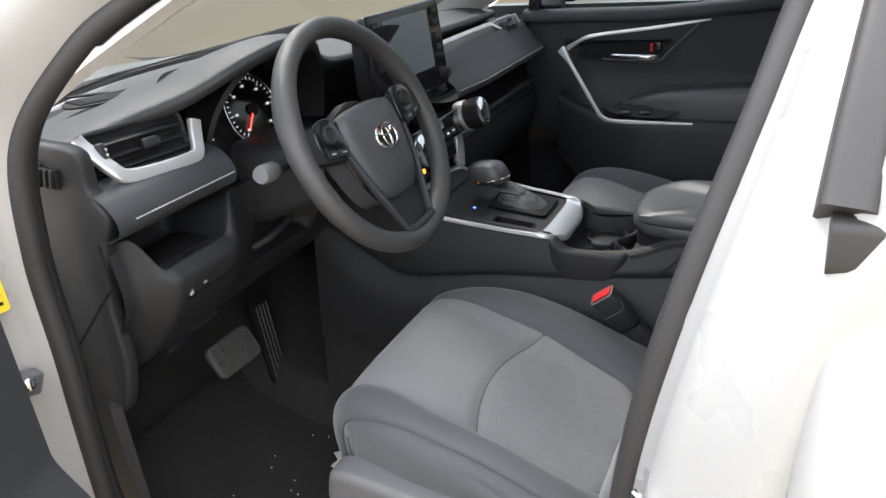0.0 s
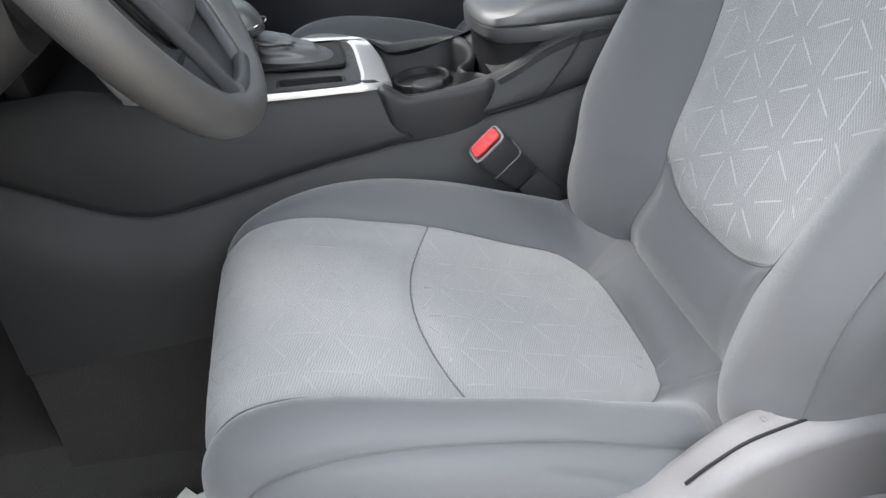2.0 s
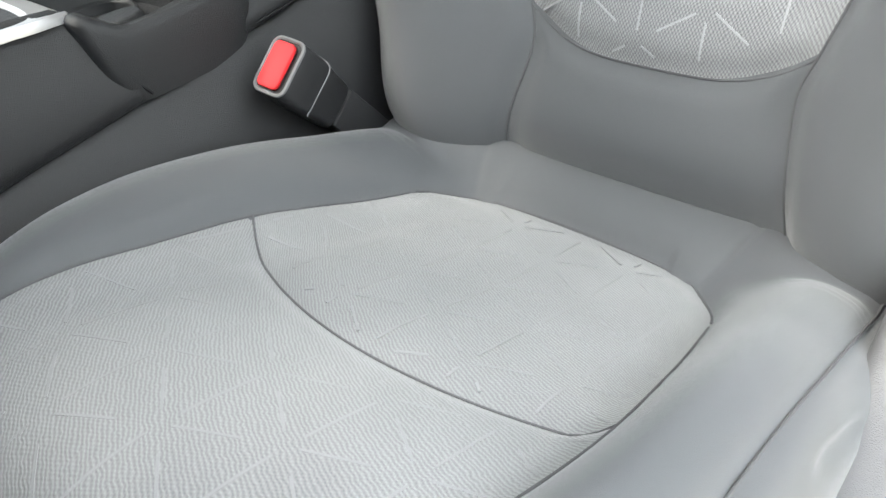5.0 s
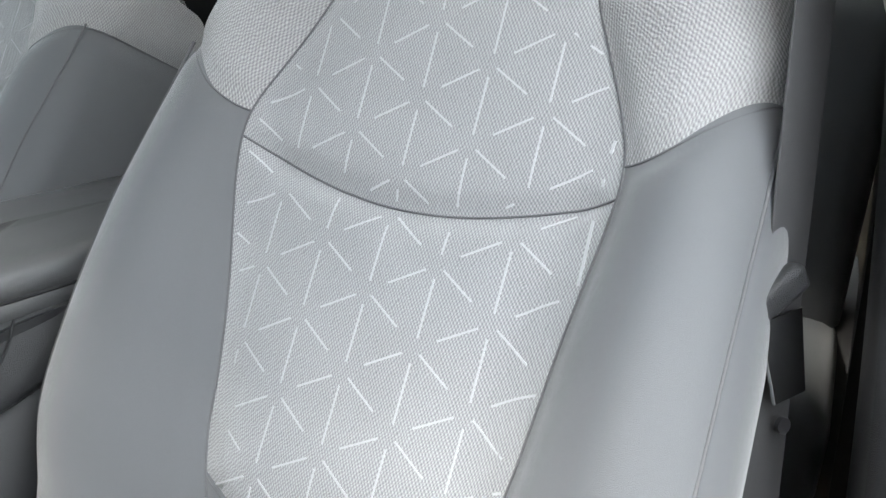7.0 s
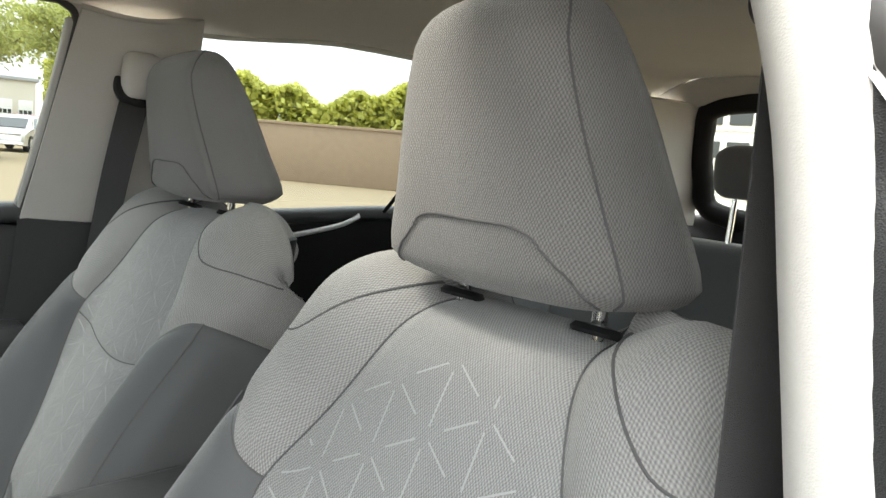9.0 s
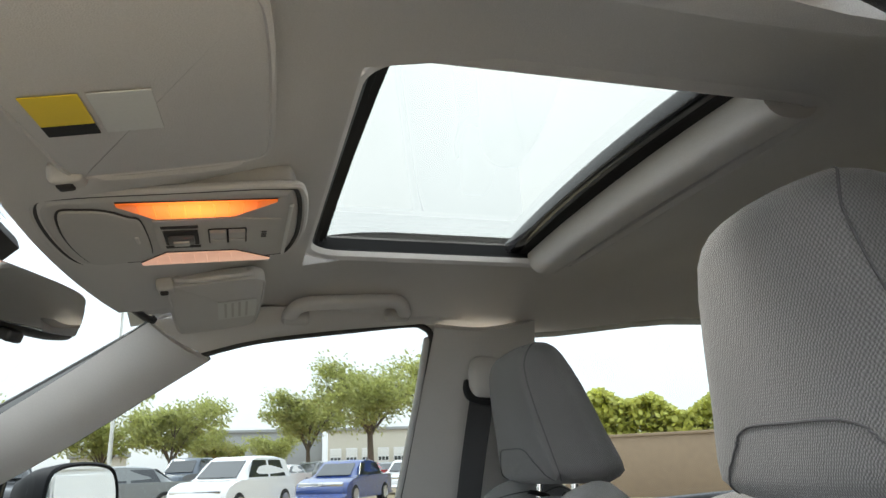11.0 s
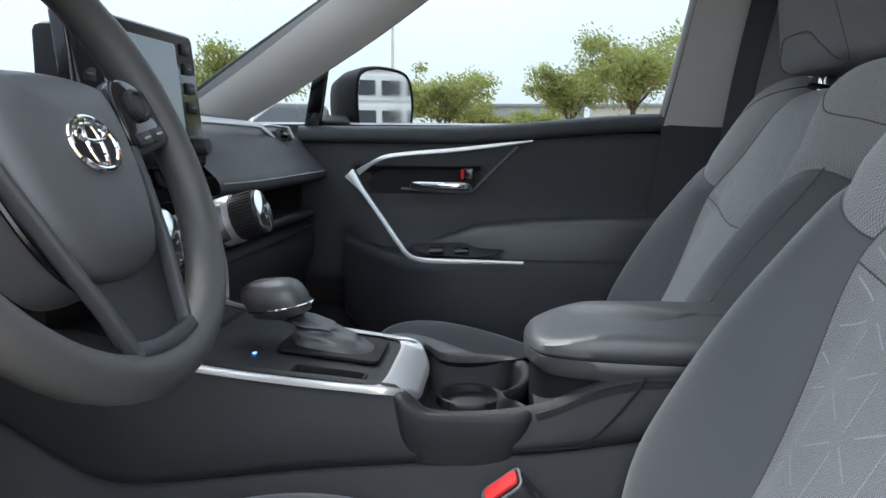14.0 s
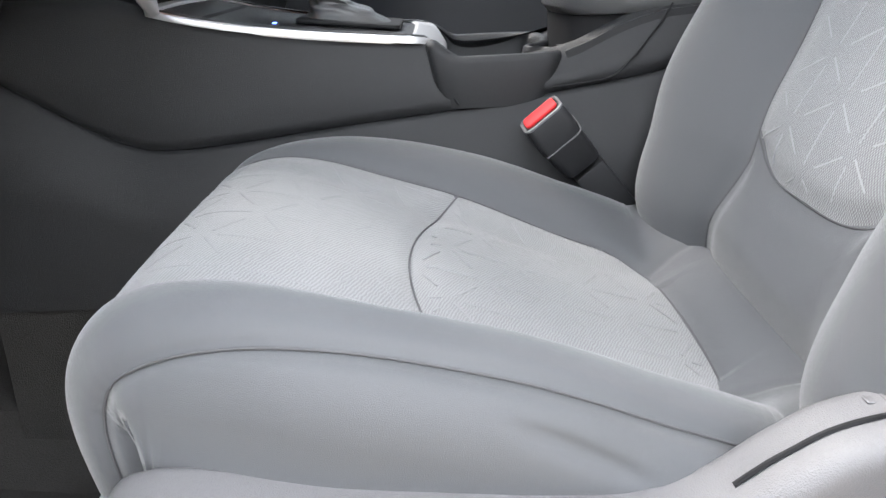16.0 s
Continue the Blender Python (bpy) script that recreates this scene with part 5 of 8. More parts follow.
part("glass_edge", Geo().sweep([(x, -.172, 1.586 - .012 * (x / .29) ** 2) for x in np.linspace(-.30, .30, 15)], rounded(.020, .022, .004, 3)), M_GLOSS, sr)
part("track", Geo().sweep([(x, -.200, 1.580 - .012 * (x / .29) ** 2) for x in np.linspace(-.30, .30, 15)], rounded(.045, .012, .003, 3)), M_DARK, sr)
part("sunshade_panel", Geo().sheet([[(-.29, -.24, 1.572), (.29, -.24, 1.572)], [(-.29, -.75, 1.58), (.29, -.75, 1.58)]], .006), M_LINER, sr)

# ---- overhead console ----
oc = thing("overhead_console", "grey overhead console with two lit amber map lamps and switches", "overhead console", (0, .31, 1.49))
outline = [(p.x, p.y) for p in spline([(-.105, .20, 0), (.0, .192, 0), (.075, .198, 0), (.098, .215, 0), (.100, .30, 0), (.102, .40, 0), (.09, .428, 0), (0, .436, 0), (-.09, .428, 0), (-.11, .40, 0), (-.118, .30, 0), (-.122, .22, 0)], 80, True)]
tilt = pose(0, .31, 1.488, 174.5)
flip = lambda pts: [(x, -(y - .31)) for x, y in pts]
body = part("body", Geo().plate(flip(outline), .030, tilt @ pose(0, 0, -.022), .008, 4), M_PILLAR, oc)
part("joint", Geo().tube([tilt @ Vector((x * 1.012, y * 1.012, .0035)) for x, y in flip(outline)], .0028, n=6, closed=True), M_SEAM, body)
part("rim", Geo().tube([tilt @ Vector((x, y, .002)) for x, y in flip([(x * 1.03, .31 + (y - .31) * 1.05) for x, y in outline])], .004, n=8, closed=True), M_LINER, body)
M_AMBER = glowing("amber_lamp_lens", (1.0, 0.20, 0.03), LAMP)
_nt = M_AMBER.node_tree
_co, _pt, _fall, _gain = (_nt.nodes.new(k) for k in ("ShaderNodeTexCoord", "ShaderNodeVectorMath", "ShaderNodeMapRange", "ShaderNodeMath"))
_pt.operation = "DISTANCE"
_pt.inputs[1].default_value = (-.085, .292, 1.485)
_fall.inputs["From Max"].default_value, _fall.inputs["To Min"].default_value, _fall.inputs["To Max"].default_value = .06, 3.2, .45
_gain.operation = "MULTIPLY"
_gain.inputs[1].default_value = LAMP
for _a, _b in ((_co.outputs["Object"], _pt.inputs[0]), (_pt.outputs["Value"], _fall.inputs["Value"]), (_fall.outputs[0], _gain.inputs[0]), (_gain.outputs[0], _nt.nodes["Principled BSDF"].inputs["Emission Strength"])):
    _nt.links.new(_a, _b)
M_PALEAMBER = glowing("pale_amber_lens", (0.75, 0.42, 0.30), LAMP * .6)
for sx in (-1, 1):
    lens = [(sx * .106, .362), (sx * .106, .218), (sx * .100, .218), (sx * .062, .258), (sx * .060, .332), (sx * .098, .362)]
    lm = part("lamp_lens", Geo().plate(flip(lens), .0035, tilt @ pose(0, 0, .007), .0012), M_AMBER if sx < 0 else M_PALEAMBER, oc, "lit amber map lamp" if sx < 0 else "pale amber map lamp")
    for k in range(9):
        y = .236 + k * .0135
        x1 = .064 + max(0, (.262 - y)) * .9 + max(0, (y - .328)) * 1.1
        part("lens_rib", Geo().tube([tilt @ Vector((sx * x1, -(y - .31), .0108)), tilt @ Vector((sx * .103, -(y - .31), .0108))], .0007, n=5), M_AMBER if sx < 0 else M_PALEAMBER, lm)
    part("lens_gap", Geo().tube([tilt @ Vector((x, y, .0082)) for x, y in flip(lens)], .0011, n=5, closed=True), M_SEAM, oc)
lid = [(p.x, p.y) for p in spline([(-.050, .346, 0), (.050, .346, 0), (.066, .356, 0), (.084, .372, 0), (.090, .392, 0), (.082, .413, 0), (0, .421, 0), (-.082, .413, 0), (-.090, .392, 0), (-.084, .372, 0), (-.066, .356, 0)], 70, True)]
part("sunglasses_lid", Geo().plate(flip(lid), .0045, tilt @ pose(0, 0, .007), .002, 3), M_PILLAR, oc)
part("lid_gap", Geo().tube([tilt @ Vector((x * 1.015, y * 1.01, .0086)) for x, y in flip(lid)], .0013, n=5, closed=True), M_SEAM, oc)
part("lid_catch", Geo().box((.022, .004, .003), tilt @ pose(0, -(.355 - .31), .0115), .001, 1), M_LINER, oc)
part("switch_panel", Geo().plate(flip([(-.046, .212), (.046, .212), (.054, .258), (.052, .336), (-.052, .336), (-.054, .258)]), .0030, tilt @ pose(0, 0, .007), .0012), M_PILLAR, oc)
for k in range(2):
    for sx in (-1, 1):
        part("rocker_switch", Geo().box((.022, .017, .006), tilt @ pose(sx * .0125, -(.256 + k * .019 - .31), .012), .002), M_PILLAR, oc)
        part("switch_gap", Geo().tube([tilt @ Vector((sx * .0125 + x, -(.256 + k * .019 - .31) + y, .0105)) for x, y in rounded(.0235, .0185, .002, 2)], .0009, n=5, closed=True), M_SEAM, oc)
for k in range(3):
    part("microphone_slot", Geo().box((.003, .006, .002), tilt @ pose(-.008 + k * .008, -(.228 - .31), .0102), .0008, 1), M_SEAM, oc)
part("toggle_frame", Geo().box((.048, .034, .003), tilt @ pose(0, -(.312 - .31), .0105), .0015), M_SEAM, oc)
part("toggle", Geo().box((.022, .026, .007), tilt @ pose(0, -(.312 - .31), .013), .002), M_SHIELD, oc)
part("toggle_cap", Geo().box((.012, .016, .003), tilt @ pose(0, -(.312 - .31), .0175), .001), M_PAINT, oc)
for sx in (-1, 1):
    part("toggle_slot", Geo().box((.007, .036, .002), tilt @ pose(sx * .034, -(.312 - .31), .0102), .0008, 1), M_SEAM, oc)
part("rear_strip", Geo().sweep([tilt @ Vector((x, -(.2035 - .31) - .000 * x, .0075)) for x in np.linspace(-.085, .085, 12)], rounded(.004, .006, .0015, 3), up=(0, 0, -1)), M_LABEL, oc, "pale trim strip")

# ---- sun visors, grab handle ----
def visor(sx):
    v = thing("sun_visor", "grey cloth sun visor folded up into the roof lining", "sun visor", (sx * .35, .30, 1.49), "sun visors")
    rows = [(p.x, p.y) for p in spline([(-.140, -.078, 0), (-.02, -.082, 0), (.12, -.080, 0), (.150, -.064, 0), (.156, 0, 0), (.146, .05, 0), (.10, .066, 0), (-.10, .074, 0), (-.142, .066, 0), (-.152, .04, 0), (-.152, -.05, 0)], 70, True)]
    m = pose(-.352, .302, 1.462, 169.5, -8, 0)
    if sx > 0:
        m = pose(.338, .280, 1.482, 171, 4, 0) @ Matrix.Diagonal((.84, .84, 1, 1))
    part("panel", Geo().plate([(sx * x, y) for x, y in rows], .020, m @ pose(0, 0, -.010), .008, 4), M_LINER, v)
    part("hem", Geo().tube([m @ Vector((sx * x * .985, y * .97, .0085)) for x, y in rows], .0022, n=6, closed=True), M_LINER, v)
    part("clip", Geo().box((.030, .026, .018), m @ pose(-sx * .150, -.080, .006), .006, 3), M_PILLAR, v)
    part("clip_mouth", Geo().box((.016, .012, .006), m @ pose(-sx * .150, -.082, .0145), .002), M_SEAM, v)
    part("pivot_bar", Geo().tube([m @ Vector(p) for p in spline([(-sx * .158, -.060, -.002), (-sx * .166, -.056, .006), (-sx * .167, 0, .007), (-sx * .166, .046, .006), (-sx * .158, .050, -.002)], 24)], .0042, n=8), M_LINER, v)
    if sx > 0:
        lb = part("label_sheet", Geo().box((.11, .066, .0008), m @ pose(.012, .028, .0115), .0002, 1), M_LABEL, v, "pale label with faint print")
        for k in range(4):
            part("print_bar", Geo().box((.09, .004, .0005), m @ pose(.012, .008 + k * .012, .0122), .0001, 1), M_PILLAR, lb)
    else:
        part("yellow_label", Geo().box((.05, .030, .0008), m @ pose(-.010, -.052, .0115), .0002, 1), M_YELLOW, v, "yellow and black warning label")
        part("black_label", Geo().box((.020, .030, .0010), m @ pose(.025, -.052, .0116), .0002, 1), M_DARK, v)
        part("white_label", Geo().box((.07, .034, .0008), m @ pose(.0, -.016, .0115), .0002, 1), M_LABEL, v)
visor(1)
visor(-1)
gh = thing("grab_handle", "grey folding grab handle over the passenger door", "grab handle", (.46, .07, 1.49))
path = spline([(.470, .172, 1.482), (.448, .168, 1.490), (.422, .148, 1.500), (.418, .07, 1.505), (.420, .0, 1.508), (.446, -.022, 1.500), (.468, -.026, 1.494)], 40)
part("grip", Geo().sweep(path, rounded(.024, .020, .008, 4), up=(-.5, 0, -.8)), M_LINER, gh)
for y, x, z in ((.160, .462, 1.486), (-.014, .466, 1.496)):
    part("foot", Geo().box((.022, .045, .028), pose(x, y, z, 0, 30), .008, 3), M_PILLAR, gh)

# ---- rear-view mirror ----
rm = thing("rear_view_mirror", "black-rimmed rear-view mirror under the camera housing", "mirror", (0, .47, 1.42))
mm = facing((.012, .463, 1.412), (-.38, -.92, -.06))
shape = [(p.x, p.y) for p in spline([(-.125, .018, 0), (-.11, .036, 0), (0, .040, 0), (.11, .034, 0), (.125, .012, 0), (.118, -.022, 0), (.10, -.034, 0), (0, -.036, 0), (-.10, -.034, 0), (-.122, -.018, 0)], 60, True)]
shape = [(x * .93, y * .84) for x, y in shape]
part("shell", Geo().plate(shape, -.035, mm, .012, 4), M_PLASTIC, rm)
part("reflector", Geo().plate([(x * .95, y * .88) for x, y in shape], .002, mm, .0006, 1), M_MIRROR, rm, "dark mirror glass")
part("day_night_tab", Geo().box((.022, .012, .03), mm @ pose(.01, -.034, -.012, 20), .004, 3), M_PLASTIC, rm)
part("stalk", Geo().tube([(0, .485, 1.415), (0, .51, 1.43), (0, .55, 1.45)], .010, n=12), M_PLASTIC, rm)
rings = []
for t, w, h in ((0, .06, .012), (.12, .075, .03), (.5, .095, .046), (.85, .095, .04), (1, .085, .012)):
    c = Vector((0, .48, 1.480)).lerp(Vector((0, .76, 1.352)), t)
    rings.append([c + Vector((x, y * .4, y)) for x, y in rounded(w * 2, h, h * .4, 4)])
part("camera_housing", Geo().loft(rings), M_DARK, rm, "black plastic camera housing on the windscreen")

# ---- passenger door ----
dr = thing("front_passenger_door", "black front passenger door, shut, with a silver trim line and chrome handle", "car door", (.76, .3, .4))
# card: rows along the door from the hinge to the pillar, each from the belt down
def card_x(y, z):
    """How far in the face of the door card stands."""
    belt = .745 - .010 * smooth((1.135 - z) / .05)
    x = belt
    x -= .060 * smooth((.96 - z) / .10) * smooth((.62 - y) / .10) * 0.6
    x += .045 * smooth((.80 - z) / .08)
    # the scooped pocket inside the silver line
    inside = smooth((1.045 - z) / .02) * smooth((z - .986) / .012) * smooth((.60 - y - (1.04 - z) * .62) / .03)
    x += .026 * inside * smooth((y - .265 - (1.06 - z) * 1.05) / .03)
    return x
rows = []
for y in np.linspace(.72, -.07, 66):
    rows.append([(card_x(y, z), y, z) for z in np.linspace(1.112 + .03 * smooth((.40 - y) / .5), .40, 62)])
card = part("card", Geo().sheet(rows, .05), M_SOFT_SHADED, dr)
# rounded belt roll
part("belt_roll", Geo().sweep([(.742 - .004 * math.sin(k / 29 * 3), y, 1.108 + .03 * smooth((.40 - y) / .5)) for k, y in enumerate(np.linspace(.70, -.068, 30))], rounded(.055, .036, .016, 5)), M_SOFT, dr)
# armrest
rings = []
for y, x0, z1, z0 in ((.43, .70, .885, .86), (.37, .665, .905, .845), (.31, .645, .925, .838), (.20, .640, .935, .835), (.08, .640, .942, .836), (-.03, .645, .945, .84), (-.06, .66, .943, .845)):
    rings.append([Vector((x0 + .05 + x, y, (z0 + z1) / 2 + z)) for x, z in rounded(.10, z1 - z0, .022, 5)])
part("armrest", Geo().loft(rings), M_LEATHER, dr, "padded black armrest")
# lower swell that carries the silver line
rings = []
for y, x0, z1, z0 in ((.60, .70, .90, .72), (.52, .655, .875, .66), (.44, .612, .862, .63), (.30, .600, .860, .62), (.10, .605, .860, .62), (-.05, .62, .860, .62)):
    rings.append([Vector((x0 + .06 + x, y, (z0 + z1) / 2 + z)) for x, z in rounded(.12, z1 - z0, .03, 5)])
part("map_pocket", Geo().loft(rings), M_SOFT_SHADED, dr)
up = (-1, 0, 0)
line = spline([(.700, .205, 1.097), (.697, .26, 1.090), (.688, .36, 1.078), (.676, .46, 1.069), (.668, .505, 1.062), (.672, .535, 1.048), (.690, .565, 1.030)], 40)
part("silver_line", Geo().sweep(line, lambda t: rounded(.004 + .005 * smooth(t / .3) + .004 * smooth((t - .8) / .2), .008, .0018, 3), up=up), M_SILVER, dr, "satin silver trim line")
line = spline([(.694, .585, 1.027), (.672, .555, .995), (.640, .512, .945), (.606, .468, .893), (.593, .448, .872), (.588, .425, .864), (.588, .38, .862), (.589, .30, .862), (.592, .22, .861)], 60)
part("silver_line", Geo().sweep(line, lambda t: rounded(.024 - .014 * smooth(t / .16) - .004 * smooth((t - .75) / .25), .008, .0018, 3), up=up), M_SILVER, dr, "satin silver trim line")
# handle bowl, lever, lock
part("handle_bowl", Geo().plate([(p.x, p.y) for p in spline([(-.14, -.028, 0), (.09, -.03, 0), (.105, -.01, 0), (.10, .026, 0), (.05, .032, 0), (-.10, .022, 0), (-.145, 0, 0)], 40, True)], .004, facing((.755, .400, 1.018), (-1, 0, 0)), .0015), M_DARK, dr)
part("door_lever", Geo().sweep(spline([(.722, .455, 1.003), (.712, .44, 1.004), (.708, .38, 1.003), (.712, .345, 1.002), (.726, .335, 1.002)], 20), rounded(.014, .016, .005, 3), up=(0, 0, 1)), M_CHROME, dr, "chrome door lever")
part("lock_knob", Geo().box((.012, .022, .03), pose(.722, .335, 1.026), .004, 3), M_GLOSS, dr)
part("lock_mark", Geo().box((.004, .007, .02), pose(.715, .349, 1.027), .001, 1), M_RED, dr)
part("lower_edge", Geo().tube(spline([(.725, .48, .995), (.726, .40, .990), (.726, .335, .990), (.72, .31, 1.01), (.712, .27, 1.05), (.708, .235, 1.085)], 40), .003, n=6), M_SHIELD, dr)
part("switch_plate", Geo().plate([(p.x, p.y) for p in spline([(-.10, -.02, 0), (.08, -.02, 0), (.06, .01, 0), (-.06, .018, 0)], 24, True)], .003, facing((.64, .36, .874), (-.55, 0, .83), (0, 1, 0)) @ pose(0, 0, 0, 0, 0, 90), .001), M_PLASTIC, dr)
part("window_switch", Geo().box((.018, .03, .008), pose(.632, .395, .876, 0, -30), .003), M_GLOSS, dr)
part("window_switch", Geo().box((.018, .03, .008), pose(.635, .345, .876, 0, -30), .003), M_GLOSS, dr)
# mirror sail and outside mirror
part("sail", Geo().plate([(.692, 1.112), (.658, 1.112), (.634, 1.262), (.662, 1.266)], .02, Matrix(((0, 0, 1, .725), (1, 0, 0, 0), (0, 1, 0, 0), (0, 0, 0, 1))), .003), M_GLOSS, dr)
om = thing("door_mirror", "black outside mirror with a silver glass on the passenger door", "mirror", (.9, .62, 1.15))
mo = facing((.925, .548, 1.180), (-.50, -.86, .012))
shp = [(p.x, p.y) for p in spline([(-.105, .03, 0), (-.085, .072, 0), (-.02, .085, 0), (.07, .078, 0), (.10, .045, 0), (.105, -.02, 0), (.085, -.065, 0), (.02, -.082, 0), (-.07, -.080, 0), (-.10, -.05, 0)], 60, True)]
part("shell", Geo().loft([[mo @ Vector((x * s, y * s, h)) for x, y in shp] for s, h in ((.35, -.13), (.75, -.10), (.95, -.055), (1.02, -.01), (1.02, .004), (.98, .008), (.95, .004))]), M_DARK, om)
part("reflector", Geo().plate([(x * .93, y * .93) for x, y in shp], .002, mo @ pose(0, 0, .003), .0006, 1), M_MIRROR, om, "silver mirror glass")
part("arm", Geo().box((.12, .07, .04), pose(.80, .64, 1.125, 0, -8, 12), .012, 3), M_DARK, om)

# rear passenger door card
rd = thing("rear_passenger_door", "black rear passenger door card with a silver trim line", "car door", (.72, -.7, .4))
rows = [[(.715 - .02 * smooth((.95 - z) / .1), y, z) for z in np.linspace(1.135 + .012 * smooth((-.5 - y) / .4), .45, 24)] for y in np.linspace(-.32, -1.05, 26)]
part("card", Geo().sheet(rows, .04), M_DARK, rd)
part("belt_roll", Geo().sweep([(.708, y, 1.135 + .012 * smooth((-.5 - y) / .4)) for y in np.linspace(-.32, -1.08, 12)], rounded(.05, .034, .015, 5)), M_SOFT, rd)
part("silver_line", Geo().sweep(spline([(.685, -.42, 1.075), (.683, -.6, 1.098), (.682, -.72, 1.12), (.684, -.775, 1.142)], 24), rounded(.012, .006, .002, 3), up=up), M_SILVER, rd, "satin silver trim line")
part("silver_line", Geo().sweep(spline([(.665, -.42, .845), (.665, -.55, .85), (.668, -.72, .862)], 24), rounded(.012, .006, .002, 3), up=up), M_SILVER, rd, "satin silver trim line")

# ---- dashboard ----
db = thing("dashboard", "black soft-touch dashboard with silver vent trims and a stitched lip", "dashboard", (0, 1.0, .8))
def cowl(x):
    k = min(1, abs(x) / .74)
    return 1.00 + .36 * (1 - k * k)
brow_y = curve1([(-.72, .800), (-.60, .775), (-.52, .735), (-.45, .70), (-.365, .685), (-.27, .70), (-.20, .74), (-.1, .77), (.1, .775), (.3, .77), (.55, .765), (.72, .785)])
brow_z = curve1([(-.72, 1.160), (-.60, 1.178), (-.52, 1.195), (-.45, 1.222), (-.365, 1.236), (-.27, 1.222), (-.20, 1.185), (-.1, 1.160), (.1, 1.150), (.3, 1.142), (.55, 1.136), (.72, 1.130)])
rows = []
for x in np.linspace(-.725, .725, 110):
    by, bz, cy = brow_y(x), brow_z(x), cowl(x)
    prof = [(cy, 1.105), (lerp(by, cy, .85), 1.120), (lerp(by, cy, .6), lerp(bz, 1.135, .75)), (lerp(by, cy, .35), lerp(bz, 1.15, .45)), (lerp(by, cy, .12), bz - .001), (by + .012, bz), (by + .002, bz - .004), (by, bz - .012), (by + .012, bz - .024), (by + .05, bz - .03)]
    rows.append([(x, p.x, p.y) for p in spline([(y, z, 0) for y, z in prof], 34)])
part("top_pad", Geo().grid(rows), M_SOFT, db, angle=70)
# demister grille in the dash top
dg = part("demister_grille", Geo().plate([(p.x, p.y) for p in spline([(-.065, -.012, 0), (.055, -.014, 0), (.065, .0, 0), (.058, .013, 0), (-.060, .012, 0), (-.068, 0, 0)], 30, True)], .003, pose(-.395, 1.045, 1.152, -4, 6, -14), .001), M_DARK, db)
for k in range(14):
    part("grille_bar", Geo().box((.003, .020, .0025), pose(-.395, 1.045, 1.152, -4, 6, -14) @ pose(-.052 + k * .008, 0, .0035, 0, 0, -25), .0006, 1), M_SOFT, dg)
# dark body behind everything
part("inner_body", Geo().box((1.40, .30, .30), pose(0, 1.02, .98), .03), M_DARK, db)
part("inner_body", Geo().box((1.30, .12, .10), pose(0, .90, 1.09), .03), M_DARK, db)
# padded lip, driver's outer part and passenger's part
def lip(x0, x1, ya, za, name, n=30):
    rows = []
    for x in np.linspace(x0, x1, n):
        t = (x - x0) / (x1 - x0)
        y0, z0 = ya(x), za(x)
        prof = [(y0 + .060, z0 + .042), (y0 + .038, z0 + .038), (y0 + .018, z0 + .030), (y0 + .004, z0 + .014), (y0, z0), (y0 + .004, z0 - .012), (y0 + .022, z0 - .022), (y0 + .07, z0 - .026)]
        rows.append([(x, p.x, p.y) for p in spline([(y, z, 0) for y, z in prof], 24)])
    return part(name, Geo().grid(rows), M_SOFT, db, angle=70)
lip(-.722, -.505, lambda x: .700 + .01 * (x + .6), lambda x: 1.075 - .01 * (x + .6), "lip_left")
st = [(x, .697 + .01 * (x + .6), 1.078 - .01 * (x + .6)) for x in np.linspace(-.695, -.51, 32)]
def stitches(pts, parent):
    g = Geo()
    for a, b in zip(pts[::1], pts[1::1]):
        a, b = Vector(a), Vector(b)
        g.tube([a, a.lerp(b, .62)], .0011, n=6)
    ob = part("stitching", g, M_STITCH, parent, "grey double stitching")
    ob["kind"] = "stuff"
stitches(st, db)
ly, lz = (lambda x: .640 + .03 * smooth((.35 - x) / .4)), (lambda x: 1.026 + .006 * smooth((.3 - x) / .4))
rows = []
for x in np.linspace(.16, .715, 50):
    y0, z0 = ly(x), lz(x)
    top = 1.085
    prof = [(.742, top + .035), (.73, top + .028), (.695, top + .010), (y0 + .03, z0 + .038), (y0 + .006, z0 + .014), (y0, z0), (y0 + .004, z0 - .010), (y0 + .03, z0 - .018), (y0 + .09, z0 - .022)]
    rows.append([(x, p.x, p.y) for p in spline([(y, z, 0) for y, z in prof], 26)])
part("lip_right", Geo().grid(rows), M_SOFT, db, angle=70)
stitches([(x, ly(x) - .001, lz(x) + .006) for x in np.linspace(.17, .70, 90)], db)
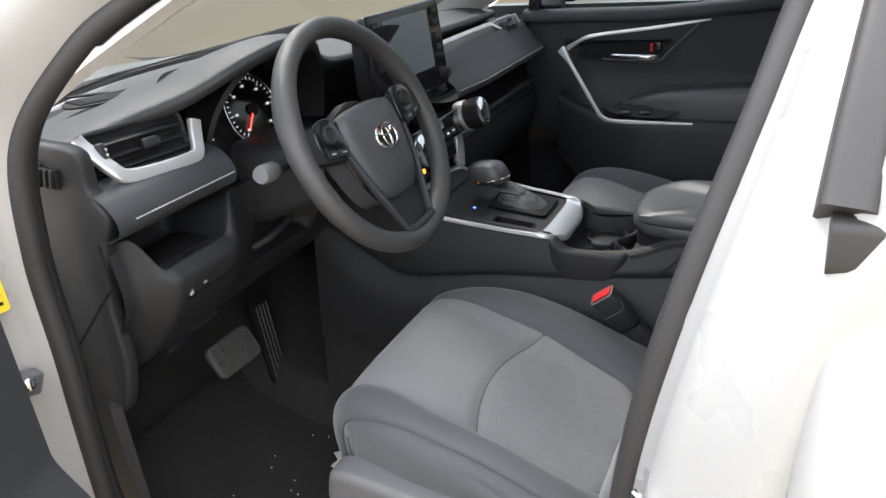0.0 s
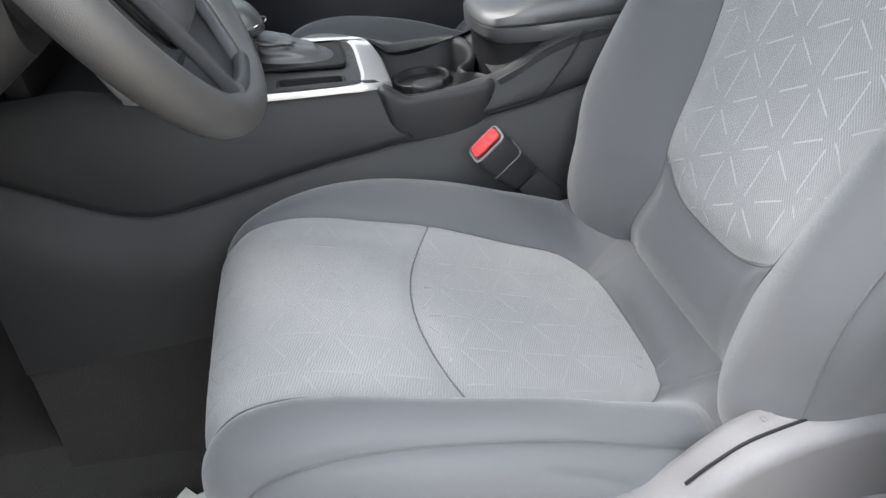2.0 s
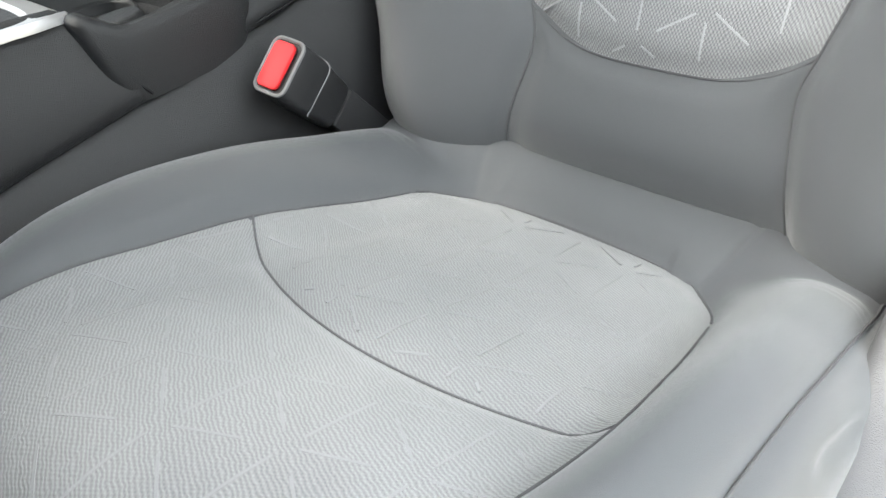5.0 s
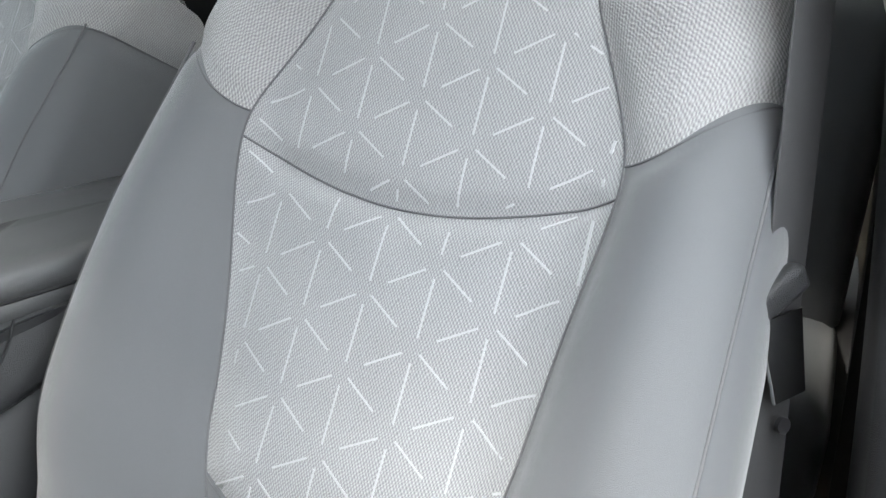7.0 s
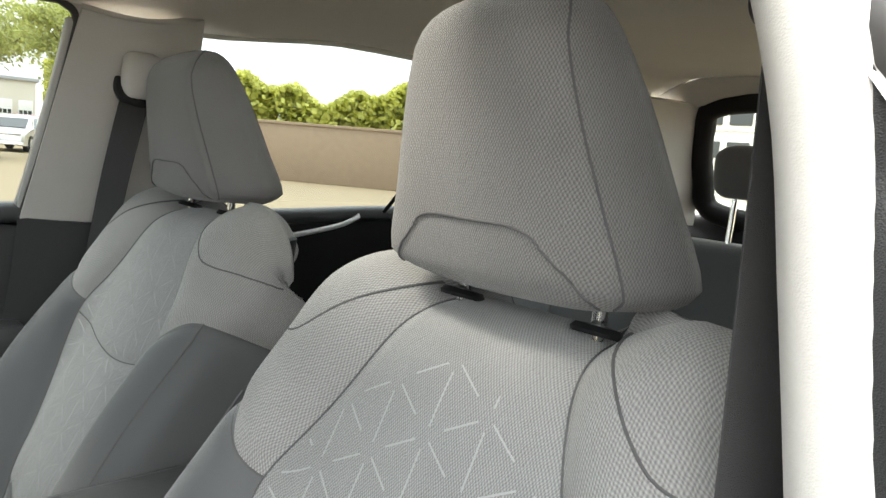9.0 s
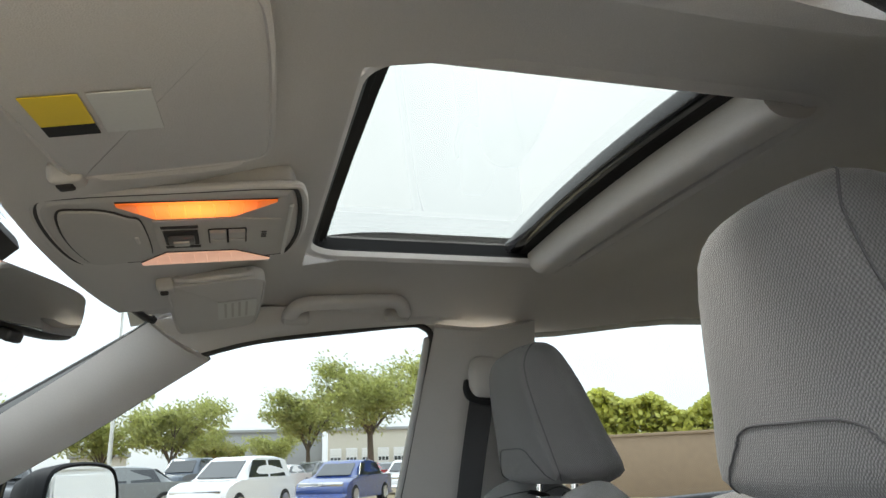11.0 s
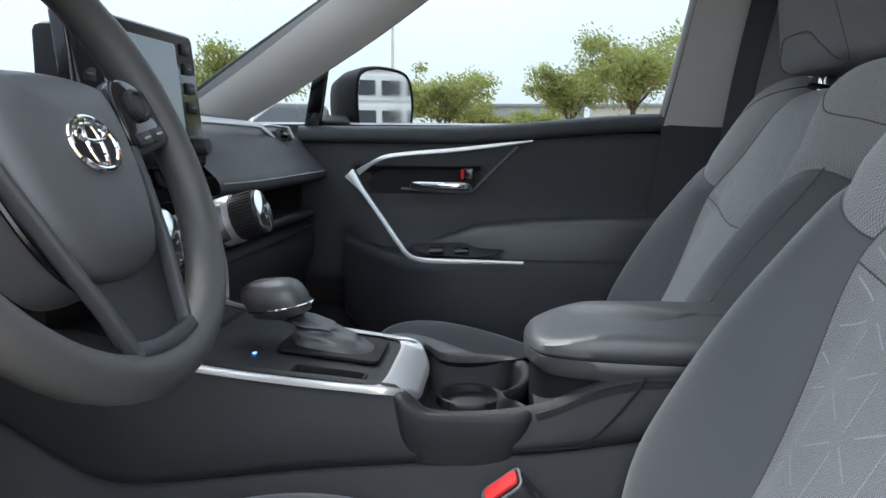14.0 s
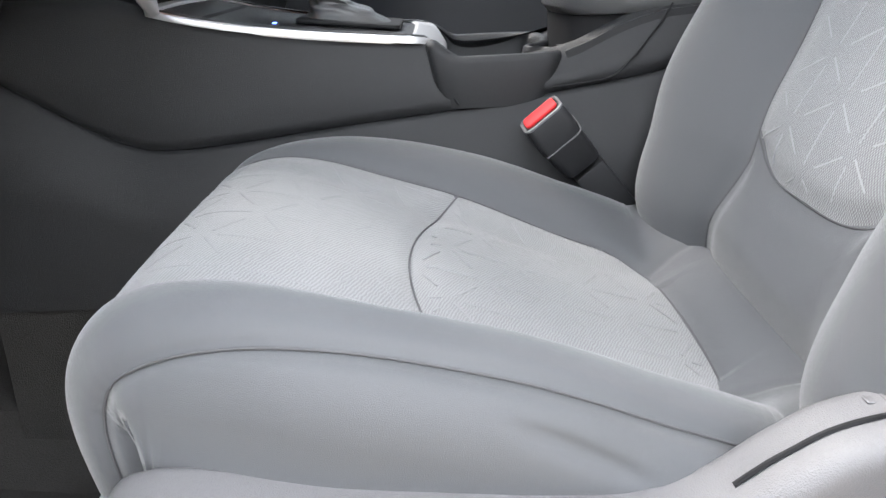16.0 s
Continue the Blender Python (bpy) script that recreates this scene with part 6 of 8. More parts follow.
# silver strip and passenger vent
sv = [(.185, .716, 1.124), (.35, .717, 1.123), (.50, .717, 1.121), (.53, .714, 1.115), (.60, .700, 1.084), (.640, .694, 1.068), (.675, .690, 1.065), (.690, .696, 1.074), (.694, .706, 1.100), (.688, .714, 1.120)]
part("silver_strip", Geo().sweep(spline(sv, 70), rounded(.011, .007, .002, 3), up=(0, -1, .4)), M_SILVER, db, "satin silver strip that frames the outer vent")
part("silver_strip", Geo().sweep(spline([(.52, .719, 1.121), (.60, .720, 1.122), (.688, .714, 1.120)], 20), rounded(.005, .006, .002, 3), up=(0, -1, .4)), M_SILVER, db)
def vent(cx, cy, cz, w, h, yaw, sx):
    v = thing("air_vent", "black air vent with slats and a sliding tab", "air vent", (cx, cy, cz), "air vents")
    m = facing((cx, cy, cz), (math.sin(radians(yaw)), -math.cos(radians(yaw)), .22))
    part("box", Geo().loft([[m @ Vector((x, y, d)) for x, y in rounded(w, h, .012, 4)] for d in (0.004, -.06)]), M_DARK, v)
    ring = [m @ Vector((x, y, .004)) for x, y in rounded(w, h, .012, 5)]
    part("bezel", Geo().tube(ring, .004, n=8, closed=True), M_PLASTIC, v)
    for k in range(3):
        part("slat", Geo().box((w - .014, .003, .024), m @ pose(0, (k - 1) * h * .27, .006, 24), .0014), M_PLASTIC, v)
    for k in range(4):
        part("fin", Geo().box((.002, h - .014, .02), m @ pose((k - 1.5) * w * .22, 0, -.02, 0, 20), .0008, 1), M_PLASTIC, v)
    part("tab", Geo().box((.026, .014, .012), m @ pose(sx * w * .08, 0, .018), .004, 3), M_PLASTIC, v)
    return v
vent(.625, .712, 1.096, .100, .036, 12, 1)
vent(-.603, .775, 1.138, .150, .060, -10, 1)
# driver's vent trim
tr = spline([(-.690, .772, 1.172), (-.686, .765, 1.160), (-.672, .742, 1.130), (-.660, .735, 1.118), (-.62, .730, 1.112), (-.57, .726, 1.110), (-.545, .727, 1.113), (-.530, .738, 1.133), (-.520, .745, 1.152)], 50)
part("vent_trim", Geo().sweep(tr, rounded(.019, .010, .003, 3), up=(0, -1, .35)), M_SILVER, db, "satin silver trim under the driver's vent")
part("vent_wheel", Geo().box((.012, .03, .03), pose(-.672, .762, 1.145, -20), .004, 3), M_PLASTIC, db)
for k in range(4):
    part("wheel_mark", Geo().box((.003, .003, .004), pose(-.672, .745, 1.135 + k * .007), .001, 1), M_PAINT, db)
# side cap with the demister vent
cap = [(p.x, p.y) for p in spline([(.74, 1.165, 0), (.80, 1.175, 0), (.88, 1.17, 0), (.90, 1.0, 0), (.88, .80, 0), (.80, .78, 0), (.76, .86, 0), (.755, .96, 0), (.735, 1.04, 0), (.715, 1.085, 0), (.735, 1.12, 0)], 80, True)]
mside = Matrix(((0, 0, 1, -.722), (1, 0, 0, 0), (0, 1, 0, 0), (0, 0, 0, 1)))
part("side_cap", Geo().plate(cap, .022, mside, .006, 3), M_PLASTIC, db)
part("demister", Geo().box((.006, .055, .026), pose(-.726, .80, 1.135, 4), .003), M_DARK, db)
for k in range(5):
    part("demister_slat", Geo().box((.006, .004, .024), pose(-.729, .780 + k * .010, 1.135, 18), .001, 1), M_PLASTIC, db)
# demister grille on top
gv = part("top_grille", Geo().plate([(p.x, p.y) for p in spline([(-.055, -.018, 0), (.05, -.022, 0), (.06, .0, 0), (.045, .018, 0), (-.05, .020, 0)], 30, True)], .003, facing((-.50, .93, 1.171), (-.04, -.10, 1), (0, 1, 0)) @ pose(0, 0, 0, 0, 0, -20), .001), M_DARK, db)
for k in range(9):
    part("grille_bar", Geo().box((.10, .0022, .004), facing((-.50, .93, 1.174), (-.04, -.10, 1), (0, 1, 0)) @ pose(0, -.015 + k * .0038, 0, 0, 0, -20), .0008, 1), M_PLASTIC, gv)
# open pocket, knee panel with switches
rows = []
for x in np.linspace(-.718, -.16, 110):
    k = smooth((x + .56) / .12)
    side = smooth((-.655 - x) / .045)
    pocket = smooth((x + .688) / .026) * smooth((-.512 - x) / .036)
    cubby = smooth((x + .445) / .02) * smooth((-.245 - x) / .02)
    e = 1.043 - .050 * pocket - .012 * smooth((x + .50) / .05)
    prof = [(.842, 1.080), (.838, 1.03), (.830, e - .004), (.810, e - .015), (.750 + .03 * k, e - .012), (.716 + .05 * k, e - .003), (.705 + .05 * k, e), (.698 + .05 * k, e - .008), (.692 + .05 * k, .968), (.712 + .045 * k, .92), (.76 + .03 * k, .865), (.805 + .02 * k, .825), (.86, .80), (.95, .795)]
    rows.append([(x, p.x + .04 * side + .045 * cubby * smooth((p.y - .87) / .02) * smooth((.985 - p.y) / .02), p.y) for p in spline([(y, z, 0) for y, z in prof], 70)])
part("knee_panel", Geo().grid(rows), M_PLASTIC, db, angle=50)
part("pocket_floor_mat", Geo().box((.13, .07, .004), pose(-.60, .775, .983), .002), M_DARK, db)
part("release_handle", Geo().sweep(spline([(-.425, .775, .912), (-.40, .758, .922), (-.355, .757, .934), (-.325, .770, .942)], 20), rounded(.022, .012, .005, 4)), M_PLASTIC, db)
for a, b in (((-.722, .742, 1.05), (-.722, .742, .99)), ((-.722, .742, .99), (-.722, .845, .885)), ((-.722, .845, .885), (-.722, .86, .80))):
    part("cap_joint", Geo().tube([a, tuple(lerp(i, j, .5) for i, j in zip(a, b)), b], .0022, n=6), M_DARK, db)
sp = facing((-.60, .706, .955), (.0, -.93, -.22))
plate = part("switch_plate", Geo().plate(rounded(.11, .042, .006, 4), .005, sp @ pose(0, 0, 0, 0, 0, 4), .0015), M_PLASTIC, db)
for x, w in ((-.038, .024), (-.010, .026), (.028, .044)):
    part("switch", Geo().box((w, .032, .006), sp @ pose(x, 0, .006, 0, 0, 4), .002), M_DARK, plate)
for x, y in ((-.038, .003), (-.012, .0), (-.038, -.006)):
    part("switch_mark", Geo().box((.007, .006, .001), sp @ pose(x, y, .0095), .0003, 1), M_PAINT, plate)
part("obd_cover", Geo().box((.06, .03, .012), pose(-.52, .83, .812, -30), .004), M_PLASTIC, db)
part("bonnet_handle", Geo().box((.05, .02, .012), pose(-.60, .80, .822, -35), .004), M_DARK, db)
# column shroud and inner knee slope
rings = []
for y, w, h, z in ((.86, .15, .15, 1.005), (.74, .14, .13, 1.018), (.66, .115, .105, 1.034), (.625, .09, .085, 1.046)):
    rings.append([Vector((-.355 + x, y, z + v)) for x, v in rounded(w, h, .03, 5)])
part("column_shroud", Geo().loft(rings), M_PLASTIC, db)
# instrument binnacle: arch, bowl and dials
def arch(k, y, grow):
    a = math.pi * k
    return Vector((-.352 + (.150 + grow) * math.cos(a) * (1 if math.sin(a) > .5 else 1.0), y, 1.075 + (.145 + grow) * math.sin(a) ** .75))
rows = []
for y, gr in ((.705, .004), (.700, -.002), (.712, -.010), (.76, -.018), (.805, -.022)):
    rows.append([arch(k / 40, y + .05 * (1 - math.sin(math.pi * k / 40)), gr) for k in range(41)])
part("cluster_hood", Geo().grid(rows), M_DARK, db)
cf = facing((-.352, .805, 1.115), (0, -.94, .34))
cl = part("cluster_face", Geo().plate(rounded(.30, .19, .04, 6), .004, cf, .001), M_GLOSS, db)
M_DIAL = glowing("dial_marks", (0.9, 0.9, 0.9), 0.08)
M_NEEDLE = glowing("red_needle", (1.0, 0.05, 0.03), 0.9)
for cx, r in ((.02, .062),):
    part("dial_ring", Geo().tube([cf @ Vector((cx + r * math.cos(a), r * math.sin(a), .006)) for a in np.linspace(0, 2 * math.pi, 60, endpoint=False)], .0016, n=6, closed=True), M_CHROME, cl)
    for k in range(31):
        a = radians(225 - k * 9)
        L = .010 if k % 5 == 0 else .005
        part("tick", Geo().box((L, .0014, .001), cf @ pose(cx + (r - .006 - L / 2) * math.cos(a), (r - .006 - L / 2) * math.sin(a), .006, 0, 0, math.degrees(a)), .0003, 1), M_DIAL, cl)
    part("needle", Geo().box((.046, .0022, .002), cf @ pose(cx + .018 * math.cos(radians(225)), .018 * math.sin(radians(225)), .008, 0, 0, 225), .0006, 1), M_NEEDLE, cl)
    part("hub", Geo().lathe([(.010, 0), (.010, .004), (.008, .006)], cf @ pose(cx, 0, .005), 20), M_DARK, cl)
    for k in range(7):
        a = radians(225 - k * 45)
        part("numeral_bar", Geo().box((.0065, .0042, .001), cf @ pose(cx + .040 * math.cos(a), .040 * math.sin(a), .006), .0003, 1), M_DIAL, cl)
for sx in (-1,):
    part("side_gauge", Geo().tube([cf @ Vector((-.10 + .034 * math.cos(a), .034 * math.sin(a), .006)) for a in np.linspace(1.6, 4.6, 24)], .0014, n=6), M_CHROME, cl)
    for k in range(5):
        part("gauge_bar", Geo().box((.012, .003, .001), cf @ pose(-.095, -.02 + k * .01, .006), .0003, 1), M_DIAL, cl)

# ---- centre screen ----
sc = thing("touch_screen", "black touch screen, lit grey, with side buttons and two knobs", "screen", (.01, .69, 1.1))
ms = facing((.012, .680, 1.146), (-.05, -1, .10))
part("bezel", Geo().plate(rounded(.270, .172, .010, 4), .018, ms @ pose(0, -.002, -.018), .004, 3), M_GLOSS, sc)
part("back", Geo().box((.26, .05, .13), pose(.012, .71, 1.145), .01), M_DARK, sc)
M_SCREEN = material("grey_lcd", (0.05, 0.06, 0.065), 0.16, grain=0.02, spec=0.9)
M_SCREEN.node_tree.nodes["Principled BSDF"].inputs["Emission Color"].default_value = (0.16, 0.20, 0.22, 1)
M_SCREEN.node_tree.nodes["Principled BSDF"].inputs["Emission Strength"].default_value = 0.06
part("display", Geo().plate(rounded(.165, .112, .003, 2), .0015, ms @ pose(0, .012, 0), .0004, 1), M_SCREEN, sc, "grey-blue lit display")
for sx in (-1, 1):
    for k in range(4):
        part("button", Geo().box((.022, .014, .003), ms @ pose(sx * .110, .064 - k * .025, .001), .001), M_PLASTIC, sc)
        part("button_mark", Geo().box((.012, .0028, .001), ms @ pose(sx * .110, .064 - k * .025, .0032), .0003, 1), M_SHIELD, sc)
    part("knob", Geo().lathe([(.012, 0), (.012, .014), (.010, .017), (.002, .0175)], ms @ pose(sx * .108, -.062, 0), 28), M_PLASTIC, sc)
# vents under the screen
for sx in (-1, 1):
    vent(.012 + sx * .085, .690, 1.052, .115, .032, 0, sx)

# ---- climate panel ----
cp = thing("climate_panel", "black climate panel with two ribbed silver-ringed knobs", "climate controls", (0, .63, .99))
mc = facing((.0, .635, .985), (0, -.95, .30))
part("face", Geo().plate(rounded(.27, .052, .012, 4), .02, mc @ pose(0, 0, -.016), .004, 3), M_GLOSS, cp)
for k in range(6):
    part("button", Geo().box((.022, .014, .004), mc @ pose(-.065 + k * .026, -.010, .004), .0015), M_PLASTIC, cp)
    part("button_mark", Geo().box((.010, .003, .001), mc @ pose(-.065 + k * .026, -.010, .0065), .0003, 1), M_DIAL, cp)
part("readout", Geo().box((.07, .016, .002), mc @ pose(0, .012, .004), .0006, 1), M_SCREEN, cp)
for sx in (-1, 1):
    kb = part("knob", Geo().lathe([(.034, -.01), (.034, .004), (.0335, .012)], mc @ pose(sx * .142, 0, 0), 48), M_SILVER, cp, "satin silver knob ring")
    part("grip", Geo().lathe([(.030, .010), (.031, .014), (.030, .046), (.027, .049)], mc @ pose(sx * .142, 0, 0), 48), M_PLASTIC, kb)
    for k in range(40):
        a = 2 * math.pi * k / 40
        part("rib", Geo().box((.0018, .0018, .030), mc @ pose(sx * .142 + .0308 * math.cos(a), .0308 * math.sin(a), .030, 0, 0, math.degrees(a)), .0005, 1), M_DARK, kb)
    part("chrome_ring", Geo().lathe([(.0285, .046), (.0295, .049), (.0265, .051)], mc @ pose(sx * .142, 0, 0), 40), M_CHROME, kb)
    part("cap_mark", Geo().box((.003, .022, .001), mc @ pose(sx * .142, 0, .0505), .0003, 1), M_SHIELD, kb)
# lower shelf between panel and console, silver legs
part("phone_shelf", Geo().box((.22, .20, .012), pose(0, .70, .875, 8), .004), M_DARK, cp)
part("back_wall", Geo().box((.21, .03, .20), pose(0, .76, .93), .01), M_DARK, cp)
lowp = part("switch_row", Geo().box((.20, .02, .034), pose(0, .655, .925, -12), .004), M_PLASTIC, cp)
part("seat_heat_mark", Geo().box((.022, .002, .012), pose(-.055, .643, .926, -12), .0005, 1), glowing("orange_mark", (1.0, .25, .03), .8), lowp, "lit orange warning mark")
for k in range(4):
    part("switch", Geo().box((.03, .006, .022), pose(-.015 + k * .034, .644, .926, -12), .002), M_DARK, lowp)
for sx in (-1, 1):
    part("silver_leg", Geo().sweep(spline([(sx * .150, .662, .958), (sx * .145, .654, .925), (sx * .132, .648, .898), (sx * .120, .644, .884)], 16), rounded(.030, .012, .004, 3), up=(0, -1, .5)), M_SILVER, cp, "satin silver leg")

# passenger shelf, glove box, lower dash
gb = thing("glove_box", "black glove box under an open dashboard shelf", "glove box", (.43, .75, .8))
part("shelf", Geo().box((.50, .12, .014), pose(.43, .715, .945, -3), .005), M_PLASTIC, gb)
part("shelf_lip", Geo().tube([(.19, .668, .948), (.43, .660, .950), (.68, .668, .948)], .008, n=10), M_PLASTIC, gb)
part("shelf_back", Geo().box((.54, .02, .09), pose(.43, .78, .985), .004), M_DARK, gb)
rows = [[(x, p.x, p.y) for p in spline([(.69, .935, 0), (.668, .90, 0), (.675, .84, 0), (.71, .77, 0), (.78, .72, 0), (.88, .70, 0)], 20)] for x in np.linspace(.16, .715, 20)]
part("lid", Geo().sheet(rows, .02), M_PLASTIC, gb)
part("lid_gap", Geo().tube([(.19, .664, .915), (.68, .664, .915)], .002, n=6), M_DARK, gb)

# ---- steering wheel ----
sw = thing("steering_wheel", "black three-spoke steering wheel with a chrome badge and switch pads", "steering wheel", WHEEL_AT)
tl = radians(24.6)
wm = Matrix((( 1, 0, 0), (0, math.sin(tl), -math.cos(tl)), (0, math.cos(tl), math.sin(tl)))).to_4x4()
wm.translation = WHEEL_AT
RW = .170
rings = []
for k in range(120):
    a = 2 * math.pi * k / 120
    fat = .0155 + .0016 * math.exp(-((math.degrees(a) - 25) / 14) ** 2) + .0016 * math.exp(-((math.degrees(a) - 155) / 14) ** 2)
    rings.append([wm @ Vector(((RW + fat * math.cos(b)) * math.cos(a), (RW + fat * math.cos(b)) * math.sin(a), fat * 1.12 * math.sin(b))) for b in np.linspace(0, 2 * math.pi, 20, endpoint=False)])
part("rim", Geo().grid(rings, cu=True, cv=True), M_WHEEL, sw, "grained black rim")
hub = [(-.074, .048), (-.060, .058), (0, .062), (.060, .058), (.074, .048), (.078, .020), (.068, -.030), (.050, -.062), (.025, -.074), (-.025, -.074), (-.050, -.062), (-.068, -.030), (-.078, .020)]
hub = [(x, y * 1.10 - .024) for x, y in hub]
hub = [(p.x, p.y) for p in spline([(x, y, 0) for x, y in hub], 64, True)]
part("airbag_cover", Geo().loft([[wm @ Vector((x * s, y * s + .004, h)) for x, y in hub] for s, h in ((1.0, -.045), (1.0, -.006), (.985, .003), (.94, .010), (.80, .017), (.5, .022), (.15, .024))]), M_HUB, sw, "smooth black airbag cover")
part("trim_line", Geo().tube([wm @ Vector((x * 1.03, y * 1.03 + .004, -.006)) for x, y in hub], .0022, n=6, closed=True), M_GLOSS, sw)
part("hub_back", Geo().lathe([(.045, -.09), (.05, -.06), (.060, -.03), (.058, -.012)], wm, 40), M_PLASTIC, sw)
# badge: rings of chrome
def oval(rx, ry, cx=0, cy=0, n=48):
    return [wm @ Vector((cx + rx * math.cos(a), cy - .012 + ry * math.sin(a), .0245)) for a in np.linspace(0, 2 * math.pi, n, endpoint=False)]
bd = part("badge_base", Geo().lathe([(.001, .0225), (.021, .0225), (.022, .0235), (.020, .0245)], wm @ pose(0, -.012, 0) @ Matrix.Diagonal((1.25, .93, 1, 1)), 40), M_DARK, sw, "oval chrome badge")
part("badge_ring", Geo().tube(oval(.0262, .0190), .0022, n=8, closed=True), M_CHROME, bd)
part("badge_ring", Geo().tube(oval(.0085, .0165), .0018, n=8, closed=True), M_CHROME, bd)
part("badge_ring", Geo().tube(oval(.0170, .0062, 0, .0078), .0018, n=8, closed=True), M_CHROME, bd)
# spokes
def spoke(pts, w0, w1, name, mat, h=.0, th=.012):
    return part(name, Geo().sweep([wm @ Vector((x, y, h + .008 * math.sin(math.pi * k / (len(pts) - 1)))) for k, (x, y) in enumerate(pts)], lambda t: rounded(lerp(w0, w1, t), th, .004, 3), up=wm.to_3x3() @ Vector((0, 0, 1))), mat, sw)
for sx in (-1, 1):
    spoke([(sx * .060, .010), (sx * .100, .014), (sx * .140, .020), (sx * .166, .026)], .062, .046, "spoke", M_PLASTIC, -.008, .022)
    pad = part("switch_pad", Geo().plate([(sx * x, y) for x, y in [(p.x, p.y) for p in spline([(.082, -.008, 0), (.128, .0, 0), (.138, .02, 0), (.128, .046, 0), (.098, .05, 0), (.084, .035, 0)], 36, True)]], .010, wm @ pose(0, .0, .002), .003, 3), M_GLOSS, sw)
    part("round_key", Geo().lathe([(.014, .0), (.014, .004), (.011, .006), (.009, .004), (.001, .0045)], wm @ pose(sx * .110, .026, .012), 28), M_PLASTIC, pad)
    for k in range(2):
        part("bar_key", Geo().box((.022, .011, .005), wm @ pose(sx * (.098 + k * .024), -.003 + k * .004, .013, 0, 0, sx * 10), .002), M_PLASTIC, pad)
        part("key_mark", Geo().box((.010, .002, .001), wm @ pose(sx * (.098 + k * .024), -.003 + k * .004, .0163, 0, 0, sx * 10), .0003, 1), M_STITCH, pad)
part("lower_spoke", Geo().loft([[wm @ Vector((x, y, h)) for x, y in ((-w + .006, d), (-w, d - .004), (-w * .94, d - .012), (w * .94, d - .012), (w, d - .004), (w - .006, d))] for w, d, h in ((.074, -.045, -.002), (.062, -.085, .000), (.050, -.118, .001), (.040, -.145, .002), (.038, -.158, .002))], True), M_PLASTIC, sw, "dark grey lower spoke")
for sx in (-1, 1):
    part("spoke_edge", Geo().sweep([wm @ Vector((sx * w, d, h)) for w, d, h in ((.086, .000, .004), (.078, -.035, .006), (.064, -.080, .007), (.052, -.112, .007), (.042, -.140, .006), (.037, -.153, .005))], rounded(.007, .012, .003, 3), up=wm.to_3x3() @ Vector((0, 0, 1))), M_SOFT, sw)
part("lower_bridge", Geo().sweep([wm @ Vector((x, -.150 - .004 * (1 - (x / .04) ** 2), .008)) for x in np.linspace(-.040, .040, 12)], rounded(.012, .012, .004, 3), up=wm.to_3x3() @ Vector((0, 0, 1))), M_SOFT, sw)
# stalks
M_GREY = material("mid_grey_plastic", (0.13, 0.13, 0.135), 0.5, grain=0.05)
for sx in (-1, 1):
    st_ = thing("column_stalk", "black column stalk with a grey turning end", "stalk", (-.352 + sx * .06, .68, 1.06), "column stalks")
    a, b = Vector((-.352 + sx * .055, .665, 1.062)), Vector((-.352 + sx * .175, .640, 1.080))
    part("arm", Geo().tube([a, a.lerp(b, .35), a.lerp(b, .7)], lambda t: lerp(.009, .008, t), n=14), M_PLASTIC, st_)
    part("grip", Geo().tube([a.lerp(b, .66), a.lerp(b, .70), a.lerp(b, .95), b], lambda t: (.009, .0135, .0140, .0115)[min(3, int(t * 3 + .5))], n=18), M_GREY if sx < 0 else M_PLASTIC, st_)

# ---- pedals and kick panels ----
M_TREAD = material("worn_pedal_rubber", (0.075, 0.072, 0.068), 0.55, grain=0.15, blotch=0.15)
pd = thing("brake_pedal", "black rubber brake pedal with a chevron tread", "pedal", (-.33, .95, .6))
mp = facing((-.350, .955, .622), (-.04, -.82, .55))
part("pad", Geo().plate(rounded(.115, .070, .016, 5), .016, mp, .005, 3), M_TREAD, pd)
for i in range(5):
    for j in range(6):
        part("tread", Geo().box((.013, .0045, .003), mp @ pose(-.042 + i * .021, -.026 + j * .0105, .017, 0, 0, 35 if (i % 2) else -35), .001, 1), M_TREAD, pd)
part("arm", Geo().box((.016, .02, .30), pose(-.350, 1.04, .78, 28), .004), M_DARK, pd)
ac = thing("accelerator_pedal", "long ribbed black accelerator pedal", "pedal", (-.165, 1.03, .4))
a, b = Vector((-.188, 1.010, .650)), Vector((-.158, 1.030, .385))
mp = facing((a + b) / 2, (-.05, -.92, .10))
part("pad", Geo().plate(rounded(.052, .26, .014, 4), .014, mp, .004, 3), M_DARK, ac)
for k in range(4):
    part("rib", Geo().box((.004, .185, .004), mp @ pose(-.016 + k * .0105, .018, .015), .0012, 1), M_TREAD, ac)
for k in range(3):
    part("rib", Geo().box((.040, .004, .004), mp @ pose(0, -.085 - k * .010, .015), .0012, 1), M_TREAD, ac)

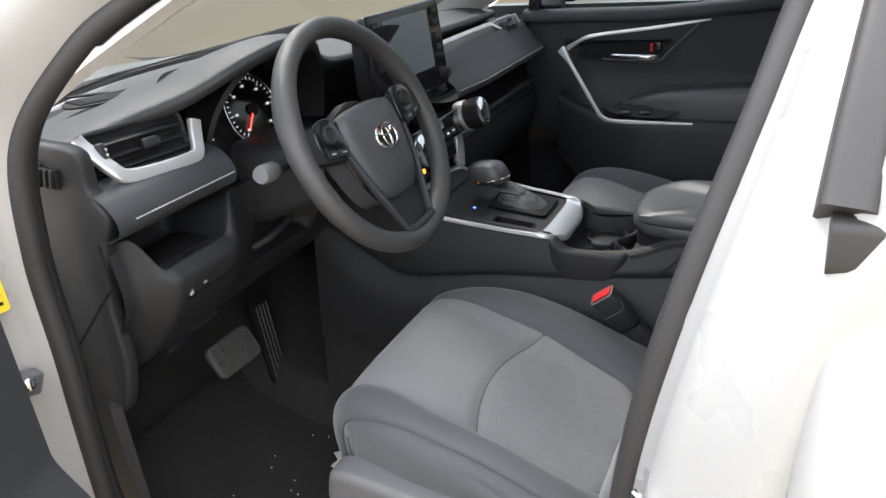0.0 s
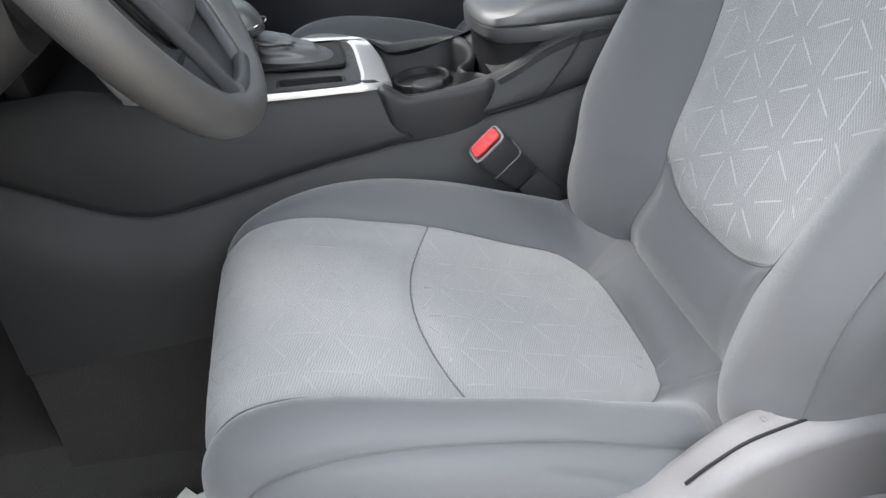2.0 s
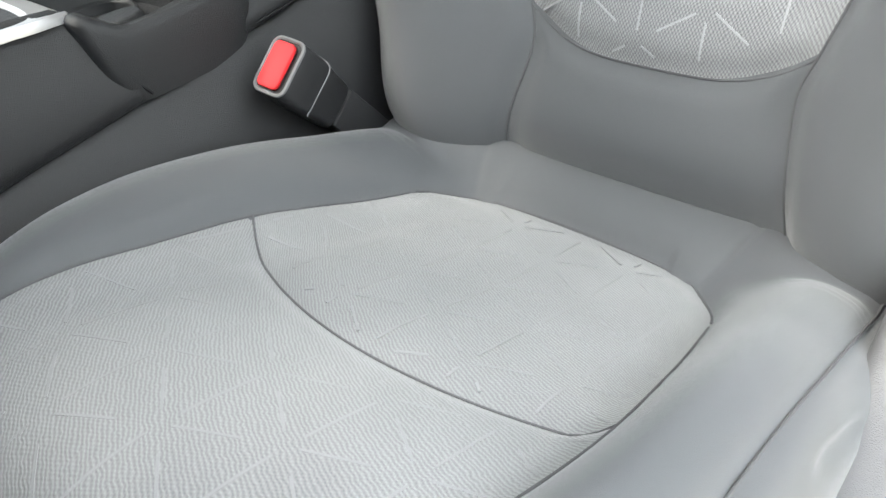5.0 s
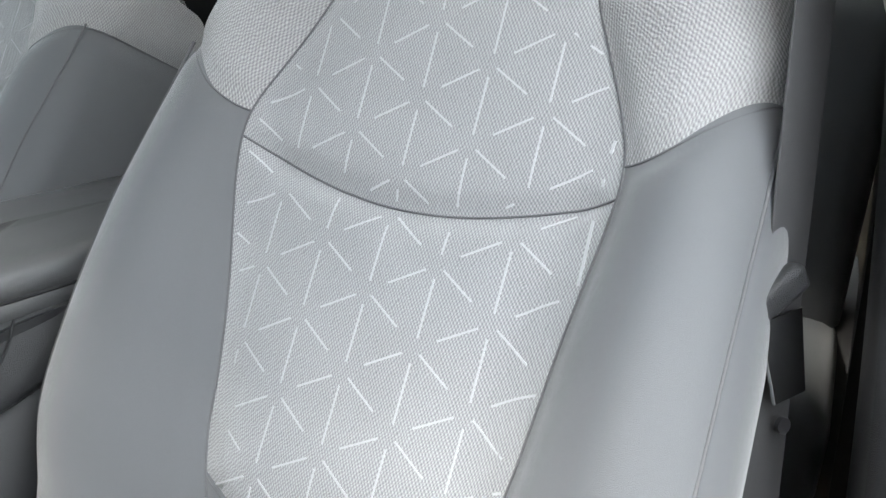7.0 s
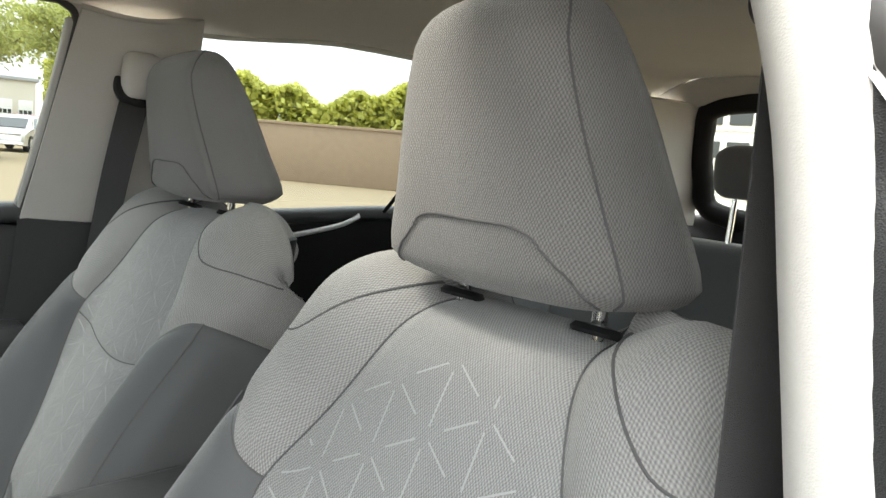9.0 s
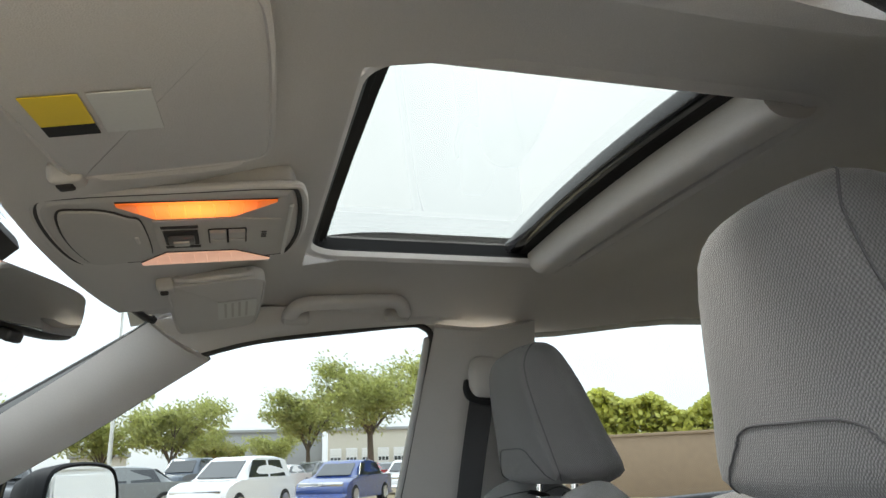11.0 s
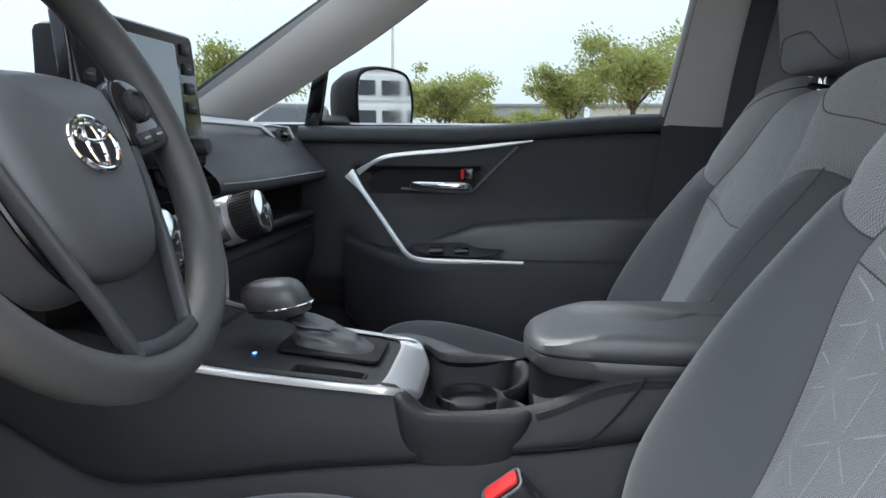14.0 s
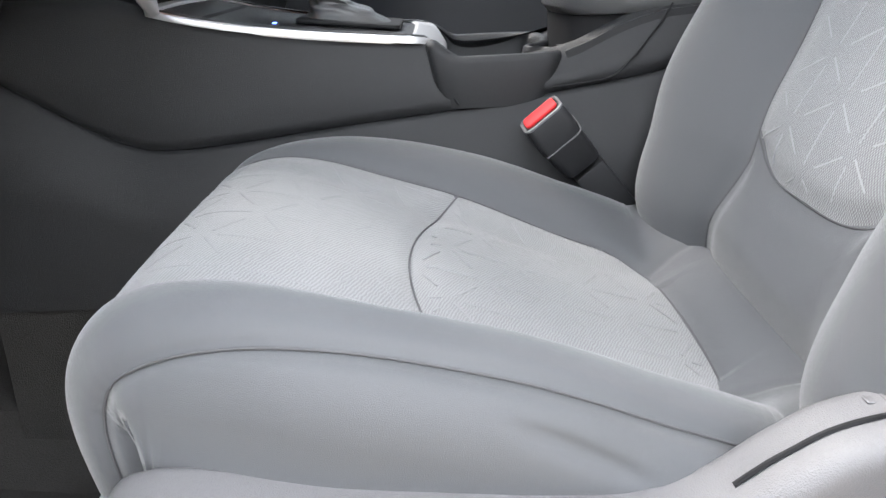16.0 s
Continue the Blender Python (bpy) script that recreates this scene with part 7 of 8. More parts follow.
# ---- centre console ----
cc = thing("centre_console", "black centre console with silver trim, cup holders and shift lever", "centre console", (0, .35, .4))
top_z = curve1([(-.30, .855), (.10, .858), (.16, .846), (.22, .820), (.30, .808), (.345, .812), (.365, .832), (.40, .838), (.50, .849), (.60, .866), (.70, .892)])
low_z = curve1([(-.42, .82), (.0, .82), (.16, .792), (.267, .777), (.361, .765), (.494, .753), (.63, .744), (.68, .748), (.732, .773), (.781, .804), (.86, .852)])
def con_w(y):
    return .098 + .012 * smooth((.10 - y) / .1) + .03 * smooth((y - .42) / .25)
rows = []
for y in np.linspace(-.42, .86, 80):
    tz, w = top_z(y), con_w(y)
    low = min(low_z(y), tz - .02)
    bulge = .010
    prof = [(w - .012, tz + .004), (w - .003, tz), (w + .003, tz - .012), (w + bulge, lerp(tz, low, .6)), (w + .014, low + .008), (w + .013, low), (w + .010, low - .004)]
    rows.append(prof)
def side(sx, rows_, name, mat, label=""):
    return part(name, Geo().grid([[(sx * x, y, z) for x, z in r] for y, r in zip(np.linspace(-.42, .86, 80), rows_)]), mat, cc, label, angle=70)
for sx in (-1, 1):
    side(sx, rows, "upper_side", M_PLASTIC)
    rows2 = []
    for y, r in zip(np.linspace(-.42, .86, 80), rows):
        x, z = r[-1]
        rows2.append([(x - .002, z - .001), (x + .006, z - .006), (x + .012 + .010 * smooth((y - .3) / .4), lerp(z, .577, .5)), (x + .020 + .018 * smooth((y - .3) / .4), .577)])
    rows3 = [[(r[-1][0] - .006, .585), (r[-1][0] - .004, .56), (r[-1][0] + .012, .42), (r[-1][0] + .022, .34)] for r in rows2]
    side(sx, rows2, "lower_side", M_PLASTIC)
    side(sx, rows3, "tunnel_carpet", M_CARPET, "black tunnel carpet")
# deck: silver frame, dark plate, boot, lever
def deck(y, lift=0.0):
    return top_z(y) + lift
outer = [(p.x, p.y) for p in spline([(-.098, .372, 0), (-.106, .42, 0), (-.113, .50, 0), (-.124, .58, 0), (-.128, .635, 0), (-.114, .655, 0), (0, .66, 0), (.114, .655, 0), (.128, .635, 0), (.124, .58, 0), (.113, .50, 0), (.106, .42, 0), (.098, .372, 0), (.06, .352, 0), (0, .350, 0), (-.06, .352, 0)], 90, True)]
inner = [(p.x, p.y) for p in spline([(-.099, .412, 0), (-.107, .50, 0), (-.117, .58, 0), (-.120, .632, 0), (-.107, .645, 0), (0, .65, 0), (.104, .645, 0), (.115, .632, 0), (.112, .58, 0), (.102, .50, 0), (.094, .412, 0), (.076, .390, 0), (0, .387, 0), (-.080, .390, 0)], 90, True)]
loops = []
for t, up_ in ((0, -.004), (.0, .0005), (.12, .0028), (.88, .0028), (1, .0008), (1, -.006)):
    loops.append([(lerp(a[0], b[0], t), lerp(a[1], b[1], t), deck(lerp(a[1], b[1], t), up_ + .000)) for a, b in zip(outer, inner)])
part("silver_surround", Geo().grid(loops, cu=True), M_SILVER, cc, "satin silver shifter surround")
# dark plate with an open coin tray let into it
half = curve1([(.382, .068), (.390, .086), (.400, .096), (.42, .101), (.50, .1085), (.58, .1185), (.632, .121), (.645, .108), (.652, .07)])
pys = [.382, .386, .391, .398, .405, .411, .430, .450, .470, .486, .52, .56, .60, .632, .642, .652]
pxs = lambda y: [-half(y), max(-.097, -half(y) * .97), -.059, -.028, 0, .03, .06, half(y) - .005]
g = Geo()
base = len(g.v)
for y in pys:
    g.v += [Vector((x, y, deck(y, .0))) for x in pxs(y)]
for r in range(len(pys) - 1):
    for c in range(7):
        if c == 1 and .41 < (pys[r] + pys[r + 1]) / 2 < .486:
            continue
        k = base + r * 8 + c
        g.f.append((k, k + 1, k + 9, k + 8))
part("shift_plate", g, M_PLASTIC, cc)
well = [(-.078 + x, .4485 + y) for x, y in rounded(.038, .076, .006, 4)]
part("coin_tray", Geo().loft([[Vector((x + (-.078 - x) * s, y + (.4485 - y) * s, deck(y, d))) for x, y in well] for s, d in ((-.10, .0005), (-.06, .0022), (0.0, .0018), (.03, -.004), (.10, -.028), (.30, -.031), (.95, -.031))], False), M_DARK, cc, "open coin tray")
part("slot_plate", Geo().plate(rounded(.096, .120, .010, 4), .005, pose(.020, .462, deck(.462) + .002, math.degrees(math.atan2(deck(.50) - deck(.42), .08))), .0015), M_DARK, cc)
part("lit_mark", Geo().box((.006, .004, .001), pose(-.045, .540, deck(.540) + .001, 7), .0003, 1), glowing("blue_mark", (.10, .20, 1.0), 1.0), cc, "lit blue mark")
for k in range(4):
    part("gear_mark", Geo().box((.006, .008, .001), pose(.062, .43 + k * .03, deck(.43 + k * .03) + .0015), .0003, 1), M_STITCH, cc)
boot = []
for k in range(26):
    t = k / 25
    flare = smooth((t - .45) / .55)
    c = Vector((.022, .528, .890)).lerp(Vector((.018, .462, .843)), t) + Vector((0, -.012 * math.sin(math.pi * t), .006 * math.sin(math.pi * t)))
    w, l = lerp(.0215, .036, flare), lerp(.027, .050, flare)
    fold = math.sin(math.pi * min(1, t * 1.15))
    ring = []
    for q in range(40):
        a = 2 * math.pi * q / 40
        ca, sa = math.cos(a), math.sin(a)
        swell = 1 + fold * (.10 * math.sin(3 * a + 9 * t + .5) + .10 * math.sin(24 * t + 2.2 * math.sin(a + 1)) + .05 * math.sin(7 * a - 13 * t))
        ring.append(c + Vector((w * swell * math.copysign(abs(ca) ** .75, ca), l * swell * math.copysign(abs(sa) ** .75, sa), .30 * l * sa * (1 - t))))
    boot.append(ring)
part("lever_boot", Geo().loft(boot), M_LEATHER, cc, "creased black vinyl boot", angle=60)
kn = [(.000, .026, .019), (.08, .036, .027), (.25, .039, .031), (.50, .041, .033), (.72, .039, .032), (.86, .035, .028), (.95, .027, .021), (1.0, .016, .011)]
rings = []
for t, l, w in [(t, l * .90, w * .92) for t, l, w in kn]:
    c = Vector((.022, .524, .884)).lerp(Vector((.022, .546, .928)), t)
    rings.append([c + Vector((w * math.copysign(abs(math.cos(a)) ** .62, math.cos(a)), (l + .012 * (1 - t) * 0) * math.copysign(abs(math.sin(a)) ** .62, math.sin(a)), -.25 * l * math.sin(a) * 0.6)) for a in np.linspace(0, 2 * math.pi, 32, endpoint=False)])
part("shift_knob", Geo().loft(rings), M_LEATHER, cc, "rounded black shift knob")
part("knob_ring", Geo().tube([Vector((.022 + .0325 * math.cos(a), .529 + .0395 * math.sin(a), .8965 - .007 * math.sin(a))) for a in np.linspace(0, 2 * math.pi, 40, endpoint=False)], .0014, n=6, closed=True), M_CHROME, cc)
# cup holders
rimo = [(p.x, p.y) for p in spline([(-.098, .366, 0), (-.108, .350, 0), (-.110, .31, 0), (-.109, .265, 0), (-.104, .242, 0), (-.088, .234, 0), (-.070, .242, 0), (-.056, .257, 0), (-.036, .259, 0), (-.020, .246, 0), (0, .236, 0), (.035, .230, 0), (.075, .232, 0), (.098, .246, 0), (.106, .28, 0), (.106, .34, 0), (.094, .366, 0), (.05, .370, 0), (-.05, .370, 0)], 120, True)]
def rim_z(x, y):
    return .8175 + .020 * smooth((y - .335) / .04) * smooth((abs(x) - .07) / .03)
def tray(grow, z=None, lift=0.0, squeeze=0.0):
    out = []
    for x, y in rimo:
        ux, uy = x / .108, (y - .302) / .068
        out.append((x + grow * ux, y + grow * uy - squeeze * uy, rim_z(x, y) + lift if z is None else z))
    return out
part("cup_rim", Geo().grid([tray(.004, .764, squeeze=.016), tray(.006, .790, squeeze=.006), tray(.006, lift=-.007), tray(.005, lift=-.001), tray(.001, lift=.001), tray(-.005, lift=-.001), tray(-.008, lift=-.008), tray(-.012, .785), tray(-.014, .774), tray(-.055, .772)], cu=True), M_PLASTIC, cc, "moulded black cup holder tray", angle=60)
part("cup_floor", Geo().box((.19, .12, .006), pose(0, .30, .769), .002), M_DARK, cc)
for sx in (-1, 1):
    part("cup", Geo().lathe([(.034, -.002), (.036, .010), (.0385, .012), (.041, .011), (.042, .0)], pose(.002 + sx * .050, .300, .772), 36, False), M_PLASTIC, cc)
part("cup_tongue", Geo().plate([(p.x, p.y) for p in spline([(-.012, -.020, 0), (.012, -.020, 0), (.016, .008, 0), (.0, .020, 0), (-.016, .008, 0)], 24, True)], .020, pose(.002, .300, .772), .004, 3), M_PLASTIC, cc)
# armrest box
ar = thing("armrest", "padded black vinyl centre armrest with a stitched lid", "armrest", (0, .05, .86), )
lid = []
for z, s, f in ((.862, .90, .0), (.864, .97, .0), (.872, 1.0, 0), (.884, 1.0, 0), (.886, .985, 0), (.888, 1.0, 0), (.896, 1.0, 0), (.905, .985, 0), (.911, .94, 0), (.914, .82, 0), (.9155, .5, 0), (.916, .1, 0)):
    out_ = [(p.x, p.y) for p in spline([(-.092, -.22, 0), (-.098, -.05, 0), (-.094, .12, 0), (-.082, .20, 0), (-.055, .228, 0), (0, .236, 0), (.055, .228, 0), (.082, .20, 0), (.094, .12, 0), (.098, -.05, 0), (.092, -.22, 0), (0, -.23, 0)], 80, True)]
    lid.append([(x * s, .0 + y * (s if s > .9 else lerp(1, s, .75)), z - .013 - (.012 * smooth((y - .16) / .08) if z > .89 else 0)) for x, y in out_])
part("lid", Geo().loft(lid), M_LEATHER, ar)
part("box", Geo().loft([[(x * .88, y * .97, z) for x, y in out_] for z in (.79, .855)]), M_DARK, ar)
part("lid_gap", Geo().tube([(x * .992, y * .992, .873) for x, y in out_], .0018, n=6, closed=True), M_DARK, ar)
rows = [[(x, y, .862 + .0 * x) for x in np.linspace(-.11, .11, 6)] for y in np.linspace(-.42, .16, 8)]
part("deck", Geo().sheet([[(x, y, top_z(y) - .002) for x in np.linspace(-.10, .10, 8)] for y in np.linspace(-.42, .36, 30) if y < .235], .01), M_PLASTIC, cc)
part("panel_gap", Geo().tube(spline([(-.104, .365, .815), (-.110, .35, .785), (-.113, .34, .768)], 12), .0016, n=6), M_DARK, cc)
part("panel_gap", Geo().tube(spline([(-.113, .24, .782), (-.113, .20, .786), (-.113, .17, .795), (-.108, .13, .840), (-.10, .115, .860)], 40), .0011, n=6), M_DARK, cc)

# ---- belt buckle and belts ----
bu = thing("belt_buckle", "black seat belt buckle with a red release button", "belt buckle", (-.16, .24, .7))
mb = facing((-.158, .258, .762), (-.19, .60, .76), (-1, 0, 0))
part("body", Geo().loft([[mb @ Vector((x, y, h)) for x, y in rounded(w, d, .008, 4)] for w, d, h in ((.038, .027, -.073), (.042, .030, -.070), (.045, .033, -.04), (.047, .034, -.034), (.047, .034, -.004), (.044, .031, 0))]), M_PLASTIC, bu)
part("rim", Geo().tube([mb @ Vector((x, y, .001)) for x, y in rounded(.044, .030, .007, 4)], .0016, n=6, closed=True), M_GREY, bu, "pale grey rim round the button")
part("release_button", Geo().plate(rounded(.038, .021, .005, 3), .004, mb @ pose(0, -.002, 0), .0015), M_RED, bu, "red release button")
part("line", Geo().tube(spline([mb @ Vector(p) for p in ((.0225, .0165, -.034), (0, .0168, -.034), (-.016, .0168, -.034), (-.0225, .014, -.031), (-.0235, .004, -.020))], 30), .0008, n=5), M_SHIELD, bu, "pale joint line")
part("stalk", Geo().box((.036, .024, .11), mb @ pose(-.002, 0, -.134), .004), M_PLASTIC, bu)
def belt(sx, top, mid, low, latch):
    b = thing("seat_belt", "black seat belt hanging from the centre pillar", "seat belt", top, "seat belts")
    pts = spline([top, mid, low], 24)
    part("webbing", Geo().sweep(pts, rounded(.046, .0016, .0006, 2), up=(-.93, .37, 0) if sx < 0 else (-.8, .6, 0)), M_BELT, b)
    c0 = Vector(top)
    rings = []
    for w, h, o in ((.030, -.040, .0), (.062, -.034, -.010), (.072, -.014, -.018), (.070, .012, -.016), (.058, .030, -.008), (.036, .038, .004)):
        rings.append([c0 + Vector((sx * (.010 + o + x), y - .004, h)) for x, y in rounded(.030, w, .012, 5)])
    part("guide_cover", Geo().loft(rings), M_PILLAR, b, "pale plastic belt guide cover")
    slot = spline([(0, .030, -.006), (-.006, .034, -.022), (-.012, .026, -.036), (-.014, 0, -.042), (-.012, -.026, -.038)], 20)
    part("guide_slot", Geo().tube([c0 + Vector((sx * (.006 + p.x), p.y, p.z)) for p in slot], .008, n=8), M_DARK, b)
    if latch:
        q = Vector((-.622, -.015, .945))
        m = facing(q, (-.75, .55, .2), (0, .2, 1))
        part("latch_cover", Geo().box((.050, .018, .012), m @ pose(0, .02, .006, 0, 0, 18), .005, 3), M_PLASTIC, b)
        part("latch_tongue", Geo().plate([(-.012, -.05), (.012, -.05), (.016, 0), (-.016, 0)], .003, m @ pose(0, .01, .008), .001), M_CHROME, b, "chrome latch tongue")
        part("stop_button", Geo().lathe([(.005, 0), (.005, .003)], m @ pose(0, -.06, .001), 14), M_DARK, b)
belt(1, (.475, -.175, 1.385), (.560, -.165, 1.20), (.66, -.16, .95), False)
belt(-1, (-.580, -.105, 1.42), (-.612, -.055, 1.10), (-.66, .03, .60), True)

# ---- back seat ----
def bench():
    bs = thing("back_seat", "dark grey cloth back seat bench with headrests", "car seat", (0, -1.0, .4))
    rings = []
    for z, y0, y1 in ((.62, -.86, -1.0), (.75, -.88, -1.04), (.95, -.94, -1.10), (1.10, -.99, -1.14), (1.165, -1.02, -1.14), (1.18, -1.05, -1.12)):
        rings.append([Vector((x, lerp(y0, y1, (y + .06) / .12), z)) for x, y in rounded(1.37, .12, .05, 5)])
    part("backrest", Geo().loft(rings), M_BOLSTER, bs)
    part("cushion", Geo().box((1.38, .52, .18), pose(0, -.72, .56, 6), .05, 4), M_BOLSTER, bs)
    for x in (-.20, .22):
        part("seam", Geo().tube(spline([(x, -.868, .66), (x, -.93, .94), (x, -.985, 1.10), (x, -1.03, 1.172)], 20), .0025, n=6), M_THREAD, bs)
    for x in (-.42, -.13, .40):
        h = part("headrest", Geo().box((.18 if x == -.13 else .24, .09, .10), pose(x, -1.10, 1.318, -8), .03, 4), M_HEAD, bs, "dark headrest")
        for sx in (-1, 1):
            part("post", Geo().tube([(x + sx * .05, -1.09, 1.15), (x + sx * .05, -1.10, 1.29)], .006, n=12), M_CHROME, h, "chrome headrest post")
bench()

# ---- the car park ----
M_BARK = material("grey_bark", (0.13, 0.10, 0.075), 0.9, grain=0.3, grain_size=30, bump=0.8, bump_size=40, blotch=0.2, blotch_size=3)
M_LEAF = material("green_leaves", (0.40, 0.42, 0.14), 0.6, grain=0.3, grain_size=2.5, blotch=0.4, blotch_size=.5)
M_LEAF2 = material("yellow_green_leaves", (0.56, 0.57, 0.15), 0.6, grain=0.3, grain_size=2.5, blotch=0.35, blotch_size=.5)
for _leaf in (M_LEAF, M_LEAF2):
    _nt = _leaf.node_tree
    _thin, _both = _nt.nodes.new("ShaderNodeBsdfTranslucent"), _nt.nodes.new("ShaderNodeMixShader")
    _b = _nt.nodes["Principled BSDF"]
    _nt.links.new(_b.inputs["Base Color"].links[0].from_socket, _thin.inputs["Color"])
    _both.inputs[0].default_value = 0.45
    _nt.links.new(_b.outputs[0], _both.inputs[1])
    _nt.links.new(_thin.outputs[0], _both.inputs[2])
    _nt.links.new(_both.outputs[0], _nt.nodes["Material Output"].inputs["Surface"])
M_TYRE = material("black_tyre", (0.02, 0.02, 0.02), 0.85, grain=0.1)
M_CARGLASS = material("dark_car_glass", (0.02, 0.025, 0.03), 0.08, coat=0.5)
M_TAIL = material("red_lamp", (0.45, 0.01, 0.015), 0.25)
M_WALL = material("tan_block_wall", (0.27, 0.20, 0.135), 0.9, grain=0.15, grain_size=6, bump=0.3, bump_size=20, blotch=0.08, blotch_size=.6)
M_STUCCO = material("cream_wall", (0.58, 0.54, 0.46), 0.9, grain=0.06, grain_size=20, blotch=0.06, blotch_size=.3)
M_GREYW = material("grey_wall_panel", (0.36, 0.37, 0.38), 0.8, grain=0.06, grain_size=8, blotch=0.05, blotch_size=.3)
M_WHITE = material("white_door_panel", (0.74, 0.74, 0.72), 0.6, grain=0.04, grain_size=10, blotch=0.05, blotch_size=.6)
M_GRASS = material("dry_grass", (0.20, 0.20, 0.05), 0.95, grain=0.4, grain_size=40, bump=0.8, bump_size=60, blotch=0.25, blotch_size=.7)


def polar(az, dist, z=0.0):
    """A place seen from the driver's door at that bearing (degrees, 0 = straight across the car) and distance."""
    return Vector((-.83 + dist * math.cos(radians(az)), .25 + dist * math.sin(radians(az)), z))


def tree(at, height, spread, seed, mat, trunk=.35, leaves=2600, size=.20):
    leaves, size = int(leaves * 2.6), size * .60
    rnd = random.Random(seed)
    tr = thing("tree", "leafy green tree with a spreading crown over the car park", "tree", at, "trees")
    base = Vector(at)
    g = Geo()
    fork = height * trunk
    g.tube([base, base + Vector((.05, 0, fork * .5)), base + Vector((.02, .05, fork))], lambda t: lerp(.20, .13, t) * height / 7, n=10)
    ends = []
    for k in range(7):
        a = k * 2.4 + rnd.uniform(-.3, .3)
        out = spread * rnd.uniform(.45, .8)
        tip = base + Vector((out * math.cos(a), out * math.sin(a), height * rnd.uniform(.62, .88)))
        mid = base + Vector((out * .4 * math.cos(a), out * .4 * math.sin(a), fork + (tip.z - base.z - fork) * .45))
        g.tube(spline([base + Vector((.02, .05, fork * .95)), mid, tip], 8), lambda t: lerp(.09, .02, t) * height / 7, n=7)
        ends += [mid, tip, mid.lerp(tip, .5)]
        for q in range(2):
            b = a + rnd.uniform(-.8, .8)
            tip2 = mid + Vector((out * .5 * math.cos(b), out * .5 * math.sin(b), height * rnd.uniform(.08, .2)))
            g.tube([mid, mid.lerp(tip2, .5) + Vector((0, 0, .1)), tip2], lambda t: lerp(.045, .012, t) * height / 7, n=6)
            ends += [tip2]
    part("trunk", g, M_BARK, tr)
    # leaves: small folded quads in clumps about the limbs' ends
    vs, fs = [], []
    clumps = []
    for e in ends:
        for q in range(2):
            clumps.append((e + Vector((rnd.gauss(0, spread * .14), rnd.gauss(0, spread * .14), rnd.gauss(.05, height * .05))), spread * rnd.uniform(.16, .30)))
    for k in range(leaves):
        c, r = clumps[k % len(clumps)]
        d = Vector((rnd.gauss(0, 1), rnd.gauss(0, 1), rnd.gauss(0, .62)))
        d = d.normalized() * r * rnd.uniform(.15, 1.15)
        p = c + d
        n = Vector((rnd.gauss(0, 1), rnd.gauss(0, 1), rnd.gauss(.5, 1))).normalized()
        u = n.orthogonal().normalized() * size * rnd.uniform(.6, 1.3)
        w = n.cross(u).normalized() * size * rnd.uniform(.35, .7)
        b = len(vs)
        vs += [p - u, p + w * .8 + n * size * .12, p + u, p - w * .8 + n * size * .12]
        fs += [(b, b + 1, b + 2), (b, b + 2, b + 3)]
    me = bpy.data.meshes.new("crown")
    me.from_pydata([tuple(v) for v in vs], [], fs)
    me.materials.append(mat)
    ob = part("crown", me, mat, tr, "ragged crown of small leaves")
    ob["kind"] = "stuff"
    return tr


tree(polar(-9.6, 50), 9.2, 4.3, 1, M_LEAF, .36, 5200, .24)
tree(polar(-5.0, 56), 7.4, 3.4, 2, M_LEAF, .34, 3400, .24)
tree(polar(-2.5, 75), 5.0, 3.0, 3, M_LEAF, .34, 2200, .26)
tree(polar(4.6, 46), 6.0, 2.9, 4, M_LEAF, .30, 3600, .22)
tree(polar(1.6, 58), 4.4, 2.4, 5, M_LEAF, .30, 2200, .22)
tree(polar(9.0, 50), 5.4, 2.8, 6, M_LEAF, .3, 2600, .22)
tree(polar(19.8, 38), 6.6, 2.9, 7, M_LEAF, .24, 3800, .20)
tree(polar(27.5, 40), 5.0, 2.8, 8, M_LEAF, .26, 2600, .20)
tree(polar(33, 60), 6.0, 3.5, 9, M_LEAF, .26, 2200, .26)
tree(polar(-17.0, 30), 6.4, 3.2, 10, M_LEAF, .30, 3000, .20)


def hedge(a0, a1, d0, d1, h, seed):
    """A belt of bushes behind a wall."""
    rnd = random.Random(seed)
    vs, fs = [], []
    for k in range(30000):
        t = rnd.random()
        top = h * (.84 + .08 * math.sin(t * 23) + .06 * math.sin(t * 61 + 1))
        p = polar(lerp(a0, a1, t), lerp(d0, d1, t) + rnd.gauss(0, .7), 0)
        p.z = top * (1 - rnd.random() ** 2.2 * .75)
        n = Vector((rnd.gauss(0, 1), rnd.gauss(0, 1), rnd.gauss(.5, 1))).normalized()
        u = n.orthogonal().normalized() * .15 * rnd.uniform(.6, 1.3)
        w = n.cross(u).normalized() * .11
        b = len(vs)
        vs += [p - u, p + w, p + u, p - w]
        fs += [(b, b + 1, b + 2, b + 3)]
    me = bpy.data.meshes.new("hedge")
    me.from_pydata([tuple(v) for v in vs], [], fs)
    me.materials.append(M_LEAF2)
    ob = new("hedge", me)
    tagged(ob, "bright yellow-green belt of bushes behind the wall", "hedge", kind="stuff")
hedge(-14, -54, 34, 30, 4.1, 5)
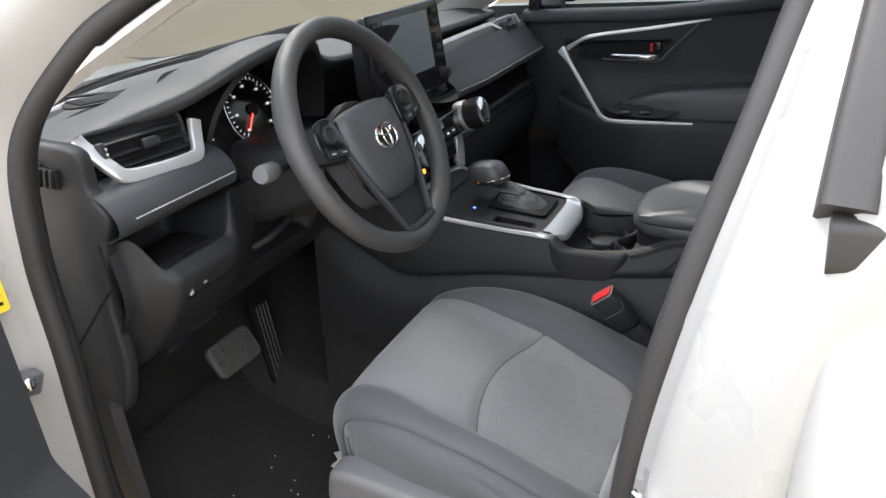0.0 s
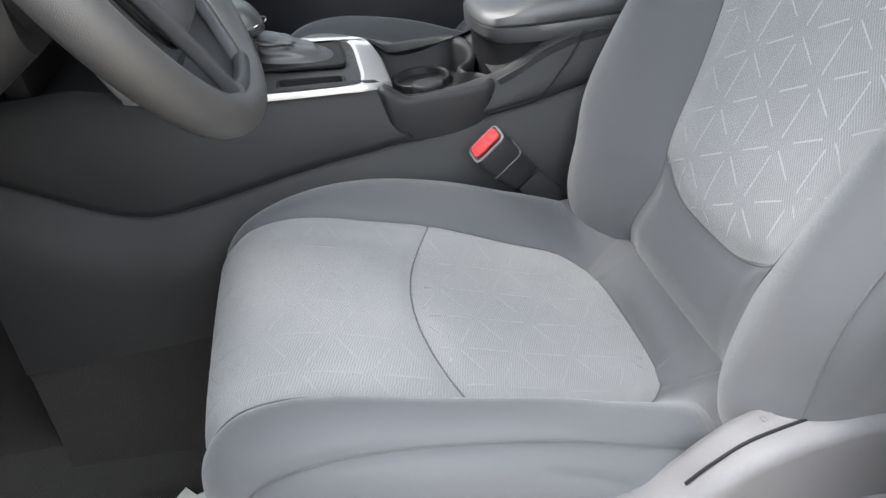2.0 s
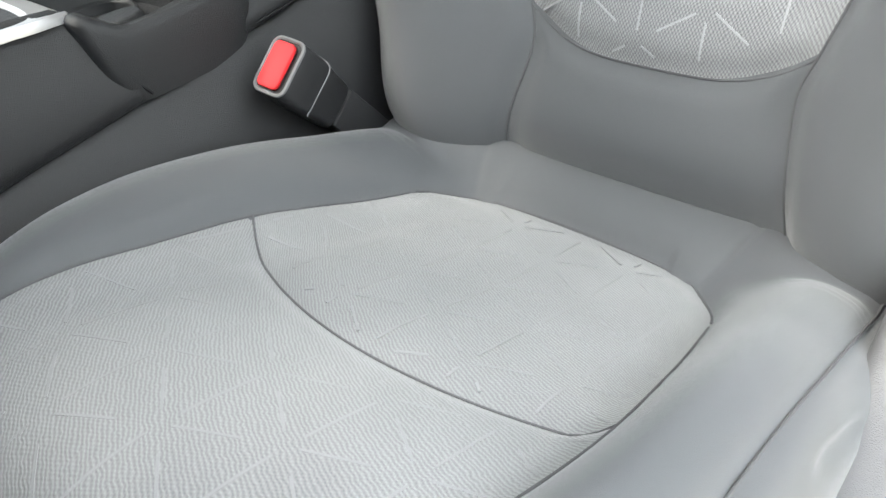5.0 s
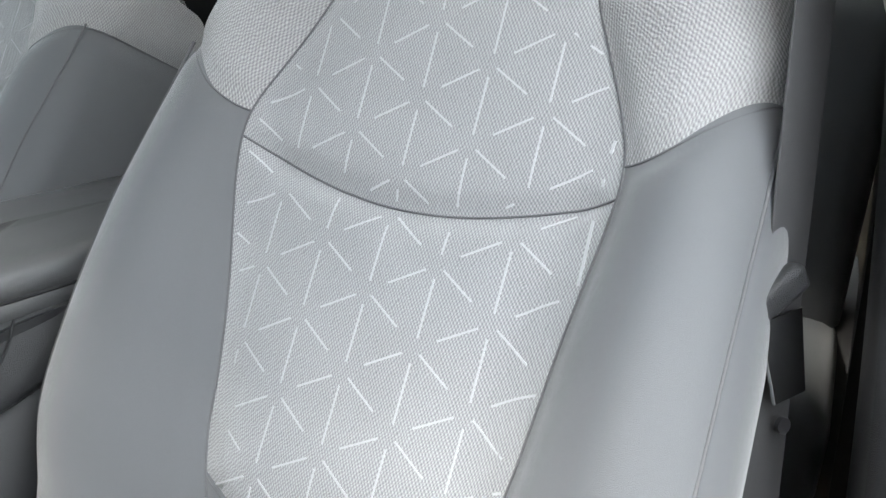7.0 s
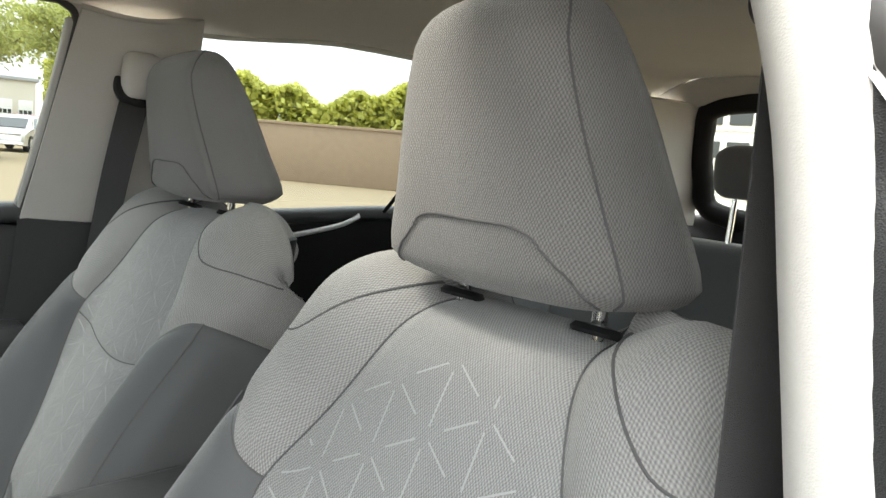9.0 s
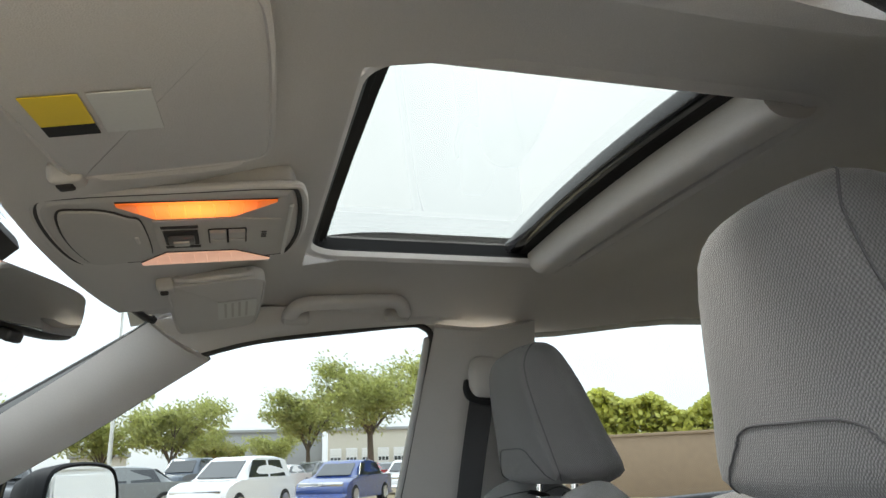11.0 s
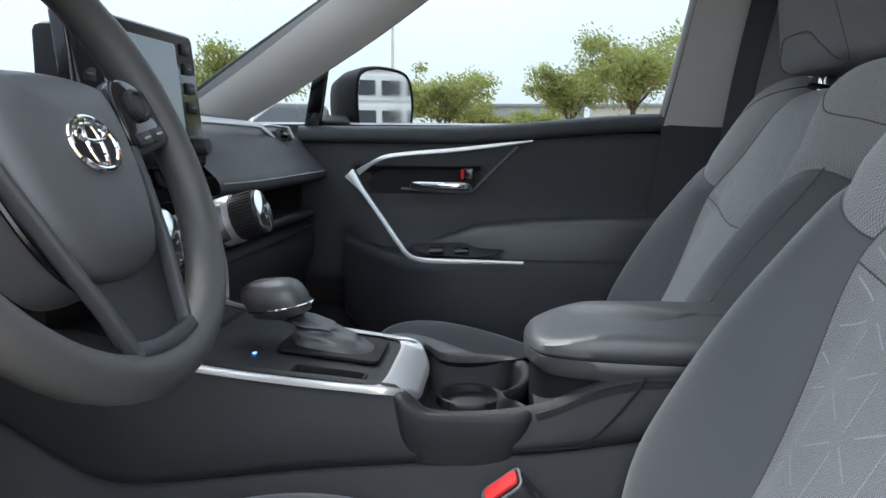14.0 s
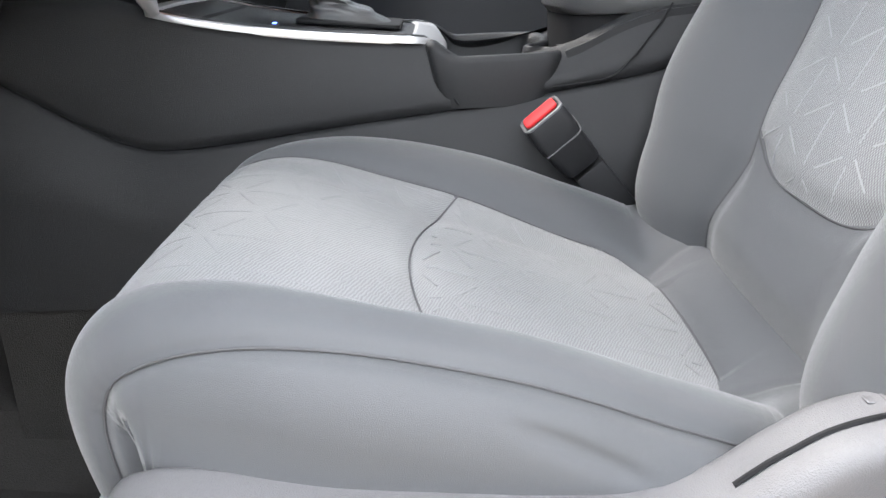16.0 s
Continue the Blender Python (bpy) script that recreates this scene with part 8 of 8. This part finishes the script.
# tan wall
p0, p1 = polar(-24, 27), polar(-44.5, 24)
d = (p1 - p0)
g = Geo().box((d.length, .2, 1.9), Matrix.Translation((p0 + p1) / 2 + Vector((0, 0, .95))) @ Matrix.Rotation(math.atan2(d.y, d.x), 4, "Z"), .03)
g.box((d.length, .28, .10), Matrix.Translation((p0 + p1) / 2 + Vector((0, 0, 1.93))) @ Matrix.Rotation(math.atan2(d.y, d.x), 4, "Z"), .02)
solo("boundary_wall", g, M_WALL, "tan rendered boundary wall with a capped top", "wall", kind="structure")

# buildings
def hall(az0, az1, dist, h, mat, doors, label):
    a, b = polar(az0, dist), polar(az1, dist)
    d = b - a
    ang = math.atan2(d.y, d.x)
    m = Matrix.Translation(a) @ Matrix.Rotation(ang, 4, "Z")
    L = d.length
    bl = thing("building", label, "building", a, "buildings")
    part("wall", Geo().box((L, 12, h), m @ pose(L / 2, -6.0 if (m @ Vector((0, -6, 0)) - polar(0, 0)).length > dist else 6.0, h / 2), .05), mat, bl)
    part("roof", Geo().box((L + .6, 12.6, .35), m @ pose(L / 2, -6.0 if (m @ Vector((0, -6, 0)) - polar(0, 0)).length > dist else 6.0, h + .17), .05), M_GREYW, bl)
    side = -1 if (m @ Vector((0, -6, 0)) - polar(0, 0)).length > dist else 1
    for k in range(doors):
        x = L * (k + .5) / doors
        dw = min(3.4, L / doors * .72)
        dr_ = part("door", Geo().box((dw, .12, h * .62), m @ pose(x, -side * .06, h * .31), .02), M_WHITE, bl)
        for r in range(4):
            part("panel", Geo().box((dw * .96, .05, h * .62 / 4 * .88), m @ pose(x, -side * .14, h * .62 * (r + .5) / 4), .02, 1), M_WHITE, dr_)
        for c in range(3):
            part("pane", Geo().box((dw * .24, .04, h * .62 / 4 * .5), m @ pose(x + (c - 1) * dw * .31, -side * .18, h * .62 * 2.5 / 4), .01, 1), M_CARGLASS, dr_)
    return bl
hall(-13.5, -6.4, 88, 5.2, M_STUCCO, 6, "long cream hall with a row of white roller doors")
hall(-6.0, 3.5, 92, 5.4, M_GREYW, 0, "grey metal-clad hall behind the trees")
hall(7.5, 11.0, 70, 2.6, M_STUCCO, 0, "low cream building behind the trees")
# service hall behind the car, seen in the door mirror and the back window
svc = thing("building", "white service hall with glazed roller doors behind the car", "building", (0, -16, 0), "buildings")
part("wall", Geo().box((34, 8, 5.4), pose(2, -21.0, 2.7), .05), M_GREYW, svc)
part("roof", Geo().box((35, 8.6, .5), pose(2, -21.0, 5.6), .05), M_WHITE, svc)
for k in range(8):
    x = -12.5 + k * 4.1
    part("pillar", Geo().box((.5, .4, 5.2), pose(x - 2.05, -16.9, 2.6), .03), M_WHITE, svc)
    dr_ = part("door", Geo().box((3.2, .12, 4.0), pose(x, -16.96, 2.0), .02), M_WHITE, svc)
    for r in range(5):
        part("panel", Geo().box((3.1, .05, .70), pose(x, -16.88, .4 + r * .8), .02, 1), M_WHITE, dr_)
    for c in range(4):
        part("pane", Geo().box((.56, .04, .40), pose(x + (c - 1.5) * .74, -16.84, 2.0), .01, 1), M_CARGLASS, dr_)
        part("pane", Geo().box((.56, .04, .40), pose(x + (c - 1.5) * .74, -16.84, 2.8), .01, 1), M_CARGLASS, dr_)

# light pole
lp = thing("light_pole", "tall pale light pole with two lamp heads", "light pole", polar(8.6, 46))
base = polar(8.6, 46)
part("pole", Geo().tube([base, base + Vector((0, 0, 11.5))], lambda t: lerp(.13, .08, t), n=12), M_WHITE, lp)
part("foot", Geo().lathe([(.30, 0), (.30, .7), (.26, .75)], Matrix.Translation(base), 20), M_STUCCO, lp)
for sx in (-1, 1):
    part("lamp_head", Geo().box((.5, .7, .16), Matrix.Translation(base + Vector((0, sx * .6, 11.5))), .05), M_WHITE, lp)


def parked(at, heading, paint, kind, label):
    """A parked car: its length runs along its own x, nose at greater x."""
    c = thing("parked_car", label, "car", at, "parked cars")
    m = Matrix.Translation(at) @ Matrix.Rotation(radians(heading), 4, "Z")
    if kind == "suv":
        L, W, low, belt, top = 4.3, 1.78, .30, 1.0, 1.6
        lower = [(-2.15, .45), (-2.12, .95), (-1.9, 1.02), (1.0, .98), (1.75, .88), (2.05, .72), (2.15, .45), (2.05, .30), (-2.05, .30)]
        green = [(-1.95, 1.0), (-1.75, 1.45), (-1.45, 1.58), (-.2, 1.62), (.35, 1.52), (1.10, .98)]
    elif kind == "pickup":
        L, W = 5.6, 1.98
        lower = [(-2.8, .50), (-2.8, 1.15), (-.9, 1.15), (1.2, 1.15), (2.5, 1.08), (2.78, .9), (2.8, .5), (2.6, .42), (-2.6, .42)]
        green = [(-.95, 1.12), (-.85, 1.80), (-.55, 1.88), (.35, 1.88), (.65, 1.80), (1.25, 1.13)]
    else:
        L, W = 4.6, 1.80
        lower = [(-2.3, .42), (-2.28, .88), (-1.9, .95), (1.0, .92), (1.9, .80), (2.22, .65), (2.3, .42), (2.15, .26), (-2.15, .26)]
        green = [(-1.75, .93), (-1.1, 1.36), (-.7, 1.44), (.1, 1.46), (.5, 1.36), (1.25, .90)]
    lo = [(p.x, p.y) for p in spline([(x, z, 0) for x, z in lower], 48, True)]
    g = Geo().loft([[m @ Vector((x * sx, y, z)) for x, z in lo] for y, sx in ((-W / 2, .94), (-W / 2 + .10, .99), (-W / 4, 1), (W / 4, 1), (W / 2 - .10, .99), (W / 2, .94))])
    part("body", g, paint, c)
    gr = [(p.x, p.y) for p in spline([(x, z, 0) for x, z in green], 30)]
    roof = [Vector((x, z, 0)) for x, z in gr]
    cx = sum(p.x for p in roof) / len(roof)
    rows = []
    for y, f in ((-W / 2 + .06, .0), (-W / 2 + .10, .35), (-W / 2 + .20, .93), (-W / 2 + .30, 1.0), (W / 2 - .30, 1.0), (W / 2 - .20, .93), (W / 2 - .10, .35), (W / 2 - .06, .0)):
        rows.append([m @ Vector((p.x, y, lerp(green[0][1] - .02, p.y, f))) for p in roof])
    part("cabin", Geo().grid(rows), paint, c)
    mid = (green[0][0] + green[-1][0]) / 2
    for sy in (-1, 1):
        for x0, x1 in ((.12, .47), (.51, .88)):
            xa, xb = lerp(green[0][0], green[-1][0], x0), lerp(green[0][0], green[-1][0], x1)
            zt = max(z for x, z in green) - .12
            q = [(xa + (.10 if x0 < .2 else 0), green[0][1] + .03), (xb, green[0][1] + .03), (xb - (.38 if x1 > .8 else .0), zt), (xa + (.32 if x0 < .2 else .0), zt)]
            y0, y1 = sy * (W / 2 - .085), sy * (W / 2 - .195)
            part("side_window", Geo().sheet([[m @ Vector((q[0][0], y0, q[0][1])), m @ Vector((q[1][0], y0, q[1][1]))], [m @ Vector((q[3][0], y1, q[3][1])), m @ Vector((q[2][0], y1, q[2][1]))]], .02), M_CARGLASS, c)
    # back and front glass
    def cross(xa, za, xb, zb, name):
        part(name, Geo().sheet([[m @ Vector((xa, -W / 2 + .28, za)), m @ Vector((xa, W / 2 - .28, za))], [m @ Vector((xb, -W / 2 + .34, zb)), m @ Vector((xb, W / 2 - .34, zb))]], .02), M_CARGLASS, c)
    (xa, za), (xb, zb) = green[0], green[1]
    cross(lerp(xa, xb, .15) - .035, lerp(za, zb, .12) + .03, lerp(xa, xb, .85) - .035, lerp(za, zb, .9) + .03, "rear_window")
    (xa, za), (xb, zb) = green[-1], green[-2]
    cross(lerp(xa, xb, .10) + .035, lerp(za, zb, .10) + .03, lerp(xa, xb, .92) + .035, lerp(za, zb, .9) + .03, "windscreen")
    r = .34 if kind != "pickup" else .40
    for sx in (-1, 1):
        for sy in (-1, 1):
            wx = sx * L * .31
            w = part("wheel", Geo().lathe([(r * .6, -.11), (r * .96, -.11), (r, -.07), (r, .07), (r * .96, .11), (r * .6, .11)], m @ pose(wx, sy * (W / 2 - .10), r, 90), 24), M_TYRE, c)
            part("rim", Geo().lathe([(.03, .0), (r * .58, .01), (r * .64, .03), (r * .60, .0)], m @ pose(wx, sy * (W / 2 + .012), r, -90 * sy), 16), M_SILVER, w)
        part("tail_lamp" if sx < 0 else "head_lamp", Geo().box((.10, W * .86, .14), m @ pose(sx * (L / 2 - .13), 0, lower[1][1] - .10 if sx < 0 else .70), .03), M_TAIL if sx < 0 else M_CHROME, c)
    part("plate_bar", Geo().box((.03, .45, .13), m @ pose(-L / 2 - .005, 0, .70), .008, 1), M_WHITE, c)
    part("bumper", Geo().box((.10, W * .95, .16), m @ pose(-L / 2 + .04, 0, .45), .04), M_DARK, c)
    return c


def paint(name, rgb):
    return material(name, rgb, 0.25, coat=0.7, grain=0.01, blotch=0.02)
P_WHITE, P_BLUE, P_GREY, P_RED, P_BLACK = paint("white_paint", (.75, .75, .75)), paint("blue_paint", (.02, .05, .20)), paint("grey_paint", (.20, .21, .21)), paint("red_paint", (.45, .02, .02)), paint("black_paint", (.015, .015, .018))
parked(polar(.1, 23), 150, P_WHITE, "suv", "white compact SUV parked with its tail to the lane")
parked(polar(-7.8, 27), 150, P_BLUE, "sedan", "dark blue saloon car parked beside the white SUV")
parked(polar(8.5, 26), 120, P_GREY, "sedan", "grey saloon car with its tail to the lane")
parked(polar(3.2, 40), 155, paint("slate_paint", (.06, .08, .11)), "pickup", "slate blue pickup truck")
parked(polar(16.5, 17), 200, P_BLACK, "pickup", "black truck parked beside the lane")
parked(polar(23, 30), 190, P_GREY, "suv", "grey SUV parked in the next row")
parked(polar(-12.5, 36), 150, P_WHITE, "sedan", "white saloon car further along the row")
for k, (az, di, pt, kd) in enumerate(((-3.2, 48, P_WHITE, "sedan"), (-5.2, 52, P_GREY, "suv"), (-7.2, 55, P_WHITE, "sedan"), (-9.2, 50, P_RED, "sedan"), (-11.0, 54, P_GREY, "sedan"), (1.0, 55, P_RED, "sedan"), (8.2, 52, P_RED, "suv"), (-13, 52, P_RED, "suv"), (-4.2, 60, P_RED, "sedan"), (-14.5, 44, P_GREY, "sedan"))):
    parked(polar(az, di), 150, pt, kd, {P_WHITE: "white", P_GREY: "grey", P_RED: "red"}[pt] + " car in the far row of the car park")
parked(polar(-50.5, 26), 100, P_WHITE, "suv", "white SUV with red tail lamps beyond the wall's end")
# grass island
isl = [polar(a, r_) for a, r_ in ((11, 27), (4, 27.2), (-.6, 28), (-2.0, 29), (-.6, 29.8), (4, 29.6), (11, 29.4), (12, 28.2))]
g = Geo()
g.grid([[Vector((p.x, p.y, .0)) for p in isl], [Vector((p.x, p.y, .14)) for p in isl]], cu=True)
g.cap([Vector((p.x, p.y, .14)) for p in isl])
solo("grass_island", g, M_GRASS, "dry grass island with a kerb between the parking rows", "grass", kind="structure", angle=30)
